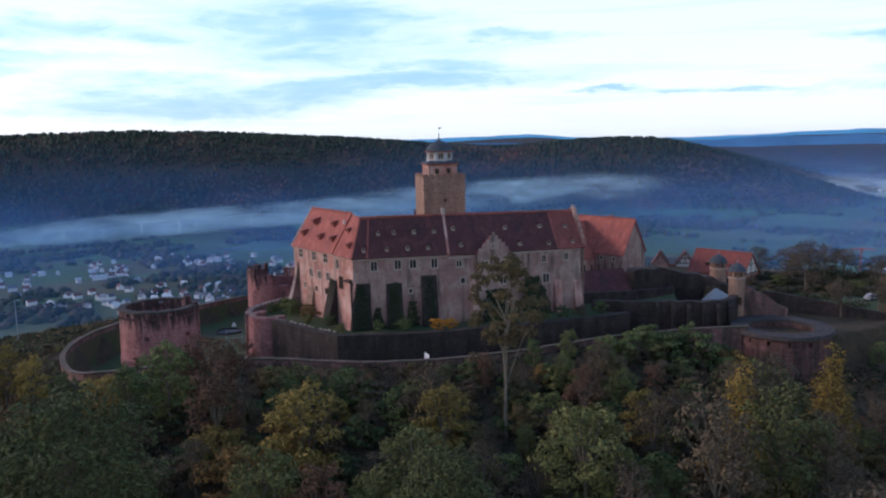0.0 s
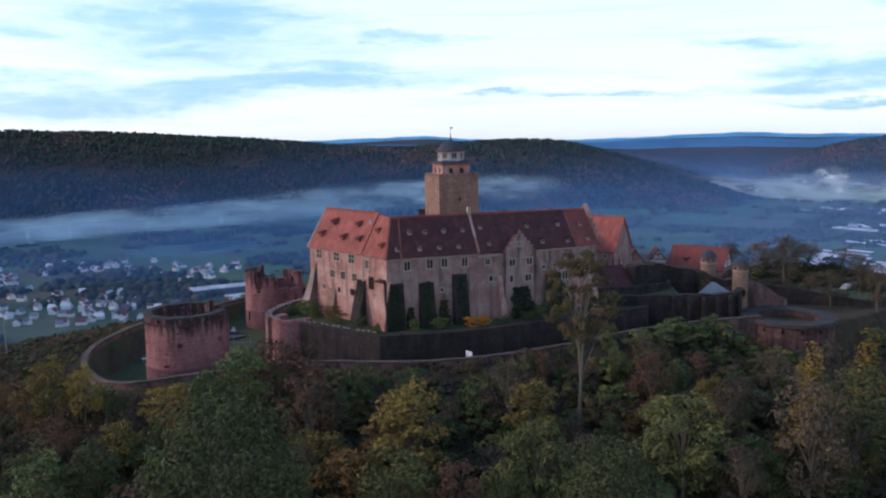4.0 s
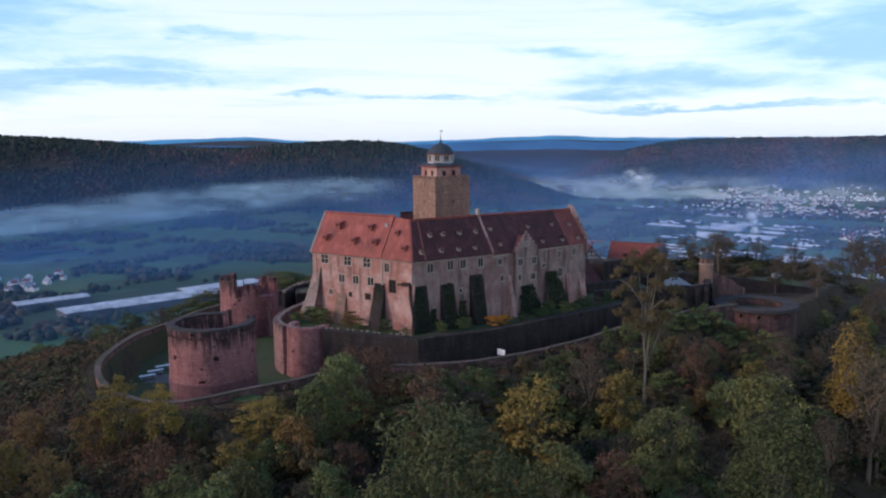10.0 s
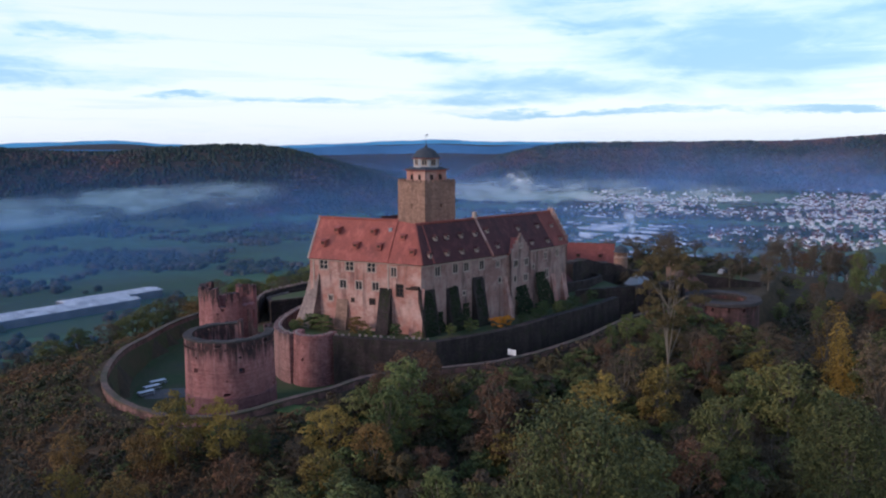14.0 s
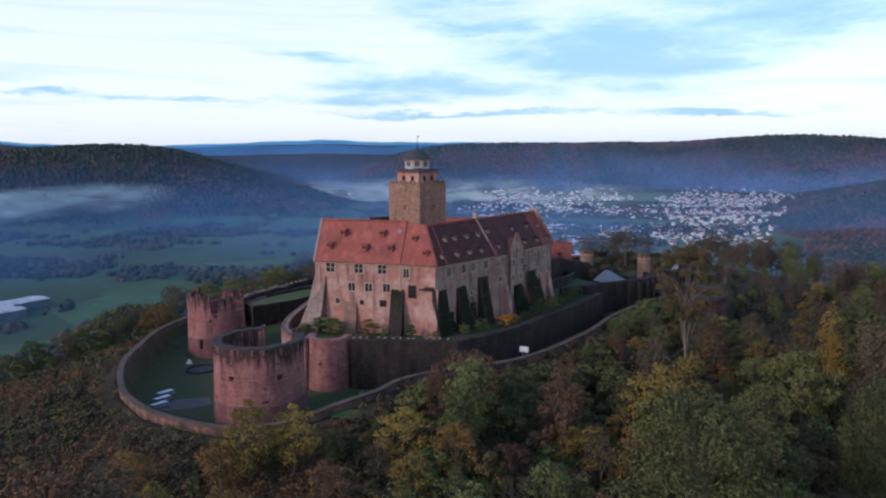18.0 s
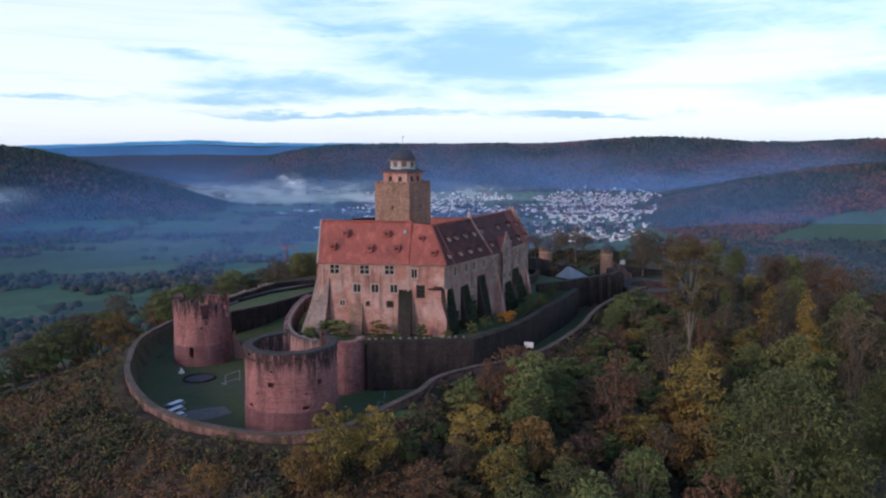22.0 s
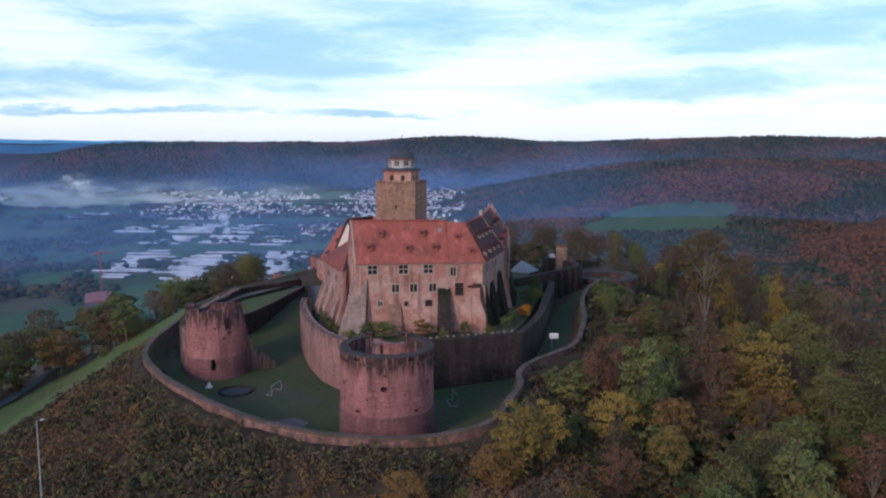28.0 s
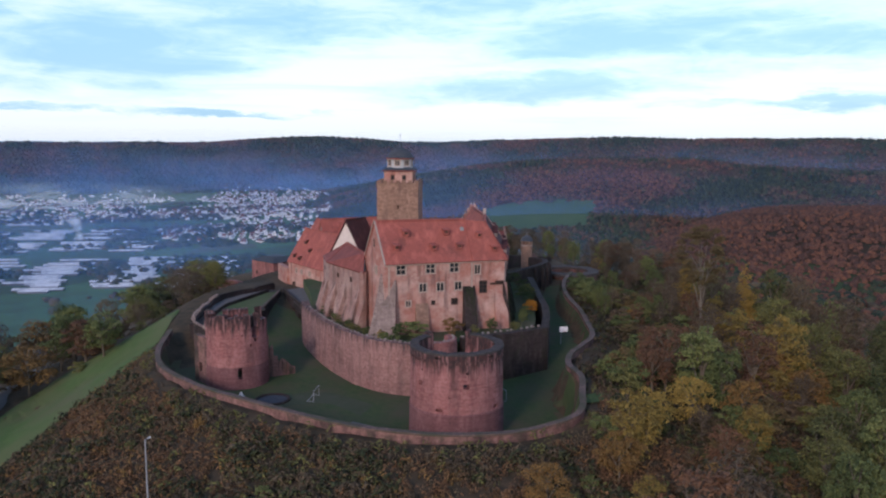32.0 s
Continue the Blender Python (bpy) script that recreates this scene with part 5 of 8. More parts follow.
for i in range(4):
    ws = [(2.0, 37.7, 0.55, 0.8), (4.7, 37.7, 0.55, 0.8)]
    part("upper_stage", wall_panel(S[i], S[(i + 1) % 4], 36.4, 39.4, 0.5, ws, 0.5 * (i % 2)), PLASTER, keep, "rose-plastered watch room")
    for w in ws:
        window(keep, (*on(S[i], S[(i + 1) % 4], w[0]), w[1]), S[(i + 1) % 4] - S[i], w[2], w[3], 1, 1, TIMBER)
bm = bmesh.new()
hexa(bm, [(*(KC + KU * 4.0 * a + KV * 4.0 * b), 39.4) for a, b in ((-1, -1), (1, -1), (1, 1), (-1, 1))], [(*(KC + KU * 2.5 * a + KV * 2.5 * b), 40.1) for a, b in ((-1, -1), (1, -1), (1, 1), (-1, 1))])
part("skirt_roof", bm, SLATE, keep, "slate skirt roof")
bm = bmesh.new()
box(bm, (*KC, 39.3), (7.7, 7.7, 0.2), KU)
part("eaves_board", bm, REDTILE, keep)
OCT = [KC + Vector((math.cos(radians(a)), math.sin(radians(a)))) * 3.1 for a in range(8 + 22, 368 + 22, 45)]
for i in range(8):
    a, b = OCT[i], OCT[(i + 1) % 8]
    part("lantern_wall", wall_panel(a, b, 39.7, 42.1, 0.25, [(1.18, 41.1, 1.1, 1.2)]), LANTERNPAINT, keep, "grey-white painted lantern wall")
    window(keep, (*on(a, b, 1.18), 41.1), b - a, 1.1, 1.2, 2, 1, FRAME, 0.1)
bm = bmesh.new()
drum(bm, KC, 3.6, 3.6, 42.0, 42.2, steps=8)
part("lantern_eaves", bm, REDTILE, keep)
bm = bmesh.new()
prof = [(3.55, 42.2), (3.05, 42.6), (2.75, 43.1), (2.25, 43.75), (1.35, 44.3), (0.4, 44.65), (0.12, 45.3), (0.05, 46.4)]
rings = [[bm.verts.new((KC.x + r * math.cos(radians(a)), KC.y + r * math.sin(radians(a)), z)) for a in range(8, 368, 15)] for r, z in prof]
for r0, r1 in zip(rings, rings[1:]):
    for i in range(24):
        bm.faces.new((r0[i], r0[(i + 1) % 24], r1[(i + 1) % 24], r1[i]))
bm.faces.new(rings[-1])
part("dome", bm, SLATE, keep, "bell-shaped slate dome")
bm = bmesh.new()
box(bm, (*KC, 46.9), (0.07, 0.07, 1.6))
box(bm, (KC.x + 0.25, KC.y, 47.5), (0.7, 0.05, 0.28))
part("weather_vane", bm, STEEL, keep)


# ---- smaller buildings of the castle ----
def house(name, label, a, b, depth, z0, ze, zr, wallmat, roofmat, windows=(), hatches=(), over=0.4, timbered=False):
    """A gabled house: its long front runs from a to b with the outside to the right; windows (along, z, w, h, cols) are on that front."""
    e = thing(name, label, "castle building")
    a, b = Vector(a), Vector(b)
    t = (b - a).normalized()
    inn = Vector((-t.y, t.x))
    length = (b - a).length
    c, d = b + inn * depth, a + inn * depth
    part("front_wall", wall_panel(a, b, z0, ze, 0.5, [w[:4] for w in windows]), wallmat, e)
    for w in windows:
        window(e, (*on(a, b, w[0]), w[1]), t, w[2], w[3], w[4], 1)
    part("back_wall", wall_panel(c, d, z0, ze, 0.5), wallmat, e)
    for p, q in ((b, c), (d, a)):
        part("end_wall", wall_panel(p, q, z0, ze, 0.5, (), 0.5), wallmat, e)
        bm = bmesh.new()
        s = (q - p).normalized()
        k = Vector((-s.y, s.x)) * 0.4
        m2 = (p + q) / 2
        hexa(bm, [(*p, ze), (*q, ze), (*m2, zr - 0.25)], [(*(p + k), ze), (*(q + k), ze), (*(m2 + k), zr - 0.25)])
        part("gable", bm, WHITEWASH if timbered else wallmat, e)
        if timbered:
            for f in (0.2, 0.5, 0.8):
                top = ze + (zr - ze) * (1 - abs(f - 0.5) * 2) - 0.3
                bm = bmesh.new()
                q2 = p.lerp(q, f) + Vector((s.y, -s.x)) * 0.04
                box(bm, (*q2, (ze + top) / 2), (0.22, 0.1, top - ze), s)
                part("timber_post", bm, TIMBER, e)
            for f in (0.02, 0.45):
                bm = bmesh.new()
                q2 = m2 + Vector((s.y, -s.x)) * 0.05
                box(bm, (*q2, ze + (zr - ze) * f), ((q - p).length * (1 - f) - 0.2, 0.12, 0.24), s)
                part("timber_rail", bm, TIMBER, e)
    r0, r1 = (a + d) / 2 - t * over, (b + c) / 2 + t * over
    drop = over * (zr - ze) / (depth / 2)
    for p, q, sg in ((a, b, -1), (d, c, 1)):
        bm = bmesh.new()
        p2, q2 = p - t * over + inn * sg * over, q + t * over + inn * sg * over
        slab(bm, [(*p2, ze - drop), (*q2, ze - drop), (*r1, zr), (*r0, zr)], 0.25)
        part("roof", bm, roofmat, e)
    bm = bmesh.new()
    m2 = (r0 + r1) / 2
    box(bm, (*m2, zr + 0.04), ((r1 - r0).length, 0.35, 0.2), t)
    part("ridge_tiles", bm, roofmat, e)
    for s, f in hatches:
        q = on(a, b, s, over)
        p3 = Vector((*q, ze - drop)) + (Vector((*(on(a, b, s) + inn * depth / 2), zr)) - Vector((*q, ze - drop))) * f
        dormer(e, p3, -inn, (zr - ze) / (depth / 2), 1.0, 0.6, roofmat, TIMBER)
    return e


house("north_range", "rose-plastered north range with an orange tiled roof", (30.0, 232.0), (12.0, 206.5), 12.0, 0, 11.2, 20.2, PLASTER, REDTILE, [(5.0, 8.6, 0.9, 1.2, 2), (8.2, 8.6, 0.9, 1.2, 2), (13.0, 8.6, 1.0, 1.2, 2)], [(2.6, 0.2), (5.0, 0.62), (6.2, 0.16), (9.6, 0.42)])
house("chapel", "chapel with a tall limewashed gable and dark tiled roof", (-7.4, 191.9), (0.6, 190.6), 9.6, 8, 19.2, 27.6, WHITEWASH, DARKTILE)
# the annex leans against the chapel gable under a hipped roof, on a battered and buttressed foot
annex = thing("north_annex", "low plastered range with a brownish red hipped roof and battered foot", "castle building")
AA, AB, AC, AD = Vector((-9.0, 201.6)), Vector((-17.0, 196.4)), Vector((-28.2, 183.2)), Vector((-25.6, 182.6))
part("wall", wall_panel(AA, AB, 6.5, 19.2, 0.7, [(3.2, 16.8, 0.5, 0.7)]), GREYPLASTER, annex)
part("wall", wall_panel(AB, AC, 6.5, 19.2, 0.7, [(5.0, 16.8, 0.5, 0.7), (11.5, 16.8, 0.5, 0.7)]), GREYPLASTER, annex)
part("wall", wall_panel(AC, AD, 6.5, 19.2, 0.7), GREYPLASTER, annex)
for a, b, s0 in ((AA, AB, 3.2), (AB, AC, 5.0), (AB, AC, 11.5)):
    window(annex, (*on(a, b, s0), 16.8), b - a, 0.5, 0.7, 1, 1, TIMBER)
AR0, AR1 = Vector((-6.9, 196.4, 22.3)), Vector((-24.6, 184.4, 22.6))
def eave(p, d=0.45):
    q = p + (p - Vector((-16.0, 190.5))).normalized() * d
    return Vector((q.x, q.y, 19.0))
for pts in ([eave(AA), eave(AB), AR0], [eave(AB), eave(AC), AR1, AR0]):
    bm = bmesh.new()
    slab(bm, pts, 0.25)
    part("roof", bm, BROWNTILE, annex, "brownish red tiles")
for a, b in ((eave(AB), AR0), (AR0, AR1)):
    bm = bmesh.new()
    t = (b - a).normalized()
    sd = Vector((t.y, -t.x, 0)).normalized() * 0.16
    up = Vector((0, 0, 0.14))
    hexa(bm, [a - sd - up, a + sd - up, b + sd - up, b - sd - up], [a - sd + up, a + sd + up, b + sd + up, b - sd + up])
    part("ridge_tiles", bm, REDTILE, annex)
for a, b, s0, s1, zt, dp in ((AA, AB, 0.6, 2.4, 14.6, 2.6), (AA, AB, 6.2, 8.6, 15.6, 3.2), (AB, AC, 2.0, 4.2, 15.6, 3.4), (AB, AC, 7.0, 9.2, 15.8, 3.4), (AB, AC, 13.0, 15.4, 15.4, 2.8)):
    bm = bmesh.new()
    wedge(bm, on(a, b, s0), on(a, b, s1), (b - a).orthogonal() * -1, 5.5, zt, dp)
    part("buttress", bm, GREYPLASTER, annex, "pale battered buttress")
for a, b in ((AA, AB), (AB, AC)):
    bm = bmesh.new()
    wedge(bm, a, b, (b - a).orthogonal() * -1, 5.5, 13.0, 2.2)
    part("batter", bm, GREYPLASTER, annex, "battered foot of the wall")
house("court_range", "inner range with an orange tiled roof behind the chapel", (46, 236), (22, 206), 11, 4, 13.0, 21.6, PLASTER, REDTILE)
gatehouse = thing("gatehouse", "square red sandstone gatehouse with a flat dark roof", "castle building")
G4 = [Vector(p) for p in ((77.0, 272.6), (71.4, 260.6), (82.0, 255.4), (87.6, 267.4))]
for i in range(4):
    ws = [(3.0, -1.8, 0.7, 0.9), (9.4, -2.2, 0.9, 0.9)] if i == 0 else []
    part("wall", wall_panel(G4[i], G4[(i + 1) % 4], -20, 2.6, 0.7, ws), SANDSTONE, gatehouse)
    for w in ws:
        window(gatehouse, (*on(G4[0], G4[1], w[0]), w[1]), G4[1] - G4[0], w[2], w[3], 1, 1, TIMBER)
bm = bmesh.new()
gm = sum(G4, Vector((0, 0))) / 4
hexa(bm, [(*(p + (p - gm).normalized() * 0.9), 2.6) for p in G4], [(*(p + (gm - p) * 0.5), 4.0) for p in G4])
part("roof", bm, SLATE, gatehouse, "low dark slate roof")
part("gate_wall", wall_panel((38.0, 240.0), (29.6, 232.4), -4, 8.6, 1.2), PLASTER, gatehouse, "plastered gate wall")
bridge = thing("gate_bridge", "dark stone gate bridge with arched passages", "bridge")
part("wall", wall_panel((14.5, 225.6), (-12.5, 203.2), -3, 5.0, 1.4, [(7.0, 1.0, 3.2, 5.0), (14.5, 0.4, 3.4, 5.2), (22.0, 0.6, 3.0, 4.8)]), DARKWALL, bridge)
bm = bmesh.new()
prism(bm, [(14.5, 225.6), (-12.5, 203.2), (-9.0, 201.6), (12.0, 207.0), (22, 221)], 4.6, 5.1)
part("deck", bm, GRAVEL, bridge, "grey trodden deck")
part("parapet", wall_strip([(14.5, 225.6, 5.0, 5.9), (1, 214.4, 5.0, 5.9), (-12.5, 203.2, 5.0, 6.0)], 0.4, 0.05), DARKWALL, bridge)
door = thing("gate_arch", "dark round-arched doorway in the north range", "door", kind="structure")
bm = bmesh.new()
u = (Vector((12.0, 206.5)) - Vector((30.0, 232.0))).normalized()
prof = [(-0.9, 0.0), (0.9, 0.0), (0.9, 2.3)] + [(0.9 * math.cos(radians(a)), 2.3 + 0.9 * math.sin(radians(a))) for a in range(20, 180, 20)] + [(-0.9, 2.3)]
c0 = Vector((30.0, 232.0)) + u * 3.4 + Vector((-u.y, u.x)) * -0.04
hexa(bm, [(*(c0 + u * x), 2.0 + z) for x, z in prof], [(*(c0 + u * x + Vector((-u.y, u.x)) * -0.08), 2.0 + z) for x, z in prof])
part("leaf", bm, TIMBER, door)
low = thing("outer_wall", "low red sandstone wall stump beyond the terrace", "castle wall", kind="structure")
part("wall", wall_strip([(72, 286, -14, -4.6), (64, 272, -12, -3.0), (60, 264, -10, -2.4)], -1.0, 0.3), SANDSTONE, low)

house("tiled_hall", "tall hall with a bright orange tiled roof and plain gable", (33.0, 220.8), (47.1, 205.5), 10.5, 4, 14.2, 22.9, GREYPLASTER, REDTILE, [(10.0, 12.4, 0.8, 1.0, 1), (14.0, 12.4, 0.8, 1.0, 1), (18.0, 12.4, 0.8, 1.0, 1)])
lean_to = thing("lean_to", "long lean-to with a dark brown roof and red timber front", "castle building")
LA, LB = Vector((33.0, 182.5)), Vector((45.0, 185.8))
part("wall", wall_panel(LA, LB, 2, 7.4, 0.5, [(3, 5.6, 0.7, 0.8), (8, 5.6, 0.7, 0.8)]), SANDSTONE, lean_to)
bm = bmesh.new()
slab(bm, [(*on(LA, LB, -0.3, 0.4), 7.2), (*on(LA, LB, 12.8, 0.4), 7.2), (*on(LA, LB, 12.8, -5.2), 12.8), (*on(LA, LB, -0.3, -5.2), 12.8)], 0.25)
part("roof", bm, DARKTILE, lean_to)
for i in range(7):
    bm = bmesh.new()
    box(bm, (*on(LA, LB, 0.6 + i * 1.85, -5.0), 13.4), (0.25, 0.25, 1.6), LB - LA)
    part("timber_post", bm, TIMBER, lean_to)
for p, q in ((LA, LA + inward(LA, LB, 5.4)), (LB + inward(LA, LB, 5.4), LB)):
    part("end_wall", wall_panel(q, p, 2, 7.4, 0.4), SANDSTONE, lean_to)
house("timbered_cottage", "small cottage with a white half-timbered gable and brown roof", (73.6, 246.4), (71.4, 239.2), 5.0, -3, 5.8, 9.3, WHITEWASH, DARKTILE, timbered=True)
house("gabled_shed", "small brown gabled shed beside the white cottage", (66.0, 246.0), (63.9, 239.0), 4.6, -3, 6.0, 9.6, GREYPLASTER, DARKTILE, timbered=False)
house("long_house", "long house with a red tiled roof and timbered end gable", (69.6, 221.6), (80.7, 210.1), 9.6, 0, 6.8, 12.4, PLASTER, BROWNTILE, [(3, 5.6, 0.9, 1.1, 2), (7, 5.6, 0.9, 1.1, 2), (11, 5.6, 0.9, 1.1, 2)], [(5, 0.4), (12, 0.4)], timbered=True)


def turret(c, r, z0, z1, zt, label):
    e = thing("turret", label, "turret", "gate turrets")
    part("shaft", round_wall(c, r * 1.04, r, r - 0.4, z0, z1, [(a, z1 - 0.8, 0.55, 0.9) for a in (200, 240, 280, 320, 0, 160)] + [(275, z1 - 6.4, 0.9, 1.6)], step=10), KEEPSTONE, e)
    bm = bmesh.new()
    h = zt - z1
    rings = [(r + 0.4, z1 - 0.05), (r * 1.02, z1 + h * 0.22), (r * 0.88, z1 + h * 0.5), (r * 0.55, z1 + h * 0.76), (0.12, zt)]
    for (ra, za), (rb, zb) in zip(rings, rings[1:]):
        drum(bm, c, ra, rb, za, zb, steps=16)
    part("cap", bm, SLATE, e, "low slate bell cap")
    bm = bmesh.new()
    drum(bm, c, 0.09, 0.02, zt - 0.1, zt + 0.9, steps=6)
    part("spike", bm, STEEL, e)
    bm = bmesh.new()
    drum(bm, c, r + 0.16, r + 0.16, z1 - 1.6, z1 - 1.35, steps=16)
    part("band", bm, FRAME, e)


turret((67.5, 191.7), 1.9, 1, 13.7, 15.7, "round buff stone turret with a low slate cap")
turret((62.9, 167.0), 1.65, -2, 15.8, 17.5, "slim buff stone gate turret with a slate cap")
outer_gate = thing("outer_gate_wall", "dark fluted curved wall of the outer gate", "castle wall", kind="structure")
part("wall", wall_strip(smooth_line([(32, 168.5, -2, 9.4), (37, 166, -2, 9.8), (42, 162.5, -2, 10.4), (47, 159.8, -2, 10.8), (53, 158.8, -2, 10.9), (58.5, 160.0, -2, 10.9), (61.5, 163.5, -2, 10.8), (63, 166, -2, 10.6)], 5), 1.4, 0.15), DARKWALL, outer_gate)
for i, (x, y) in enumerate(((44.2, 160.6), (47.0, 159.0), (50.0, 158.3), (53.0, 158.0), (56.0, 158.5), (58.8, 159.6))):
    bm = bmesh.new()
    wedge(bm, (x - 0.35, y), (x + 0.35, y), (0, -1), -2, 10.6, 0.9, 0.45)
    part("buttress", bm, DARKWALL, outer_gate)
part("broken_wall", wall_strip([(64, 166.5, -2, 13.0), (66, 165.6, -2, 11.4), (68.5, 165, -2, 10.4), (71, 164.8, -2, 8.4), (73, 164.5, -2, 7.6)], 0.9, 0.4), RUIN, outer_gate, "broken wall stump")
part("wall", wall_strip([(72, 176, 0, 9.6), (80, 172, 0, 8.6), (88, 167.5, 0, 7.2), (95, 164.5, 0, 6.2)], 0.9, 0.1), DARKWALL, outer_gate)
part("wall", wall_strip([(30, 175, 2, 10.2), (44, 178, 2, 10.0), (54, 184, 2, 9.2), (58, 194, 2, 8.6)], 0.9, 0.5), DARKWALL, outer_gate, "broken court wall")
part("wall", wall_strip(smooth_line([(45.5, 186.5, 2, 12.8), (51, 188.5, 2, 12.9), (56, 189.5, 2, 12.2), (62, 189.5, 2, 11.0), (68, 187.5, 2, 9.0), (74, 185, 2, 7.6)], 4), 3.5, 0.45), DARKWALL, outer_gate, "ruined court wall overgrown on top")
tent = thing("pavilion_roof", "pale grey pyramid roof of a small gate pavilion", "pavilion")
bm = bmesh.new()
hexa(bm, [(x, y, 6.2) for x, y in ((60.0, 176.6), (67.6, 175.8), (68.4, 182.4), (60.8, 183.2))], [(x, y, 9.3) for x, y in ((62.6, 179.6), (63.4, 179.5), (63.5, 180.3), (62.7, 180.4))])
part("roof", bm, STEEL, tent)
bm = bmesh.new()
prism(bm, [(60.6, 177.2), (67.0, 176.4), (67.8, 181.8), (61.4, 182.6)], 0, 6.2)
part("wall", bm, DARKWALL, tent)

# ---- lawns and paths ----
def drape(name, label, pts_a, pts_b, mt, n=10, m=24, lift=0.08, category="lawn"):
    """A ground cover between two edges, laid on the land."""
    a, b = smooth_line([(*p, 0, 0) for p in pts_a], 8), smooth_line([(*p, 0, 0) for p in pts_b], 8)
    pick = lambda line, s: np.array(line[min(int(s * (len(line) - 1) + 0.5), len(line) - 1)][:2])
    xs = np.array([[pick(a, i / m) * (1 - j / n) + pick(b, i / m) * j / n for j in range(n + 1)] for i in range(m + 1)])
    zs = ground_height(xs[..., 0], xs[..., 1]) + lift
    v = np.concatenate([xs, zs[..., None]], -1).reshape(-1, 3)
    f = [(i * (n + 1) + j, (i + 1) * (n + 1) + j, (i + 1) * (n + 1) + j + 1, i * (n + 1) + j + 1) for i in range(m) for j in range(n)]
    me = bpy.data.meshes.new(name)
    me.from_pydata(v.tolist(), [], f)
    me.materials.append(mt)
    return tagged(new(name, me), label, category, kind="structure")


VERGE = mottled("rough_grass", (0.05, 0.07, 0.028), (0.085, 0.085, 0.04), 0.7, 0.95, (0.10, 0.075, 0.045))
inner = [tuple(p) for p in offset_line(RING, -0.8)]
drape("lawn", "green lawn of the lower bailey inside the ring wall", inner[6:124], [(-30, 205), (-36, 190), (-40, 180), (-38, 170), (-34, 160), (-20, 148), (0, 151.5), (20, 157), (50, 158)], GRASS, 14, 60)
drape("lawn", "green lawn between the ruined tower and the terrace", [(-52, 213), (-42, 214.6), (-31, 214.4), (-20, 214.8), (-8, 218), (4, 222)], [(-47, 196), (-38.5, 181), (-31, 190), (-24, 197), (-14, 204.5), (2, 212)], GRASS, 10, 24, 0.12)
drape("verge", "rough grass verge along the outer foot of the ring wall", [tuple(p) for p in offset_line(RING, 0.15)][4:70], [tuple(p) for p in offset_line(RING, 3.4)][4:70], VERGE, 5, 66, 0.12)
drape("track", "grassy track on the slope outside the ring wall", [(-64.9, 144.7), (-58.3, 139.3), (-51.6, 133.5), (-43.0, 127.8), (-34.4, 124.6)], [(-66.3, 141.6), (-59.5, 136.3), (-52.8, 130.9), (-44.6, 125.7), (-35.2, 122.5)], TURF, 4, 40, 0.25, "path")
MEADOW = mottled("meadow", (0.062, 0.115, 0.028), (0.085, 0.135, 0.038), 0.35, 0.95, (0.105, 0.115, 0.05))
drape("meadow", "bright green mown meadow strip north of the castle", [(-104, 240), (-90, 239), (-74, 236), (-67, 234.3), (-61, 232.7), (-51, 231), (-44, 229.6), (-36, 230), (-29, 232), (-14, 238.5)], [(-98, 250), (-84, 253), (-68, 256), (-56, 259), (-48, 260.5), (-40, 262), (-31, 260), (-26, 252), (-21, 245), (-12, 241)], MEADOW, 10, 60, 0.15)
hedge = thing("hedge", "low dark clipped hedge along the edge of the meadow", "hedge")
vs, fs = [], []
rnd = random.Random(71)
for a, b in zip([(-104, 240), (-90, 239), (-74, 236), (-67, 234.3), (-61, 232.7)], [(-90, 239), (-74, 236), (-67, 234.3), (-61, 232.7), (-52, 231)]):
    for _ in range(int(26 * math.dist(a, b))):
        s = rnd.random()
        x, y = a[0] + (b[0] - a[0]) * s + rnd.gauss(0, 0.35), a[1] + (b[1] - a[1]) * s - 0.9 + rnd.gauss(0, 0.35)
        sprig(vs, fs, Vector((x, y, ground_at(x, y) + rnd.uniform(0, 0.95))), soft(rnd) + Vector((0, 0, 0.6)), rnd.uniform(0.16, 0.3), rnd)
me = bpy.data.meshes.new("foliage")
me.from_pydata(vs, [], fs)
me.materials.append(IVY)
part("foliage", me, None, hedge)
drape("meadow", "green meadow on the east side of the castle", [(76, 181), (84, 178), (92, 173), (100, 172)], [(80, 194), (88, 193), (97, 189), (106, 183)], GRASS, 10, 20, 0.3)
SOIL = mottled("trodden_soil", (0.07, 0.078, 0.05), (0.055, 0.07, 0.036), 0.5, 0.95)
ASPHALT = mottled("asphalt", (0.10, 0.105, 0.11), (0.14, 0.145, 0.15), 1.5, 0.9)
drape("road", "narrow asphalt road below the meadow", [(-110, 248), (-92, 252.5), (-76, 255.8), (-62, 259), (-50, 262), (-42, 265.5), (-36, 271), (-25, 279), (-10, 284)], [(-111, 251.5), (-93, 256), (-77, 259.4), (-63, 262.6), (-51.5, 265.4), (-44.5, 268.6), (-39, 273.6), (-27, 282), (-11, 287.4)], ASPHALT, 3, 50, 0.3, "road")
drape("gravel_patch", "worn gravel patch beside the tables", [(-69, 170), (-64, 168), (-60, 168)], [(-68, 175), (-63, 174), (-59, 172)], GRAVEL, 4, 8, 0.12, "path")
drape("gravel_patch", "dark trodden ground in the lower bailey", [(-60, 190), (-55, 186), (-52, 180), (-56, 172)], [(-55, 194), (-50, 190), (-46, 183), (-50, 172)], SOIL, 5, 10, 0.12, "path")


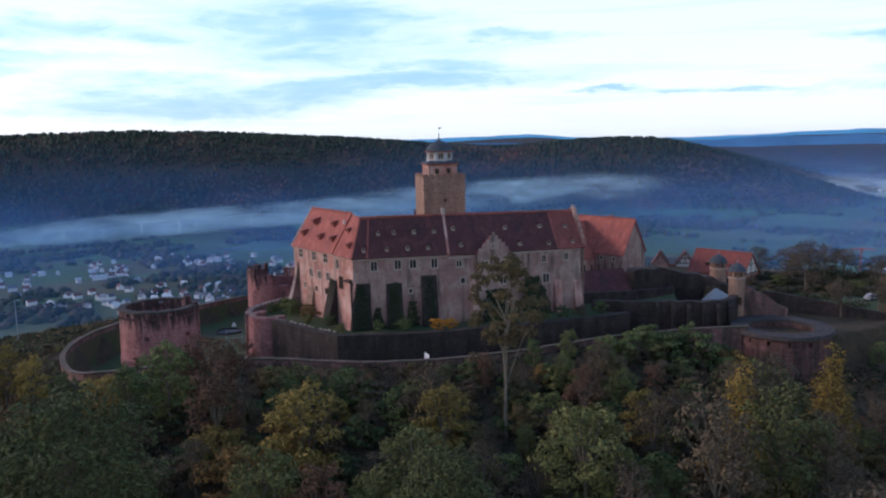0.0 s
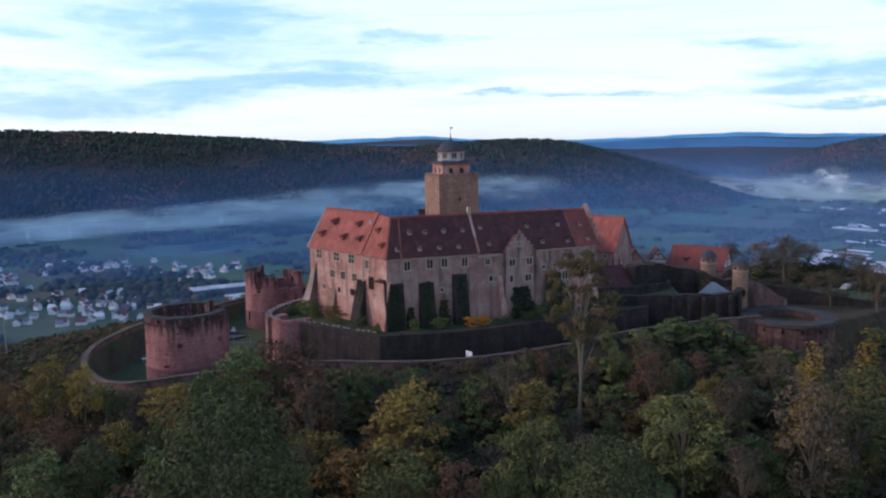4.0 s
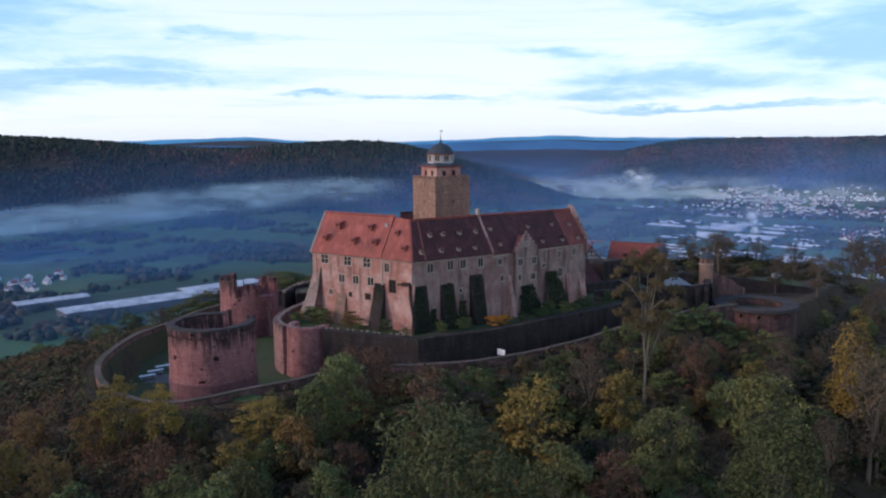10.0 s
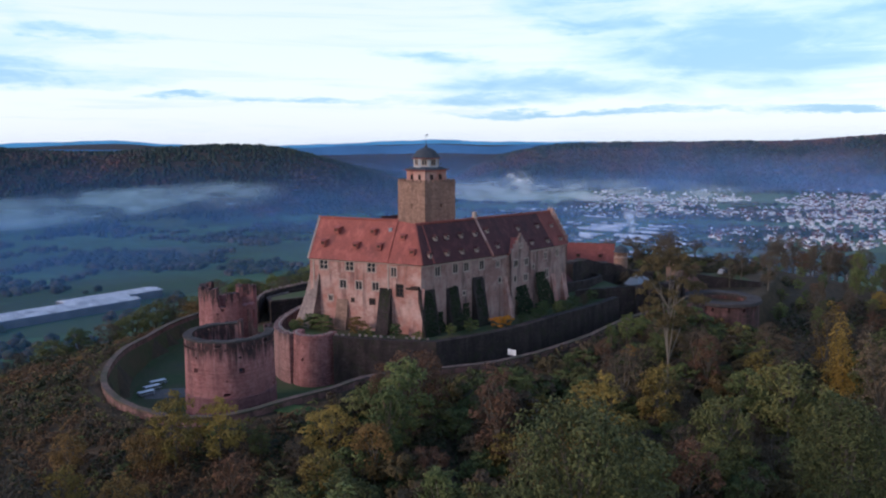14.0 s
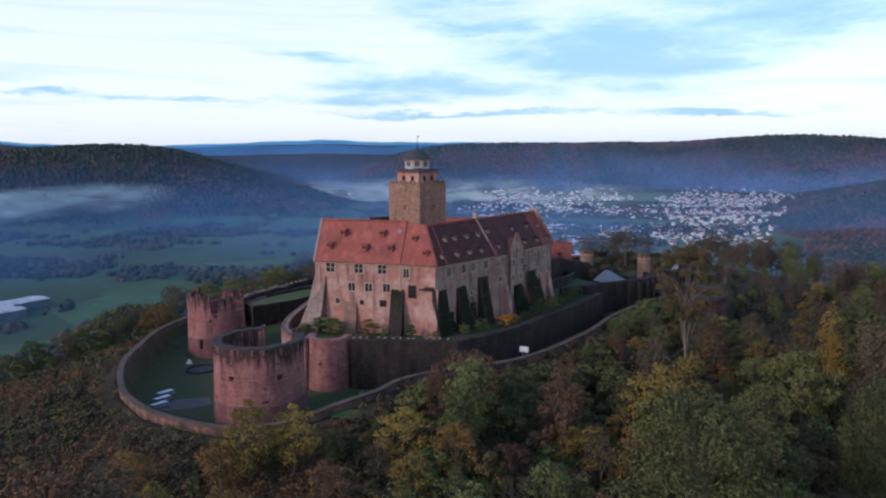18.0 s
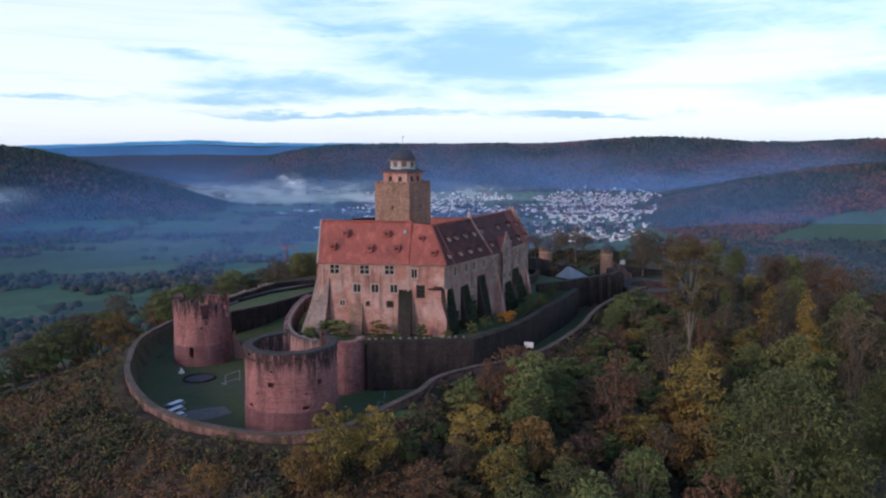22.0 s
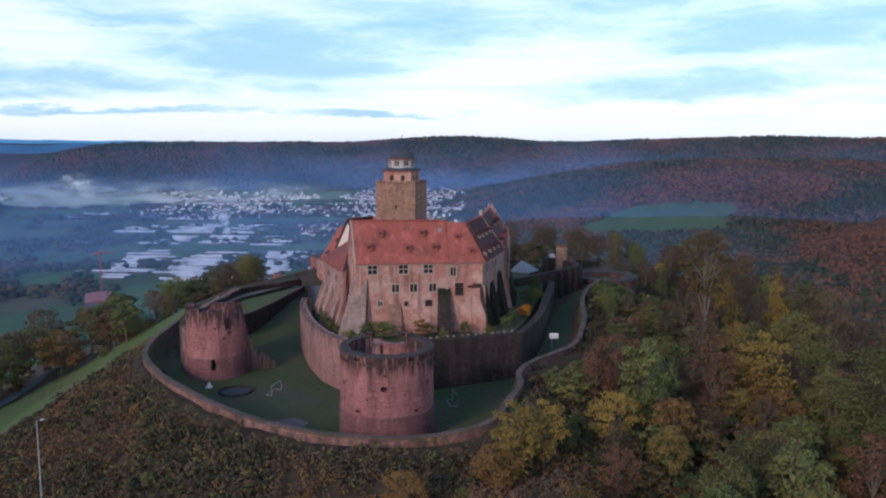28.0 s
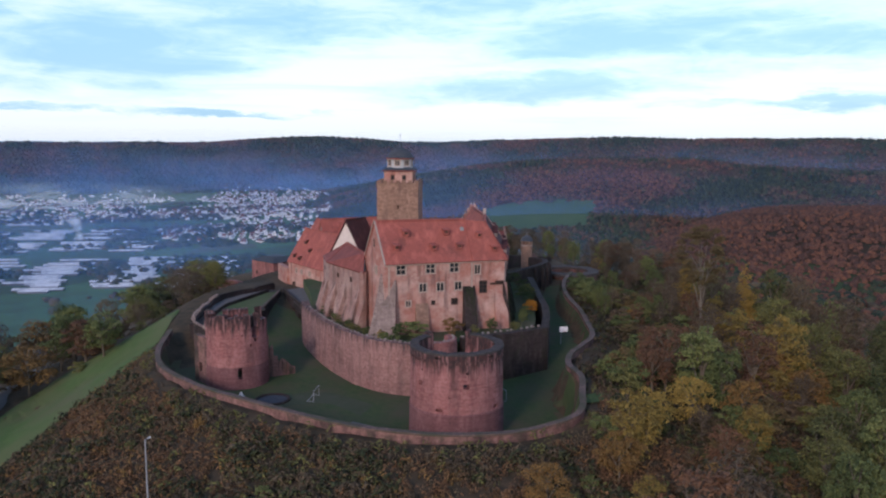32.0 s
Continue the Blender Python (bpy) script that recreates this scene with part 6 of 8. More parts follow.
# ---- things in the lower bailey ----
def table(x, y, turn):
    e = thing("table", "long white-topped trestle table standing on the lawn", "table", "tables on the lawn")
    z = ground_at(x, y) + 0.08
    for nm, c, s, mt in (("tabletop", (0, 0, 0.74), (3.0, 1.1, 0.07), WHITEPAINT),):
        bm = bmesh.new()
        box(bm, c, s)
        part(nm, bm, mt, e).matrix_parent_inverse = Matrix()
    for sx in (-1.2, 1.2):
        for sy in (-0.4, 0.4):
            bm = bmesh.new()
            box(bm, (sx, sy, 0.35), (0.09, 0.09, 0.7))
            part("leg", bm, STEEL, e).matrix_parent_inverse = Matrix()
    for sy in (-1.0, 1.0):
        bm = bmesh.new()
        box(bm, (0, sy, 0.44), (3.0, 0.32, 0.06))
        box(bm, (-1.1, sy, 0.2), (0.07, 0.28, 0.42))
        box(bm, (1.1, sy, 0.2), (0.07, 0.28, 0.42))
        part("bench", bm, STEEL, e).matrix_parent_inverse = Matrix()
    e.location, e.rotation_euler = (x, y, z), (0, 0, turn)


for x, y in ((-65.0, 178.6), (-66.6, 175.6), (-68.2, 172.5)):
    table(x, y, 0.25)


def goal(x, y, turn, label):
    e = thing("football_goal", label, "goal", "football goals")
    for nm, c, s in (("post", (-1.9, 0, 1.0), (0.1, 0.1, 2.0)), ("post", (1.9, 0, 1.0), (0.1, 0.1, 2.0)), ("crossbar", (0, 0, 2.0), (3.9, 0.1, 0.1)), ("back_bar", (0, 1.2, 0.06), (3.8, 0.08, 0.08)), ("side_bar", (-1.9, 0.6, 0.06), (0.08, 1.2, 0.08)), ("side_bar", (1.9, 0.6, 0.06), (0.08, 1.2, 0.08))):
        bm = bmesh.new()
        box(bm, c, s)
        part(nm, bm, STEEL, e).matrix_parent_inverse = Matrix()
    e.location, e.rotation_euler = (x, y, ground_at(x, y) + 0.08), (0, 0, turn)


goal(-50.0, 183.4, 0.2, "grey metal football goal on the bailey lawn")
goal(-39.0, 151.0, 0.75, "grey metal football goal beside the inner wall")
hoop = thing("basketball_stand", "basketball stand with a white board on the lawn", "basketball stand")
bx, by = -3.5, 145.0
bz = ground_at(bx, by)
for nm, c, s, mt in (("board", (bx, by, 4.4), (1.9, 0.08, 1.2), WHITEPAINT), ("post", (bx + 0.2, by + 0.6, (bz + 4.2) / 2), (0.14, 0.14, 4.2 - bz), STEEL), ("arm", (bx + 0.1, by + 0.3, 4.2), (0.1, 0.7, 0.1), STEEL)):
    bm = bmesh.new()
    box(bm, c, s, (0.45, -0.9) if nm == "board" else (1, 0))
    part(nm, bm, mt, hoop)
bm = bmesh.new()
drum(bm, (bx - 0.35, by - 0.2), 0.24, 0.24, 3.95, 4.0, 0.2, steps=14)
part("rim", bm, REDTILE, hoop)
pit = thing("fire_pit", "round stone-edged fire pit with dark ash beside the ruined tower", "fire pit")
px, py = -53.3, 190.6
pz = ground_at(px, py)
bm = bmesh.new()
drum(bm, (px, py), 3.3, 3.2, pz - 0.2, pz + 0.45, 2.8, steps=28)
part("stone_ring", bm, DARKWALL, pit)
bm = bmesh.new()
drum(bm, (px, py), 2.8, 2.8, pz - 0.2, pz + 0.16, steps=28)
part("ash_bed", bm, SLATE, pit)
# plain white cone about a metre high, not modelled as stones
cone = thing("white_cone", "small white cone in front of the ruined tower", "stone heap")
bm = bmesh.new()
drum(bm, (-53.6, 197.0), 0.8, 0.1, ground_at(-53.6, 197.0) - 0.1, ground_at(-53.6, 197.0) + 1.1, steps=8)
part("stones", bm, WHITEWASH, cone)


def lamp(x, y, top, label):
    e = thing("street_lamp", label, "street lamp", "street lamps")
    z = ground_at(x, y)
    bm = bmesh.new()
    drum(bm, (x, y), 0.13, 0.08, z - 0.5, top, steps=8)
    part("pole", bm, STEEL, e)
    bm = bmesh.new()
    box(bm, (x + 0.3, y, top), (0.7, 0.08, 0.08))
    part("arm", bm, STEEL, e)
    bm = bmesh.new()
    box(bm, (x + 0.75, y, top - 0.03), (0.5, 0.22, 0.1))
    part("lamp_head", bm, WHITEPAINT, e)


lamp(-100.2, 181.4, 9.8, "tall grey street lamp on the scrubby slope")


def parked_car(x, y, z, turn, mt, label):
    """A small parked car: body, cabin glass, wheels."""
    e = thing("car", label, "car", "parked cars")
    bm = bmesh.new()
    hexa(bm, [(-2.1, -0.85, 0.3), (2.1, -0.85, 0.3), (2.1, 0.85, 0.3), (-2.1, 0.85, 0.3)], [(-2.05, -0.8, 0.85), (2.0, -0.8, 0.8), (2.0, 0.8, 0.8), (-2.05, 0.8, 0.85)])
    hexa(bm, [(-1.7, -0.78, 0.85), (1.0, -0.78, 0.82), (1.0, 0.78, 0.82), (-1.7, 0.78, 0.85)], [(-1.3, -0.62, 1.45), (0.3, -0.62, 1.45), (0.3, 0.62, 1.45), (-1.3, 0.62, 1.45)])
    part("body", bm, mt, e).matrix_parent_inverse = Matrix()
    for wx in (-1.3, 1.3):
        for wy in (-0.8, 0.8):
            bm = bmesh.new()
            bmesh.ops.create_cone(bm, cap_ends=True, segments=12, radius1=0.32, radius2=0.32, depth=0.22, matrix=pose(wx, wy, 0.32, 90, 0, 0))
            part("wheel", bm, SLATE, e).matrix_parent_inverse = Matrix()
    e.location, e.rotation_euler = (x, y, z), (0, 0, turn)


for x, y, t, lab in ((101.5, 184, 0.5, "grey car parked on the east meadow"), (105, 186, 0.5, "dark car parked on the east meadow")):
    parked_car(x, y, ground_at(x, y) + 0.35, t, SLATE if "dark" in lab else STEEL, lab)


# ---- trees and scrub ----
def crown_mesh(name, lobes, count, size, mt, seed, droop=0.0):
    """Foliage on the skins of several lobes (x, y, z, radius, height)."""
    rnd = random.Random(seed)
    vs, fs = [], []
    weights = [q[3] * q[3] for q in lobes]
    for _ in range(count):
        q = rnd.choices(lobes, weights)[0]
        d = soft(rnd)
        if d.z < -0.35:
            d.z *= -0.6
        r = rnd.uniform(0.62, 1.08)
        wob = 1 + 0.22 * noise.noise(Vector((d.x * 2.1 + q[0], d.y * 2.1 + seed, d.z * 2.1)))
        p = Vector((q[0] + d.x * q[3] * r * wob, q[1] + d.y * q[3] * r * wob, q[2] + d.z * q[4] * r * wob - droop * rnd.random()))
        sprig(vs, fs, p, d + soft(rnd) * 0.7 + Vector((0, 0, 0.35)), size * rnd.uniform(0.6, 1.25), rnd)
    me = bpy.data.meshes.new(name)
    me.from_pydata(vs, [], fs)
    me.materials.append(mt)
    me.update()
    return me


def tube(vs, fs, a, b, r0, r1, k=6):
    a, b = Vector(a), Vector(b)
    d = (b - a).normalized()
    u = d.orthogonal().normalized()
    w = d.cross(u)
    s = len(vs)
    for p, r in ((a, r0), (b, r1)):
        for i in range(k):
            t = 6.283 * i / k
            vs.append(tuple(p + u * math.cos(t) * r + w * math.sin(t) * r))
    for i in range(k):
        fs.append((s + i, s + (i + 1) % k, s + k + (i + 1) % k, s + k + i))


def trunk_mesh(name, height, girth, lobes, seed, mt, twigs=0):
    rnd = random.Random(seed)
    vs, fs = [], []
    pts = [Vector((0, 0, -1.5))]
    for i in range(1, 6):
        pts.append(Vector((rnd.uniform(-0.02, 0.02) * height, rnd.uniform(-0.02, 0.02) * height, height * i / 5)))
    for i in range(5):
        tube(vs, fs, pts[i], pts[i + 1], girth * (1 - 0.17 * i), girth * (1 - 0.17 * (i + 1)), 7)
    for q in lobes:
        s = pts[rnd.choice((2, 3, 3, 4))]
        e = Vector(q[:3])
        mid = s.lerp(e, 0.55) + Vector((0, 0, 0.06 * height))
        tube(vs, fs, s, mid, girth * 0.42, girth * 0.26, 5)
        tube(vs, fs, mid, e, girth * 0.26, girth * 0.08, 5)
        for _ in range(twigs):
            f = mid.lerp(e, rnd.uniform(0.0, 1.0))
            tube(vs, fs, f, f + (soft(rnd) + Vector((0, 0, 0.5))) * q[3] * rnd.uniform(0.5, 1.1), girth * 0.10, girth * 0.02, 3)
    me = bpy.data.meshes.new(name)
    me.from_pydata(vs, [], fs)
    me.materials.append(mt)
    me.update()
    return me


def lobes_round(seed, h, w, k):
    """Many small clumps over a domed crown, with gaps between them."""
    rnd = random.Random(seed)
    out = [(0, 0, h * 0.62, w * 0.2, h * 0.2)]
    for i in range(k):
        t = 6.283 * (i * 0.618 + rnd.uniform(-0.1, 0.1))
        u = (i + 0.5) / k
        z = 1.0 - 1.9 * u
        r = math.sqrt(max(0.0, 1 - min(1, abs(z)) ** 2)) * rnd.uniform(0.7, 1.05)
        out.append((math.cos(t) * r * w * 0.38, math.sin(t) * r * w * 0.38, h * (0.55 + 0.36 * z) + rnd.uniform(-0.04, 0.04) * h, w * rnd.uniform(0.11, 0.18), h * rnd.uniform(0.07, 0.12)))
    return out


def lobes_column(seed, h, w, k):
    rnd = random.Random(seed)
    return [(rnd.uniform(-0.12, 0.12) * w, rnd.uniform(-0.12, 0.12) * w, h * (0.22 + 0.72 * i / (k - 1)), w * (0.46 - 0.34 * i / (k - 1)) * rnd.uniform(0.85, 1.15), h * 0.11) for i in range(k)]


# kind: material, outline, height, width, lobes, sprays, spray size, words, twigs
KINDS = {
    "bigoak": (OAKLEAF, lobes_round, 25, 19, 66, 10500, 0.30, "very large oak tree with olive green autumn leaves", 0),
    "oak": (OLIVELEAF, lobes_round, 15, 11, 34, 2250, 0.34, "broad oak tree with olive green autumn leaves on the slope", 0),
    "green": (GREENLEAF, lobes_round, 13, 8.5, 28, 1850, 0.31, "leafy deciduous tree with dark green leaves on the castle slope", 0),
    "yellow": (YELLOWLEAF, lobes_round, 10, 8.6, 26, 1800, 0.26, "small maple tree with dull yellow autumn leaves on the slope", 0),
    "rust": (RUSTLEAF, lobes_round, 12, 7.5, 22, 1300, 0.26, "half-bare tree with thin rust brown leaves on the slope", 9),
    "brown": (BROWNLEAF, lobes_round, 13, 8.5, 24, 1150, 0.26, "nearly bare tree with grey-brown twigs on the castle slope", 14),
    "ochre": (OCHRELEAF, lobes_round, 10, 8.6, 26, 1800, 0.26, "round maple tree with ochre autumn leaves", 0),
    "russet": (RUSTLEAF, lobes_round, 10, 7.5, 22, 1600, 0.26, "red-brown autumn tree beside the road", 3),
    "column": (GOLDLEAF, lobes_column, 17, 6.4, 16, 2300, 0.26, "slender tall tree with golden yellow leaves", 0),
    "bush": (GREENLEAF, lobes_round, 4.2, 4.8, 14, 700, 0.24, "dense dark green bush beside the ring wall", 0),
}
MODELS = {}
for kname, (mt, shape, h, wd, k, count, size, words, twigs) in KINDS.items():
    MODELS[kname] = []
    for s in range(4):
        lb = shape(s * 7 + len(kname), h * (1 + 0.06 * (s - 1.5)), wd * (1 + 0.08 * (1.5 - s)), k)
        MODELS[kname].append((crown_mesh("crown", lb, count, size, mt, s * 13 + len(kname)), trunk_mesh("trunk", h * 0.62, 0.022 * h, lb[1:10:1], s, BARK, twigs)))


def plant(kname, x, y, height, rnd, z=None, label="", group="trees on the castle slope"):
    mt, shape, h, wd, k, count, size, words, twigs = KINDS[kname]
    crown, trunk = rnd.choice(MODELS[kname])
    f = height / h
    z = ground_at(x, y) - (0.16 * height if kname == "bush" else 0.0) if z is None else z
    name = "bush" if kname == "bush" else "tree"
    e = tagged(new(name), label or words, name, "bushes by the ring wall" if kname == "bush" and group.startswith("trees") else group)
    e.location, e.rotation_euler, e.scale = (x, y, z - 0.1), (0, 0, rnd.uniform(0, 6.28)), (f * rnd.uniform(0.9, 1.12), f * rnd.uniform(0.9, 1.12), f)
    for pn, me in (("trunk", trunk), ("crown", crown)):
        o = new(pn, me)
        o.parent = e
    return e


rnd = random.Random(5)
SPECIAL = [("column", 40.7, 104.1, 18.5), ("column", 60.2, 119.3, 21.5), ("rust", -37.3, 121.8, 15.0), ("rust", -33.5, 124.5, 12.0), ("rust", -41.5, 124.0, 10.5), ("yellow", -72.0, 125.4, 10.5), ("yellow", -66.6, 123.4, 9.0), ("ochre", -84.5, 134.5, 7.0), ("ochre", -75.5, 126.5, 7.5),
           ("bigoak", -40.0, 80.0, 25.5), ("bigoak", -0.5, 76.5, 21.0), ("oak", -22.0, 90.0, 14.0), ("oak", 18.0, 98.0, 17.0), ("green", -42.3, 116.2, 14.5), ("green", -46.5, 112.5, 12.0), ("yellow", -53.0, 117.6, 9.5), ("ochre", -49.8, 110.0, 9.0),
           ("ochre", -27.0, 97.5, 10.5), ("yellow", -31.5, 104.0, 9.0), ("rust", -50.5, 84.0, 14.0), ("rust", -16.8, 105.6, 9.0), ("ochre", -22.0, 103.0, 10.5), ("brown", -30.0, 112.0, 12.0), ("yellow", -58.0, 108.5, 8.0),
           ("oak", -58.5, 98.0, 11.0), ("yellow", -86.0, 122.0, 8.0), ("ochre", -80.0, 114.0, 8.0)]
SPECIAL += [("russet", -15.0, 88.0, 12.0), ("brown", 91.0, 196.0, 15.0), ("brown", 86.0, 168.0, 9.5), ("brown", 92.0, 160.0, 11.0), ("green", 85.5, 151.0, 6.0), ("brown", 97.0, 173.0, 11.0), ("green", 90.0, 143.0, 7.5), ("brown", 99.0, 150.0, 10.0)]
for kname, x, y, h in SPECIAL:
    plant(kname, x, y, h, rnd)
# the tall pale-trunked tree below the south wall
rnd2 = random.Random(9)
lb = [(0.5, 0.3, 26.0, 2.4, 2.0)]
for k in range(40):
    u, t = 1 - 2 * (k + 0.5) / 40, k * 2.4
    q = math.sqrt(1 - u * u) * rnd2.uniform(0.55, 1.0)
    lb.append((math.cos(t) * q * 5.9, math.sin(t) * q * 5.9, 21.6 + u * 6.6, rnd2.uniform(0.9, 1.7), rnd2.uniform(0.8, 1.4)))
tall = tagged(new("tree"), "tall pale-trunked tree with a thin dull brown crown", "tree")
tall.location = (9.2, 116.0, ground_at(9.2, 116.0))
PALEBARK = mottled("pale_bark", (0.19, 0.165, 0.13), (0.12, 0.105, 0.085), 3.0)
part("crown", crown_mesh("crown", lb, 6200, 0.27, DUSKYLEAF, 77), None, tall).matrix_parent_inverse = Matrix()
part("trunk", trunk_mesh("trunk", 22.5, 0.34, lb[::3], 4, PALEBARK, 7), None, tall).matrix_parent_inverse = Matrix()

spots = []
for gx in np.arange(-100, 190, 8.1):
    for gy in np.arange(58, 320, 8.1):
        spots.append((gx + rnd.uniform(-3.2, 3.2), gy + rnd.uniform(-3.2, 3.2)))
dist = hull_distance(np.array([p[0] for p in spots]), np.array([p[1] for p in spots]))
for (x, y), d in zip(spots, dist):
    if any(math.hypot(x - q[1], y - q[2]) < 0.32 * q[3] for q in SPECIAL) or math.hypot(x - 9.2, y - 116) < 7:
        continue
    if x > 60 and d > 46 and rnd.random() < 0.45 or -62 < x < -8 and y < 128 and rnd.random() < 0.15:
        continue
    patch = noise.noise(Vector((x * 0.03, y * 0.03, 3.3)))
    roll = rnd.random()
    if x < -70 and y < 150 and d < 34 or x < -62 and y >= 140:
        continue
    if y < 165 or x > 60 and y < 215:  # south and east woods
        if not 4.0 < d < (62 if x < 40 else 84) or (x < -30 and d > 46):
            continue
        if 50 < x < 86 and d < 17 or math.hypot(x - 67.5, y - 155) < 24:
            continue
        if d < 9:
            plant("bush" if roll < 0.8 else "green", x, y, rnd.uniform(2.4, 4.6) * (1.5 if 4 < x < 52 else 1.0), rnd)
            continue
        h = min((4.2 if x < 0 else 5.6) + (d - 9) * 0.41, 13.5) * rnd.choice((0.65, 0.8, 0.95, 1.1, 1.3) if d > 24 else (0.7, 0.85, 1.0)) * rnd.uniform(0.9, 1.1) * (1.0 + 0.18 * smoothstep(25, 60, x))
        dark = smoothstep(5, 40, x) * (1 - smoothstep(60, 80, x))
        kinds = ["green", "oak", "brown", "rust", "yellow"]
        ws = [0.34 - 0.24 * dark, 0.30 - 0.1 * dark, 0.14 + 0.5 * dark, 0.10 + 0.10 * dark, 0.16 + 0.2 * max(patch, 0)]
        if x > 62:
            ws = [0.22, 0.07, 0.55, 0.12, 0.04]
            h *= 0.58 + 0.36 * smoothstep(30, 60, d)
        if x > 18:
            ws[1], ws[4] = ws[1] * 0.5, ws[4] * 0.35
        if y > 98:
            ws[0], ws[1], ws[2] = ws[0] * 1.15, ws[1] * 0.45, ws[2] + 0.12
        if d < 20 or -16 < x < 10:
            ws[4] *= 0.3
        if abs(x - 8 * y / 116) < 6 and 80 < y < 116:
            h *= 0.55
        if 34 < x < 74 and y > 92:  # lower growth in front of the bastion
            h *= 0.85 if d > 34 else 0.62
        plant(rnd.choices(kinds, ws)[0], x, y, h, rnd)


# shrubs and saplings that close the wood between the taller trees
UNDER = []
for k, mt in enumerate((GREENLEAF, OLIVELEAF, BROWNLEAF, DUSKYLEAF, OCHRELEAF, DARKGROWTH)):
    UNDER.append((mt, crown_mesh("crown", lobes_round(90 + k, 4.2, 5.2, 16), 620, 0.25, mt, 300 + k), trunk_mesh("trunk", 2.4, 0.09, lobes_round(90 + k, 4.2, 5.2, 16)[1:7], k, BARK, 5)))
rnd3 = random.Random(41)
made = 0
while made < 300:
    x, y = rnd3.uniform(-62, 66), rnd3.uniform(64, 146)
    d = float(hull_distance(np.array([x]), np.array([y]))[0])
    if not 8 < d < 60 or x < -45 and d < 18 or math.hypot(x - RT2[0], y - RT2[1]) < 15:
        continue
    made += 1
    mt, crown, trunk = rnd3.choices(UNDER, (5, 3, 4 + 3 * (x > 5), 3 + 3 * (x > 5), 1.2, 2))[0]
    f = rnd3.uniform(0.75, 1.5)
    e = tagged(new("shrub"), {GREENLEAF: "leafy green sapling under the trees", OLIVELEAF: "olive green shrub under the trees", BROWNLEAF: "thin brown shrub under the trees", DUSKYLEAF: "dull brown shrub under the trees", OCHRELEAF: "ochre autumn shrub under the trees"}.get(mt, "dark shaded shrub under the trees"), "shrub", "shrubs in the wood")
    e.location, e.rotation_euler, e.scale = (x, y, ground_at(x, y) - 0.5), (0, 0, rnd3.uniform(0, 6.28)), (f * rnd3.uniform(0.85, 1.2), f, f * rnd3.uniform(0.85, 1.25))
    for pn, me in (("trunk", trunk), ("crown", crown)):
        o = new(pn, me)
        o.parent = e


def scrub(name, label, mt, count, place, seed, size=(0.35, 0.9), sprays=11):
    rnd, g = random.Random(seed), np.random.default_rng(seed)
    xs, ys = place(g, count)
    zs = ground_height(xs, ys)
    vs, fs = [], []
    for x, y, z in zip(xs, ys, zs):
        r = rnd.uniform(*size)
        for _ in range(sprays):
            d = soft(rnd)
            d.z = abs(d.z)
            sprig(vs, fs, Vector((x, y, z)) + Vector((d.x * r, d.y * r, d.z * r * 1.3)), d + soft(rnd) * 0.6, r * rnd.uniform(0.2, 0.42), rnd)
    me = bpy.data.meshes.new(name)
    me.from_pydata(vs, [], fs)
    me.materials.append(mt)
    tagged(new(name, me), label, "scrub", kind="stuff")


def west_slope(lo, hi, key, sign):
    def place(g, count):
        x, y = g.uniform(-135, -20, count * 9), g.uniform(95, 245, count * 9)
        d = hull_distance(x, y)
        v = np.sin(x * 0.17 + key) * np.sin(y * 0.13 + 2 * key) + 0.5 * np.sin(x * 0.41 - y * 0.37 + key)
        ok = (d > lo) & (d < hi) & (y < 234 - 0.17 * (x + 74)) & ~((x > -45) & (y < 200)) & (sign * v > g.uniform(-0.7, 0.3, len(x)))
        return x[ok][:count], y[ok][:count]
    return place


scrub("scrub", "brown autumn scrub and tall dry weeds on the west slope", BROWNLEAF, 3700, west_slope(3.2, 48, 1.0, 1), 21, (0.45, 1.15), 13)
scrub("scrub", "rust red brambles on the west slope", BRAMBLE, 3700, west_slope(3.6, 48, 1.0, -1), 22, (0.45, 1.05), 13)
scrub("scrub", "olive green undergrowth on the west slope", OLIVELEAF, 1100, west_slope(0.8, 44, 7.0, 1), 23, (0.4, 1.15), 14)
scrub("scrub", "pale dry grass and weeds on the west slope", DRYWEED, 1900, west_slope(2.0, 48, 3.0, 1), 25, (0.25, 0.75), 8)
scrub("scrub", "dark green bushes on the slope below the ring wall", DARKGROWTH, 900, west_slope(5.0, 46, 4.0, -1), 24, (0.6, 1.6), 16)
scrub("scrub", "ochre and orange brambles on the west slope", OCHRELEAF, 700, west_slope(5.0, 46, 9.0, 1), 26, (0.4, 1.1), 12)


rnd = random.Random(61)
made = 0
while made < 46:
    x, y = rnd.uniform(-125, -60), rnd.uniform(100, 225)
    d = float(hull_distance(np.array([x]), np.array([y]))[0])
    if not 7 < d < 46 or y > 205 + 0.3 * (x + 85):
        continue
    e = plant("bush", x, y, rnd.uniform(1.1, 2.6), rnd, None, "low autumn shrub on the west slope", "shrubs on the west slope")
    mt = rnd.choices((OLIVELEAF, GREENLEAF, BROWNLEAF, OCHRELEAF, BRAMBLE), (4, 3, 4, 2, 3))[0]
    for o in e.children:
        if o.name.startswith("crown"):
            o.data = o.data.copy()
            o.data.materials[0] = mt
    made += 1


def wood_floor(g, count):
    x, y = g.uniform(-90, 150, count * 5), g.uniform(70, 160, count * 5)
    d = hull_distance(x, y)
    ok = (d > 1.5) & (d < 60) & ((x > -48) | (y < 118))
    return x[ok][:count], y[ok][:count]


# their dark leaf tones stand for the shade under the trees
scrub("undergrowth", "dark undergrowth between the trees of the south slope", DARKGROWTH, 1900, wood_floor, 31, (0.6, 1.7), 12)
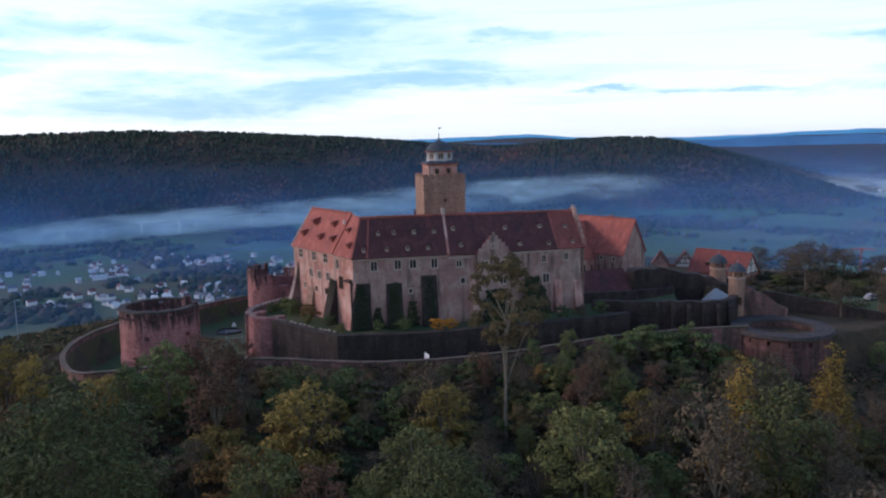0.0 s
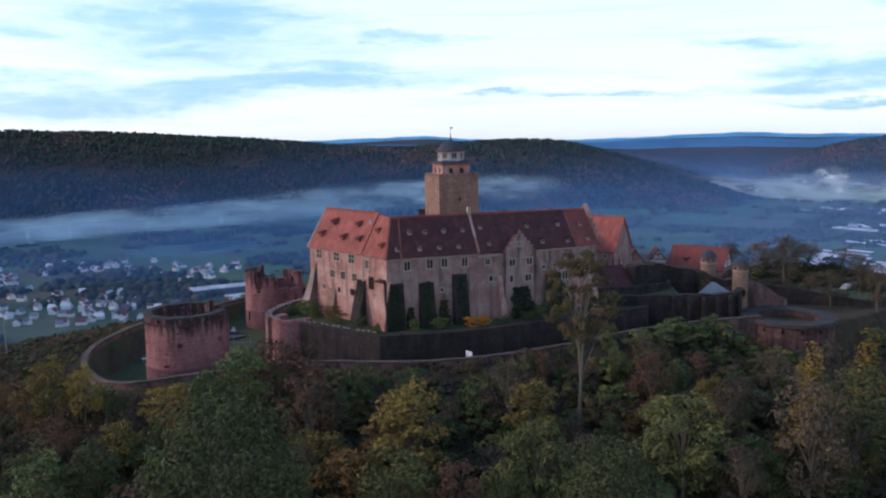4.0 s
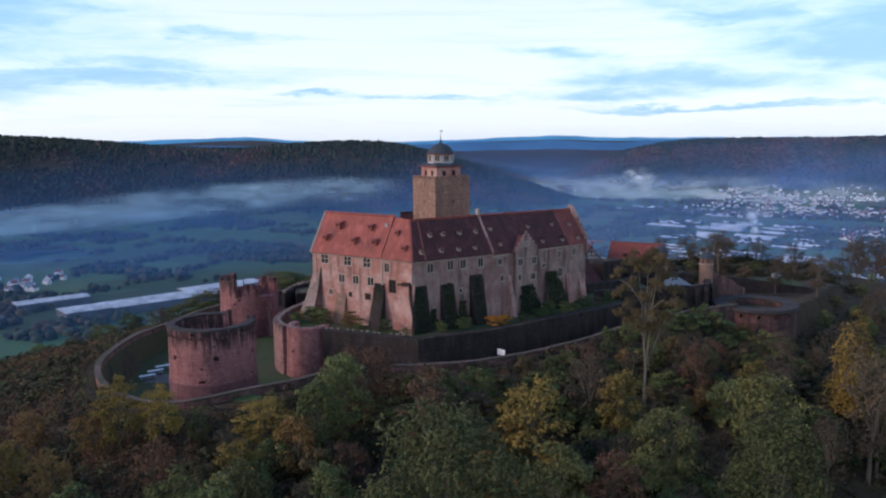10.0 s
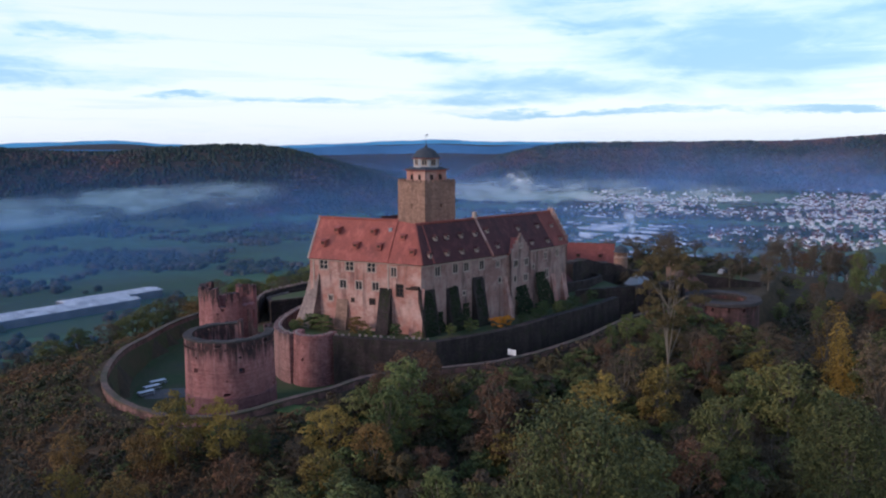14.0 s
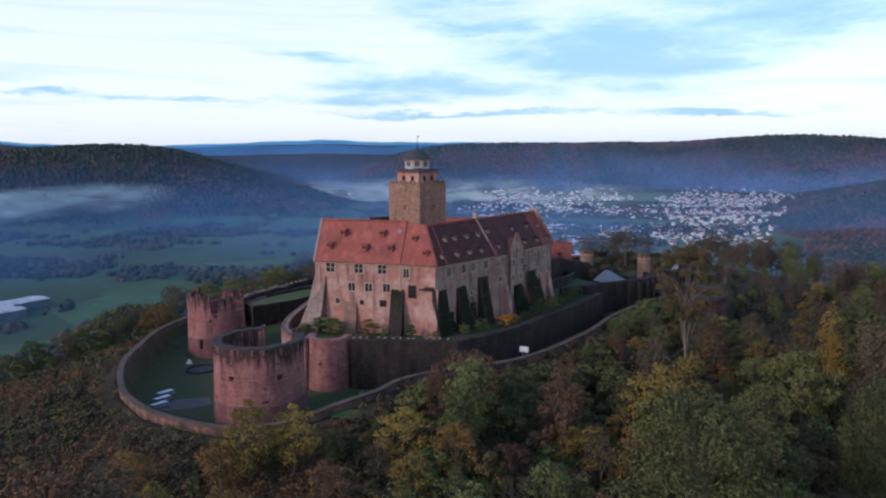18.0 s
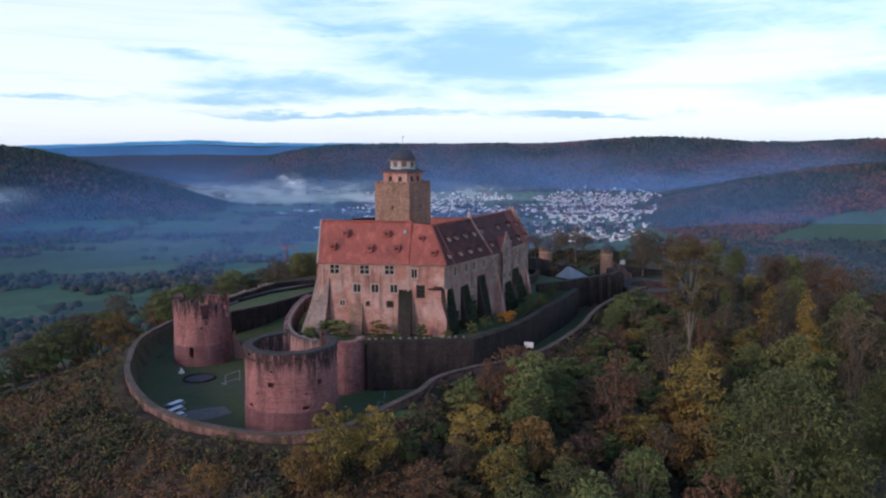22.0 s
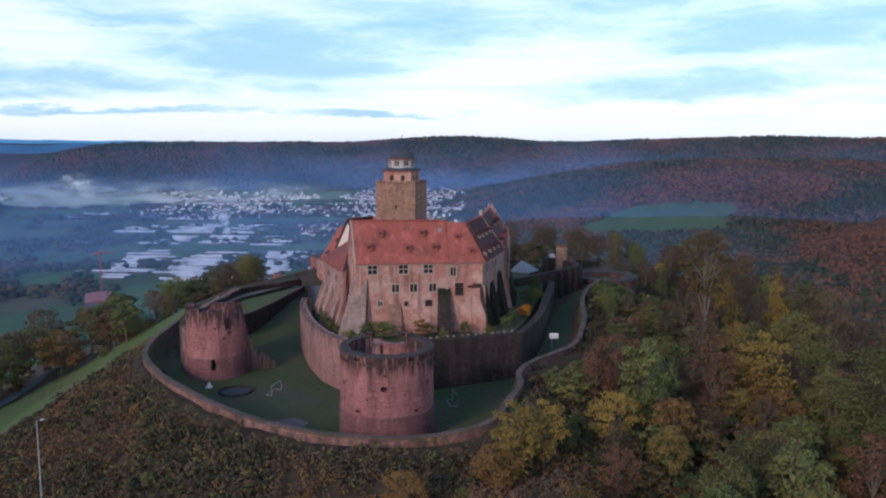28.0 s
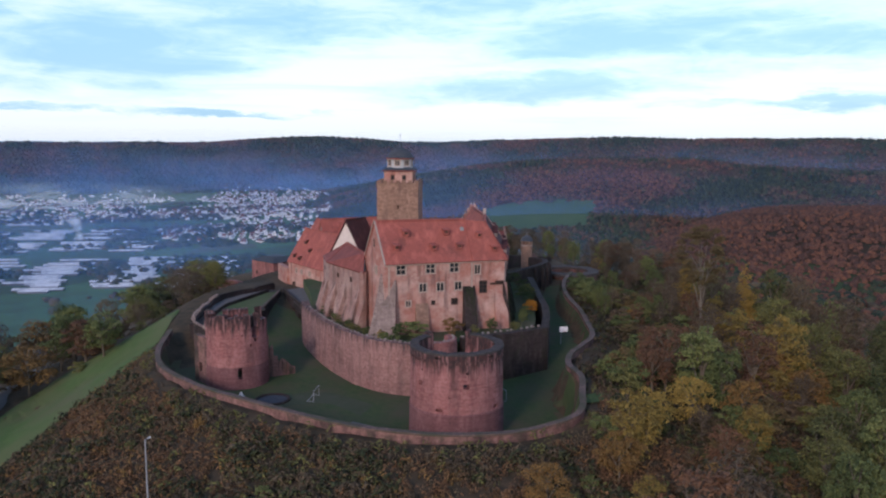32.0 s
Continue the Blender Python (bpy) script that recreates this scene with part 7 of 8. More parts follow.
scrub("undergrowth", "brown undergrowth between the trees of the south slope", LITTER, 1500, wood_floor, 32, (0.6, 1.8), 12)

for x, y, h in ((36, 145, 4.5), (39.5, 146.5, 5.2), (43, 147.5, 5.0), (46.5, 148.5, 5.6), (50, 148, 5.0), (53.5, 149, 4.6), (41, 143, 5.0), (48, 144.5, 5.2), (56, 145.5, 4.6), (33, 142, 4.6), (30, 144.5, 4.0), (52, 142, 5.0)):
    plant("bush", x, y, h * rnd.uniform(1.15, 1.5), rnd)

# bushes on the terrace under the palace walls
for kname, x, y, h, mt, lab in (("bush", -1.4, 152.9, 3.2, ORANGELEAF, "bright orange autumn bush on the terrace"), ("bush", 1.4, 153.6, 2.6, ORANGELEAF, "bright orange autumn bush on the terrace"),
                                ("bush", 17.5, 157.2, 3.4, OLIVELEAF, "lime green bush on the terrace"), ("bush", 20.5, 158.6, 2.8, OLIVELEAF, "lime green bush on the terrace"),
                                ("bush", -28.6, 163.6, 4.0, OCHRELEAF, "yellow-leaved bush below the palace wall"), ("bush", -33.6, 170.0, 4.4, GREENLEAF, "dark green bush below the palace wall"),
                                ("bush", -35.4, 172.6, 3.4, GREENLEAF, "dark green bush below the palace wall"), ("bush", -23.4, 156.8, 3.0, GREENLEAF, "dark green bush below the palace wall"),
                                ("bush", -20.5, 152.6, 2.2, OLIVELEAF, "olive bush on the terrace"), ("bush", -13.0, 152.4, 2.6, GREENLEAF, "dark green bush on the terrace"), ("bush", -8.0, 153.0, 3.0, GREENLEAF, "dark green bush on the terrace"), ("bush", 6.0, 154.6, 2.4, GREENLEAF, "dark green bush on the terrace"), ("bush", 10.5, 155.8, 3.0, GREENLEAF, "dark green bush on the terrace"), ("bush", 14.0, 158.5, 3.6, GREENLEAF, "dark green bush on the terrace"), ("bush", 24.5, 160.5, 3.4, GREENLEAF, "dark green bush on the terrace"), ("bush", 28.5, 162.0, 3.0, BROWNLEAF, "brown bush on the terrace"), ("bush", 33.0, 164.0, 3.4, GREENLEAF, "dark green bush on the terrace"), ("bush", -28.0, 159.2, 2.4, OLIVELEAF, "olive bush below the palace wall"), ("bush", -37.6, 175.0, 2.2, GREENLEAF, "low green bush below the palace wall"), ("bush", -34.0, 180.0, 2.0, GREENLEAF, "low green bush below the palace wall"), ("bush", -29.5, 186.0, 2.0, GREENLEAF, "low green bush behind the inner wall"), ("bush", -24.5, 191.0, 1.8, GREENLEAF, "low green bush behind the inner wall")):
    e = plant(kname, x, y, h, rnd, 7.3, lab, "bushes on the terrace")
    for o in e.children:
        if o.name.startswith("crown"):
            o.data = o.data.copy()
            o.data.materials[0] = mt
# low bushes on the terrace behind the curved inner wall
for k in range(6, 31, 2):
    a, b = Vector(ZW[k - 1][:2]), Vector(ZW[k][:2])
    d = (b - a).normalized()
    q = b + Vector((-d.y, d.x)) * rnd.uniform(2.4, 3.6)
    mt = rnd.choice((OLIVELEAF, GREENLEAF, GREENLEAF, YELLOWLEAF, BROWNLEAF))
    e = plant("bush", q.x, q.y, rnd.uniform(1.5, 2.5), rnd, 7.2, "low bush behind the curved inner wall", "bushes on the terrace")
    for o in e.children:
        if o.name.startswith("crown"):
            o.data = o.data.copy()
            o.data.materials[0] = mt
# dense trees along the road north of the castle
for x, y, k, h in ((-37, 263.5, "ochre", 11), (-12, 284, "ochre", 15), (-10, 275, "green", 15), (-50, 269, "oak", 12), (-44, 272, "brown", 13), (-57, 266, "oak", 11), (-64, 264, "brown", 10), (-72, 262, "green", 9), (-80, 260, "oak", 9), (-88, 258, "brown", 8), (-97, 256, "green", 8),
                   (-26, 257, "russet", 10), (-29, 249, "green", 10), (-22, 264, "green", 13), (-34, 281, "oak", 13), (-25, 287, "brown", 15), (0, 285, "green", 15), (5, 276, "brown", 14), (10, 265, "oak", 12), (0, 262, "green", 13), (-8, 254, "oak", 9), (-15, 250, "brown", 8),
                   (8, 251, "brown", 10.5), (13, 246, "oak", 8.5), (20, 251, "oak", 10), (28, 260, "brown", 13), (38, 268, "oak", 15), (48, 282, "brown", 18), (18, 262, "brown", 13), (30, 275, "oak", 17), (-18, 272, "brown", 12)):
    e = plant(k, x, y, h * (1.14 if x < -20 else 1.0), rnd, None, "", "trees along the north road")
    e.scale.x, e.scale.y = e.scale.x * 1.35, e.scale.y * 1.35
for x, y, h in ((-66, 268, 6), (-74, 266, 6), (-84, 264, 5.5), (-92, 262, 5), (-60, 270, 6), (-53, 273, 7), (-47, 267, 4), (-40, 275, 6), (-30, 276, 6), (-22, 281, 6), (-33, 253, 3.5), (-24, 252, 4), (-20, 258, 5), (-16, 262, 5), (-14, 266, 5), (-19, 246, 3.5), (-11, 246, 3.5), (-4, 249, 4), (3, 249, 4), (16, 249, 4.5), (24, 249, 4), (-6, 268, 6), (4, 270, 6), (-80, 213.5, 3.2)):
    e = plant("bush", x, y, h * rnd.uniform(0.9, 1.15), rnd, None, "brown autumn thicket below the road", "thickets along the north road")
    for o in e.children:
        if o.name.startswith("crown"):
            o.data = o.data.copy()
            o.data.materials[0] = rnd.choice((BROWNLEAF, OCHRELEAF, OLIVELEAF, GREENLEAF))
plant("brown", 96, 214, 6.5, rnd, None, "round leafless brown tree behind the east wall", "trees on the castle slope")
for x, y in ((86, 186), (90, 192), (94, 188), (82, 196), (99, 196), (76, 192), (106, 198), (118, 186), (74, 200), (80, 203), (88, 205), (96, 200), (104, 195), (112, 190), (78, 188), (98, 166), (103, 164), (70, 183), (64, 186), (92, 210), (108, 205), (116, 198)):
    e = plant("bush", x, y, rnd.uniform(2.0, 5.0), rnd, None, "dull brown thicket on the east side of the castle", "thickets east of the castle")
    for o in e.children:
        if o.name.startswith("crown"):
            o.data = o.data.copy()
            o.data.materials[0] = rnd.choice((BROWNLEAF, BROWNLEAF, OLIVELEAF))


def east_side(g, count):
    x, y = g.uniform(70, 128, count * 4), g.uniform(174, 226, count * 4)
    row = np.sin((y - 0.35 * x) * 0.62) + 0.6 * np.sin(x * 0.31 + y * 0.2)
    ok = (row > 0.1) & ~((x > 76) & (x < 100) & (y > 174) & (y < 190) & (row < 1.1))
    return x[ok][:count], y[ok][:count]


scrub("scrub", "dark hedges and brambles on the east side of the castle", DARKGROWTH, 1100, east_side, 91, (0.5, 1.3), 12)
scrub("scrub", "brown hedges on the east side of the castle", LITTER, 700, east_side, 92, (0.5, 1.2), 12)
for x, y, h in ((97, 217, 9.5), (104, 213, 10.5), (111, 216, 9.0), (90, 222, 8.0), (118, 210, 8.0)):
    e = plant("brown", x, y, h, rnd, None, "broad leafless brown tree behind the east wall", "trees on the castle slope")
    e.scale.x, e.scale.y = e.scale.x * 1.6, e.scale.y * 1.6


# ---- far woods, town and mist ----
def blob_field(name, label, mt, xs, ys, radii, seed, category, tall=1.3, skirt=False):
    """Far tree crowns, one mesh: uneven six-sided domes, or with a skirt down to the ground where they stand apart."""
    g = np.random.default_rng(seed)
    k = len(xs)
    zs = ground_height(xs, ys)
    a = np.arange(6) * 1.0472 + g.uniform(0, 6.28, (k, 1))
    v = np.zeros((k, 13, 3))
    rows = ((0.8, -0.4), (1.0, 0.75)) if skirt else ((1.05, 0.1), (0.72, 0.8 * tall))
    for row, (w, h) in enumerate(rows):
        q = g.uniform(0.7, 1.3, (k, 6)) * radii[:, None] * w
        v[:, row * 6:row * 6 + 6, 0], v[:, row * 6:row * 6 + 6, 1] = np.cos(a + 0.5 * row) * q, np.sin(a + 0.5 * row) * q
        v[:, row * 6:row * 6 + 6, 2] = radii[:, None] * h * g.uniform(0.7, 1.3, (k, 6))
    v[:, 12, 2] = radii * tall * g.uniform(0.95, 1.3, k)
    v[:, 12, :2] = radii[:, None] * g.uniform(-0.3, 0.3, (k, 2))
    tri = [(6 + i, 6 + (i + 1) % 6, 12) for i in range(6)] + [(i, (i + 1) % 6, 6 + i) for i in range(6)] + [((i + 1) % 6, 6 + (i + 1) % 6, 6 + i) for i in range(6)]
    v += np.stack([xs, ys, zs], -1)[:, None]
    f = (np.array(tri)[None] + 13 * np.arange(k)[:, None, None]).reshape(-1, 3)
    me = bpy.data.meshes.new(name)
    me.vertices.add(k * 13)
    me.vertices.foreach_set("co", v.reshape(-1))
    me.loops.add(len(f) * 3)
    me.loops.foreach_set("vertex_index", f.reshape(-1))
    me.polygons.add(len(f))
    me.polygons.foreach_set("loop_start", np.arange(0, len(f) * 3, 3))
    me.update(calc_edges=True)
    me.materials.append(mt)
    return tagged(new(name, me), label, category, kind="stuff")


g = np.random.default_rng(8)


def scatter(count, r0, r1, b0, b1):
    r = np.sqrt(g.uniform(r0 * r0, r1 * r1, count))
    a = np.radians(g.uniform(b0, b1, count))
    return MID[0] + r * np.sin(a), MID[1] + r * np.cos(a), r


def polar(bearing, radius):
    return MID[0] + radius * math.sin(radians(bearing)), MID[1] + radius * math.cos(radians(bearing))


def value_noise(x, y, s, seed):
    return np.sin(x / s + seed) * np.sin(y / s * 1.3 + seed * 2.1) + 0.6 * np.sin(x / s * 2.3 + y / s * 1.7 + seed) + 0.4 * np.sin(x / s * 4.9 - y / s * 4.1 + 2 * seed)


FARGREEN = leafy("far_green_wood", [(0.0, (0.017, 0.028, 0.02)), (0.5, (0.03, 0.044, 0.027)), (1.0, (0.055, 0.062, 0.034))], True)
FARBROWN = leafy("far_brown_wood", [(0.0, (0.035, 0.03, 0.025)), (0.5, (0.066, 0.051, 0.039)), (1.0, (0.105, 0.075, 0.046))], True)
FARDUSK = leafy("far_dusky_wood", [(0.0, (0.03, 0.032, 0.026)), (0.5, (0.058, 0.051, 0.038)), (1.0, (0.10, 0.08, 0.05))], True)
FARRUST = leafy("far_rust_wood", [(0.0, (0.05, 0.033, 0.027)), (0.5, (0.094, 0.05, 0.037)), (1.0, (0.15, 0.07, 0.042))], True)
x, y, r = scatter(115000, 900, 3450, -46, 116)
z = ground_height(x, y)
x2, y2, r2 = scatter(24000, 700, 1750, 64, 116)
x, y, r = np.append(x2, x), np.append(y2, y), np.append(r2, r)
z = ground_height(x, y)
bear = np.degrees(np.arctan2(x - MID[0], y - MID[1]))
field = (np.abs(bear - 78.8) < 5.8 + 0.3 * np.sin(r * 0.05)) & (r > 1400 + 4 * (bear - 73)) & (r < np.minimum(1432 + 30 * (bear - 73), 1562) + 6 * np.sin(bear * 3))
ok = ((z > VALLEY + 12) | (bear > 66)) & ~field & (g.random(len(x)) < 0.45 + 900.0 / r)
x, y, r, bear = x[ok], y[ok], r[ok], bear[ok]
back = ground_height(MID[0] + (x - MID[0]) * (1 + 60 / r), MID[1] + (y - MID[1]) * (1 + 60 / r)) > ground_height(x, y) - 6
x, y, r, bear = x[back], y[back], r[back], bear[back]
red = smoothstep(30, 60, bear) * 0.2 + smoothstep(86, 94, bear) * (1 - smoothstep(1350, 1600, r)) * 0.9 - 0.42 * (1 - smoothstep(14, 34, bear)) + 0.12 * smoothstep(66, 74, bear) * (1 - smoothstep(1900, 2300, r))
pick = 0.55 * value_noise(x, y, 170.0, 1.0) + 0.35 * value_noise(x, y, 60.0, 3.0) + g.normal(0, 0.24, len(x)) + red
rad = g.uniform(3.2, 6.4, len(x)) * np.clip(0.5 + r / 4500, 0.72, 1.2)
for lab, mt, sel, tall in (("dark green conifer woods on the far hills", FARGREEN, pick < -0.05, 1.7), ("grey-brown leafless woods on the far hills", FARBROWN, (pick >= -0.05) & (pick < 0.55), 1.2), ("rust red beech woods on the far hills", FARRUST, pick >= 0.55, 1.2)):
    blob_field("far_wood", lab, mt, x[sel], y[sel], rad[sel], 3, "wood", tall)
# copses and hedgerows in the valley, and the lower slopes of the castle hill
x, y, r = scatter(62000, 330, 2400, -48, 118)
z = ground_height(x, y)
mask = value_noise(x, y, 120.0, 4.0) + 0.5 * value_noise(x, y, 45.0, 2.0)
ok = ((z < VALLEY + 14) & (mask > 0.22 - 1.0 * smoothstep(62, 76, np.degrees(np.arctan2(x - MID[0], y - MID[1]))))) | ((z >= VALLEY + 14) & (r < 700) & (g.random(len(x)) < 0.8))
x, y = x[ok], y[ok]
pick = g.random(len(x)) * 0.6 + 0.2 + 0.2 * value_noise(x, y, 90.0, 7.0)
rad = g.uniform(2.6, 7.2, len(x))
for lab, mt, sel in (("dark copses and hedgerows in the valley", FARGREEN, pick < 0.58), ("bare brown copses in the valley", FARDUSK, pick >= 0.58)):
    blob_field("far_copse", lab, mt, x[sel], y[sel], rad[sel], 6, "wood", 1.2, True)


PASTURE = mottled("far_pasture", (0.045, 0.085, 0.04), (0.065, 0.105, 0.05), 0.02, 0.95)
drape("pasture", "green pasture between the woods of a far hillside", [polar(72.6, 1396), polar(77, 1412), polar(81, 1428), polar(85, 1444)], [polar(72.8, 1426), polar(76.5, 1540), polar(81, 1572), polar(85, 1566)], PASTURE, 12, 30, 2.0, "pasture")


def house_mesh(w, d, h, rh):
    vs = [(-w, -d, -2), (w, -d, -2), (w, d, -2), (-w, d, -2), (-w, -d, h), (w, -d, h), (w, d, h), (-w, d, h), (-w, 0, h + rh), (w, 0, h + rh)]
    walls = [(0, 1, 5, 4), (2, 3, 7, 6), (1, 2, 6, 9, 5), (3, 0, 4, 8, 7)]
    e = 0.5
    rv = [(-w - e, -d - e, h - 0.4), (w + e, -d - e, h - 0.4), (w + e, 0, h + rh + 0.2), (-w - e, 0, h + rh + 0.2), (w + e, d + e, h - 0.4), (-w - e, d + e, h - 0.4)]
    rf = [(0, 1, 2, 3), (3, 2, 4, 5)]
    return vs, walls, rv, rf


ROOFMIX, n, l, b = material("far_roofs", 0.7)
geo, info, add = n.new("ShaderNodeNewGeometry"), n.new("ShaderNodeObjectInfo"), n.new("ShaderNodeMath")
add.operation = "ADD"
l.new(geo.outputs["Random Per Island"], add.inputs[0])
l.new(info.outputs["Random"], add.inputs[1])
fr = n.new("ShaderNodeMath")
fr.operation = "FRACT"
l.new(add.outputs[0], fr.inputs[0])
l.new(ramp(n, l, fr.outputs[0], [(0.0, (0.17, 0.06, 0.05)), (0.4, (0.12, 0.055, 0.05)), (0.5, (0.10, 0.105, 0.12)), (0.7, (0.24, 0.25, 0.28)), (1.0, (0.72, 0.74, 0.76))]), b.inputs["Base Color"])
HALLROOF = mottled("pale_sheet_roof", (0.74, 0.76, 0.79), (0.32, 0.34, 0.37), 0.08, 0.5)
HALLWALL = mottled("grey_cladding", (0.13, 0.14, 0.16), (0.08, 0.09, 0.10), 0.05, 0.7)
FARWALL = mottled("white_render", (0.82, 0.82, 0.82), (0.66, 0.66, 0.66), 0.08, 0.8)


def town(label, areas, seed, separate):
    """Houses in ellipses (x, y, half width, half depth, count): so many as things of their own, the rest joined."""
    rnd = random.Random(seed)
    wv, wf, rv, rf = [], [], [], []
    made = 0
    for cx, cy, ax, ay, count in areas:
        base = rnd.uniform(0, 3)
        for _ in range(count):
            t, s = rnd.uniform(0, 6.283), math.sqrt(rnd.random())
            x, y = cx + math.cos(t) * s * ax, cy + math.sin(t) * s * ay
            x, y = x + 8 * math.sin(y * 0.02), round(y / 26) * 26 + rnd.uniform(-9, 9)
            rot = Matrix.Rotation(base + rnd.choice((0, 1.571)) + rnd.uniform(-0.2, 0.2), 3, "Z")
            w, d, h, rh = rnd.uniform(3.2, 5.6), rnd.uniform(2.7, 3.8), rnd.uniform(3.2, 5.2), rnd.uniform(2.4, 4.0)
            o = Vector((x, y, ground_at(x, y)))
            if o.z > VALLEY + 26 or math.hypot(x, y) > 3400:
                continue
            a, f1, c, f2 = house_mesh(w, d, h, rh)
            if made < separate:
                e = tagged(new("house"), "white rendered house with a pitched roof in the valley", "house", "houses of the valley town")
                e.location, e.rotation_euler = o, rot.to_euler()
                for nm, vv, ff, mt in (("wall", a, f1, FARWALL), ("roof", c, f2, ROOFMIX)):
                    me = bpy.data.meshes.new(nm)
                    me.from_pydata(vv, [], ff)
                    me.materials.append(mt)
                    new(nm, me).parent = e
                made += 1
                continue
            for vv, ff, V2, F2 in ((a, f1, wv, wf), (c, f2, rv, rf)):
                k = len(V2)
                V2.extend(tuple(rot @ Vector(p) + o) for p in vv)
                F2.extend(tuple(i + k for i in f) for f in ff)
    e = tagged(new("town"), label, "town", kind="stuff")
    for nm, vv, ff, mt in (("walls", wv, wf, FARWALL), ("roofs", rv, rf, ROOFMIX)):
        me = bpy.data.meshes.new(nm)
        me.from_pydata(vv, [], ff)
        me.materials.append(mt)
        new(nm, me).parent = e


town("small village of white houses on the valley floor", [(-400, 1010, 130, 110, 50), (-300, 930, 90, 60, 28), (-430, 1280, 200, 80, 34), (-230, 1220, 60, 90, 22), (-560, 1130, 130, 130, 40)], 41, 90)
town("town of white houses with mixed roofs across the valley", [(1880, 1950, 300, 260, 320), (1500, 1650, 260, 220, 210), (1300, 1020, 180, 180, 190), (2200, 1480, 230, 230, 380), (1750, 1330, 280, 180, 300), (1500, 2500, 260, 160, 110), (1650, 1100, 160, 130, 90), (1330, 2800, 150, 380, 90)], 42, 0)


def hall(x, y, lx, ly, h, turn, label, roofmat=None):
    e = tagged(new("factory_hall"), label, "factory hall", "factory halls in the valley")
    e.location, e.rotation_euler = (x, y, ground_at(x, y)), (0, 0, turn)
    bm = bmesh.new()
    box(bm, (0, 0, h / 2 - 1), (lx, ly, h + 2))
    part("body", bm, HALLWALL, e).matrix_parent_inverse = Matrix()
    bm = bmesh.new()
    k = max(1, int(ly / 18))
    for i in range(k):
        y0, y1 = -ly / 2 + ly * i / k, -ly / 2 + ly * (i + 1) / k
        hexa(bm, [(-lx / 2 - 0.5, y0, h), (lx / 2 + 0.5, y0, h), (lx / 2 + 0.5, y1 - 0.2, h), (-lx / 2 - 0.5, y1 - 0.2, h)], [(-lx / 2 - 0.5, y0 + 0.2, h + 0.6), (lx / 2 + 0.5, y0 + 0.2, h + 0.6), (lx / 2 + 0.5, (y0 + y1) / 2, h + 2.0), (-lx / 2 - 0.5, (y0 + y1) / 2, h + 2.0)])
    part("roof", bm, roofmat or HALLROOF, e).matrix_parent_inverse = Matrix()
    return e


rnd = random.Random(12)
for x, y, lx, ly in ((-30, 1010, 170, 46), (30, 1062, 120, 34), (-130, 975, 60, 40), (-175, 1045, 80, 30)):
    hall(x, y, lx, ly, 9, 0.35, "long low factory hall with a pale sheet-metal roof")
for cx, cy, rows, cols, along in ((760, 1010, 14, 4, 105), (1080, 1420, 10, 3, 110), (1230, 1760, 10, 3, 120), (960, 1220, 8, 3, 95), (610, 1020, 6, 2, 80), (690, 850, 5, 2, 80)):
    for i in range(rows):
        for j in range(cols):
            if rnd.random() < 0.2:
                continue
            p, q = (i - rows / 2) * 17 + rnd.uniform(-2, 2), (j - cols / 2) * (along + 8) + rnd.uniform(-12, 12)
            c, sn = math.cos(2.0), math.sin(2.0)
            hall(cx + q * c - p * sn, cy + q * sn + p * c, along * rnd.uniform(0.35, 0.9), rnd.uniform(9, 14), rnd.uniform(1.8, 3.2), 2.0, "factory hall with a pale flat metal roof")


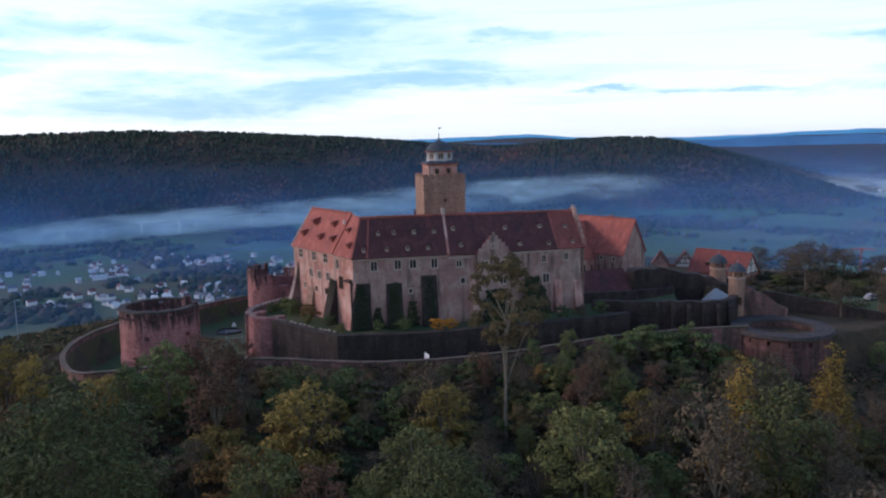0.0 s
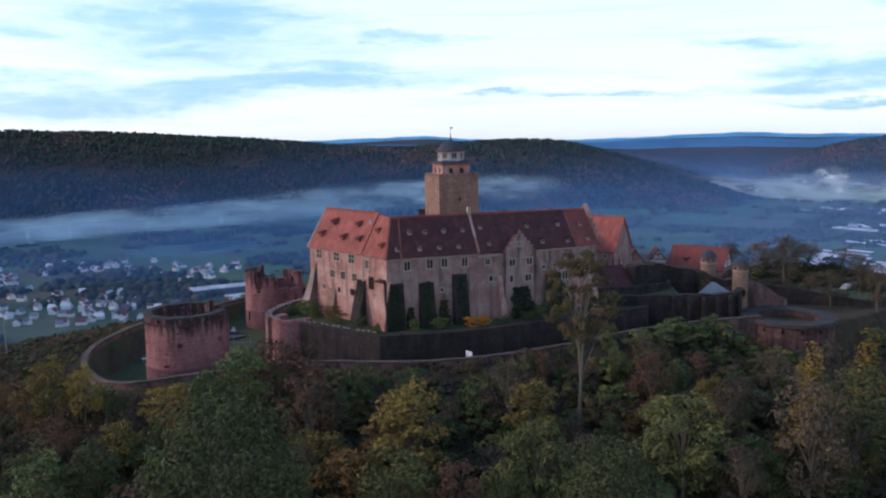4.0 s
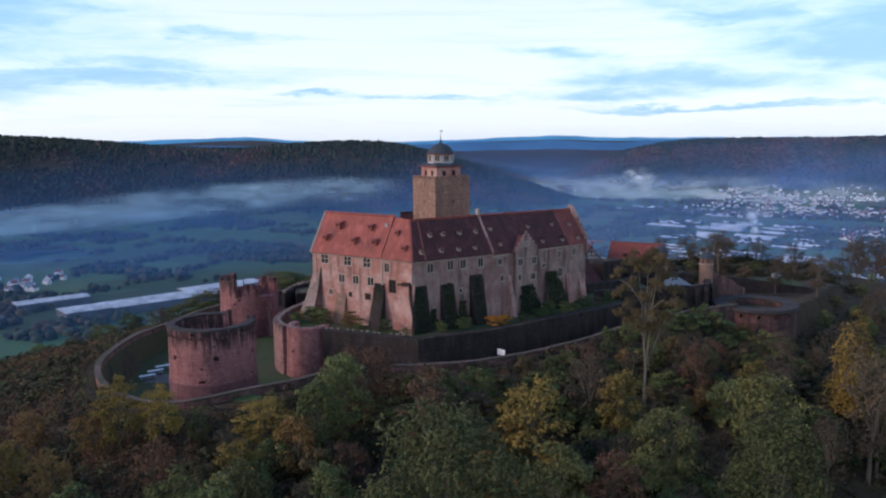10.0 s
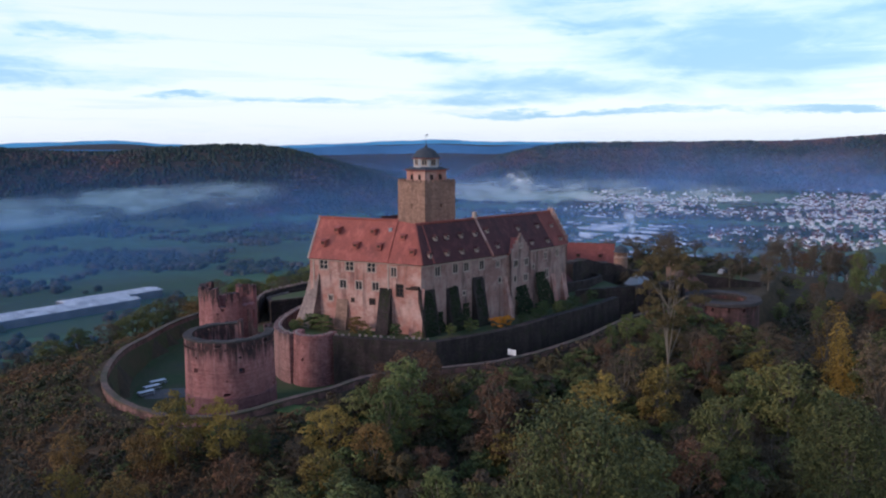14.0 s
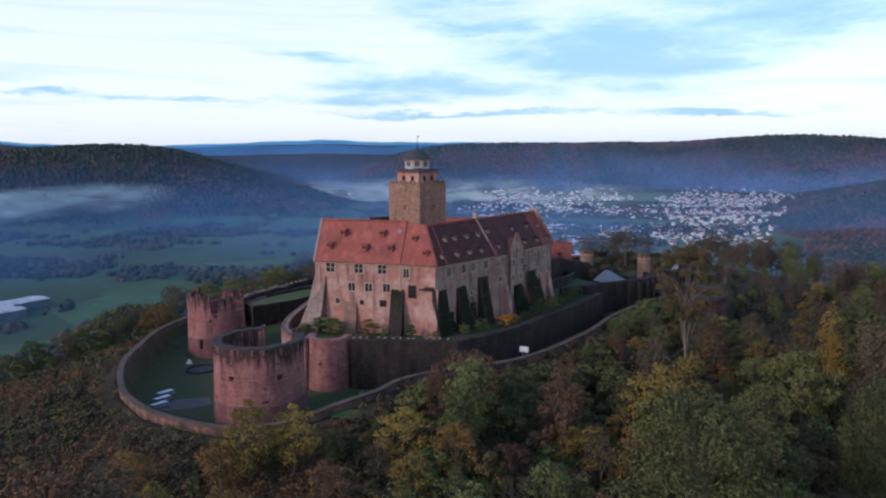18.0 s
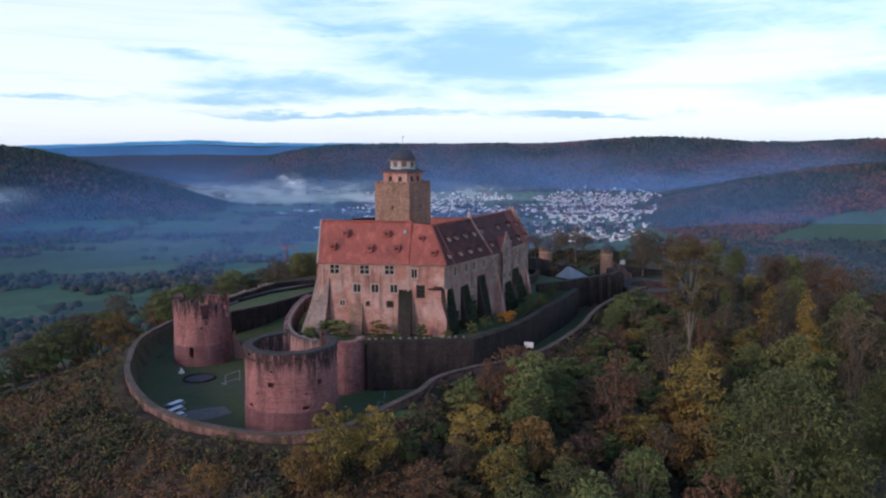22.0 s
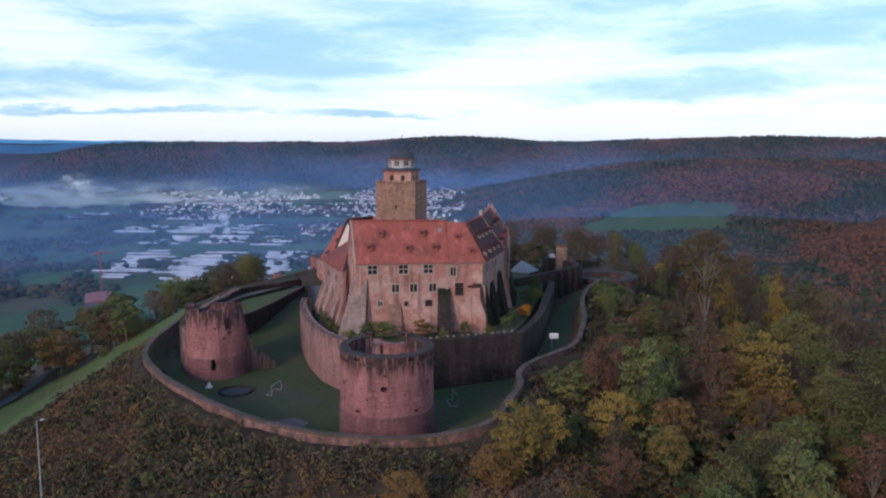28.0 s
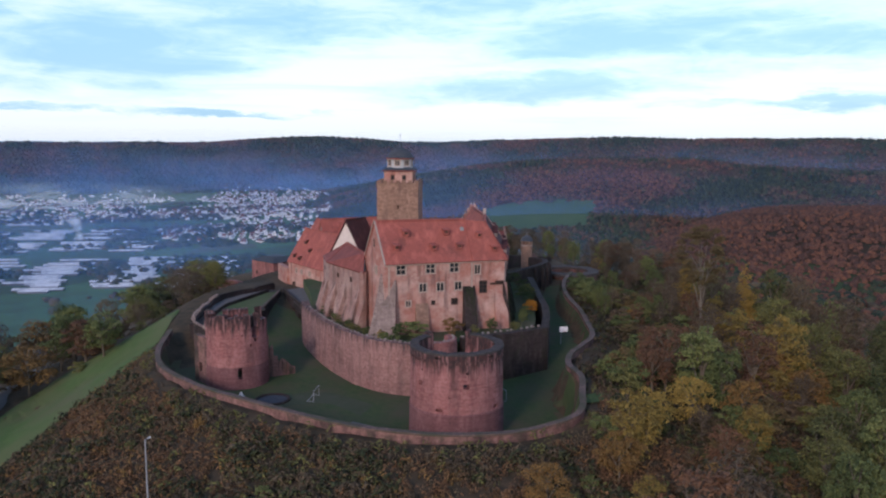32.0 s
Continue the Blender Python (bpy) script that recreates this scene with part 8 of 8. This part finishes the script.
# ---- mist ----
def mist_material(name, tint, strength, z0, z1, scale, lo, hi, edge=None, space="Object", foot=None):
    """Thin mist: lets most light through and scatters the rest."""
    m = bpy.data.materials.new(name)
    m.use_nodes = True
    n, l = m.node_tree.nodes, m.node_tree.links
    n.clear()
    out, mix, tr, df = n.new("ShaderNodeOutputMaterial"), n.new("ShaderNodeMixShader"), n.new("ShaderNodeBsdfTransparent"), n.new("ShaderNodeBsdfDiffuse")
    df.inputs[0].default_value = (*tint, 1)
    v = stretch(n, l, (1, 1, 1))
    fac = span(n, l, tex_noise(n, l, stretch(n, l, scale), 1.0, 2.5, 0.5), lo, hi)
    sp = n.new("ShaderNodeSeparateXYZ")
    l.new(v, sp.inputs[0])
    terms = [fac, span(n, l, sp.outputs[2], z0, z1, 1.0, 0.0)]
    if foot:
        terms.append(span(n, l, sp.outputs[2], *foot, 0.0, 1.0))
    if edge:
        cx, cy, ax, ay = edge
        if space == "UV":
            tc = n.new("ShaderNodeTexCoord")
            sp = n.new("ShaderNodeSeparateXYZ")
            l.new(tc.outputs["UV"], sp.inputs[0])
        acc = None
        for o, c, a in ((sp.outputs[0], cx, ax), (sp.outputs[1], cy, ay)):
            s = n.new("ShaderNodeMath")
            s.operation = "SUBTRACT"
            l.new(o, s.inputs[0])
            s.inputs[1].default_value = c
            q = n.new("ShaderNodeMath")
            q.operation = "DIVIDE"
            l.new(s.outputs[0], q.inputs[0])
            q.inputs[1].default_value = a
            p = n.new("ShaderNodeMath")
            p.operation = "MULTIPLY"
            l.new(q.outputs[0], p.inputs[0])
            l.new(q.outputs[0], p.inputs[1])
            if acc is None:
                acc = p.outputs[0]
            else:
                ad = n.new("ShaderNodeMath")
                l.new(acc, ad.inputs[0])
                l.new(p.outputs[0], ad.inputs[1])
                acc = ad.outputs[0]
        terms.append(span(n, l, acc, 0.05, 1.0, 1.0, 0.0))
    val = terms[0]
    for tm in terms[1:]:
        k = n.new("ShaderNodeMath")
        k.operation = "MULTIPLY"
        l.new(val, k.inputs[0])
        l.new(tm, k.inputs[1])
        val = k.outputs[0]
    k = n.new("ShaderNodeMath")
    k.operation = "MULTIPLY"
    l.new(val, k.inputs[0])
    k.inputs[1].default_value = strength
    l.new(k.outputs[0], mix.inputs[0])
    l.new(tr.outputs[0], mix.inputs[1])
    l.new(df.outputs[0], mix.inputs[2])
    l.new(mix.outputs[0], out.inputs[0])
    return m


def curtain(name, b0, b1, radius, low, high, tilt, mt, label, category):
    """An upright sheet along an arc round the castle; its UV runs 0 to 1 along and -1 to 1 up."""
    vs, uv = [], []
    for i in range(65):
        s = i / 64
        a = radians(b0 + (b1 - b0) * s)
        for z, w in ((low, -1.0), (high, 1.0)):
            vs.append((MID[0] + radius * math.sin(a), MID[1] + radius * math.cos(a), z + tilt * radius * (s - 0.5)))
            uv.append((s, w if category == "fog" else 0.0))
    me = bpy.data.meshes.new(name)
    me.from_pydata(vs, [], [(2 * i, 2 * i + 2, 2 * i + 3, 2 * i + 1) for i in range(64)])
    layer = me.uv_layers.new(name="UVMap")
    for lp in me.loops:
        layer.data[lp.index].uv = uv[lp.vertex_index]
    me.materials.append(mt)
    tagged(new(name, me), label, category, kind="structure")


# aerial haze put in as blue-tinted see-through sheets at growing distances
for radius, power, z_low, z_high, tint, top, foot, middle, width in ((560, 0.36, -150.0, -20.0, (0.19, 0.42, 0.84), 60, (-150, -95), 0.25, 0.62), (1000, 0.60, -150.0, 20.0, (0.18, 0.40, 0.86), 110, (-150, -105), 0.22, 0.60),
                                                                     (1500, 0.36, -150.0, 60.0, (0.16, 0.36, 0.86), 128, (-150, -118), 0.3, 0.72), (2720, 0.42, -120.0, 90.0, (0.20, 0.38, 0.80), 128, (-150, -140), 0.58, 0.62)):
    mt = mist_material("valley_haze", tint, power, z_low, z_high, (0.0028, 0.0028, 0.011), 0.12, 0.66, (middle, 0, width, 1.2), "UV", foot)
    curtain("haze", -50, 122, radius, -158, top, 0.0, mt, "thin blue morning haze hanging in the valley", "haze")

# the farthest ridges as glowing sheets, the haze of distance put into their blue
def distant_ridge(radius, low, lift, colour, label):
    m = bpy.data.materials.new("painted_haze_blue")
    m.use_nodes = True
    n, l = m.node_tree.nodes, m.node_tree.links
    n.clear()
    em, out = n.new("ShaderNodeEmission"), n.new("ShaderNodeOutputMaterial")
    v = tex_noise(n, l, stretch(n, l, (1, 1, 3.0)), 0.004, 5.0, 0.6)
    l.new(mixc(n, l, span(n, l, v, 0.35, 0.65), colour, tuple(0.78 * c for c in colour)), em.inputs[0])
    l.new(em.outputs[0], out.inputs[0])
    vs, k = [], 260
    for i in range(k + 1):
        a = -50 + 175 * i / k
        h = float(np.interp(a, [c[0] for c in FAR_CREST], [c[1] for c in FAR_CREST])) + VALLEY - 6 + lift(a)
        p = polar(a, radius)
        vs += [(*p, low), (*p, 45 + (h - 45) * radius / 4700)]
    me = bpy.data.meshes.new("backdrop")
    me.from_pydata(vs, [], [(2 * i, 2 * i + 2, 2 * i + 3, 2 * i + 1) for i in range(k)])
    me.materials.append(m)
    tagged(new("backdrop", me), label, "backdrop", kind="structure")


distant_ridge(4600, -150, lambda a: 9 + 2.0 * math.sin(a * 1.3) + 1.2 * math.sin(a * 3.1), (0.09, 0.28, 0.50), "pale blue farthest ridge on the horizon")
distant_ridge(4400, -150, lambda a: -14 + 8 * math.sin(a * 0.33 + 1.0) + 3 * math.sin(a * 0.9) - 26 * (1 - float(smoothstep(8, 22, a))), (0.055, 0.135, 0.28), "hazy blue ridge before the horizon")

# fog: upright curtains of soft wisps, one behind the other
for b0, b1, radius, zc, half, power, fine, tilt, lo, hi in ((-62, 4, 1500, -126, 18, 1.0, 1.0, 0.03, 0.30, 0.64), (-44, 12, 1620, -116, 30, 1.0, 1.3, 0.03, 0.32, 0.66), (-16, 18, 1760, -92, 34, 0.75, 1.6, 0.04, 0.32, 0.66),
                                                            (-1, 11, 1690, -86, 34, 0.8, 2.2, 0.02, 0.3, 0.64), (7.5, 18, 1740, -74, 36, 0.55, 2.3, 0.0, 0.3, 0.68), (16, 56, 2330, -122, 56, 0.5, 2.2, 0.0, 0.28, 0.62)):
    mt = mist_material("fog_wisps", (0.80, 0.97, 1.0), power, 900.0, 901.0, (0.0042 * fine, 0.0042 * fine, 0.016 * fine), lo, hi, (0.5, 0, 0.5, 1), "UV")
    curtain("fog_bank", b0, b1, radius, zc - half, zc + half, tilt, mt, "bank of white morning fog lying along the river valley", "fog")


# two columns of steam over the works
def steam(x, y, top, wide, label):
    for turn, grain, f, lift, aside in ((-0.7, 0.030, 0.55, 0.28, 0.0), (-0.5, 0.045, 0.7, 0.55, 0.35), (-0.6, 0.022, 1.0, 0.75, 0.9)):
        w, h = wide * f, top * 0.36
        mt = mist_material("steam", (0.9, 0.97, 1.0), 0.75, 900.0, 901.0, (grain, grain * 1.3, 1.0), 0.38, 0.68, (0, 0, w, h))
        me = bpy.data.meshes.new("steam_plume")
        me.from_pydata([(-w, -h, 0), (w, -h, 0), (w, h, 0), (-w, h, 0)], [], [(0, 1, 2, 3)])
        me.materials.append(mt)
        o = tagged(new("steam_plume", me), label, "steam", kind="structure")
        o.location, o.rotation_euler = (x - aside * wide * 0.6, y, ground_at(x, y) + top * lift), (radians(90), 0, turn)


steam(1548, 2294, 84, 58, "white steam plume rising over the factory")
steam(1063, 1243, 62, 18, "thin white steam plume rising over the works")

crane = tagged(new("tower_crane"), "red tower crane standing over a works hall", "crane")
CRANERED = mottled("red_paint", (0.30, 0.07, 0.065), (0.24, 0.06, 0.055), 0.5, 0.5)
crane.location = (482, 902, ground_at(482, 902))
for nm, c, s in (("mast", (0, 0, 30), (1.0, 1.0, 60)), ("jib", (7, 0, 59), (20, 0.9, 1.0)), ("counter_jib", (-6, 0, 59), (9, 0.9, 0.9)), ("counterweight", (-11, 0, 57.6), (2.6, 1.8, 2.4)), ("cab", (1.9, 0, 57.2), (1.8, 1.6, 2.0))):
    bm = bmesh.new()
    box(bm, c, s, (0.6, -0.8) if nm != "mast" else (1, 0))
    part(nm, bm, CRANERED if nm != "counterweight" else HALLWALL, crane).matrix_parent_inverse = Matrix()
hall(466, 888, 60, 30, 8, 0.9, "low works hall with a faded red roof", CRANERED)
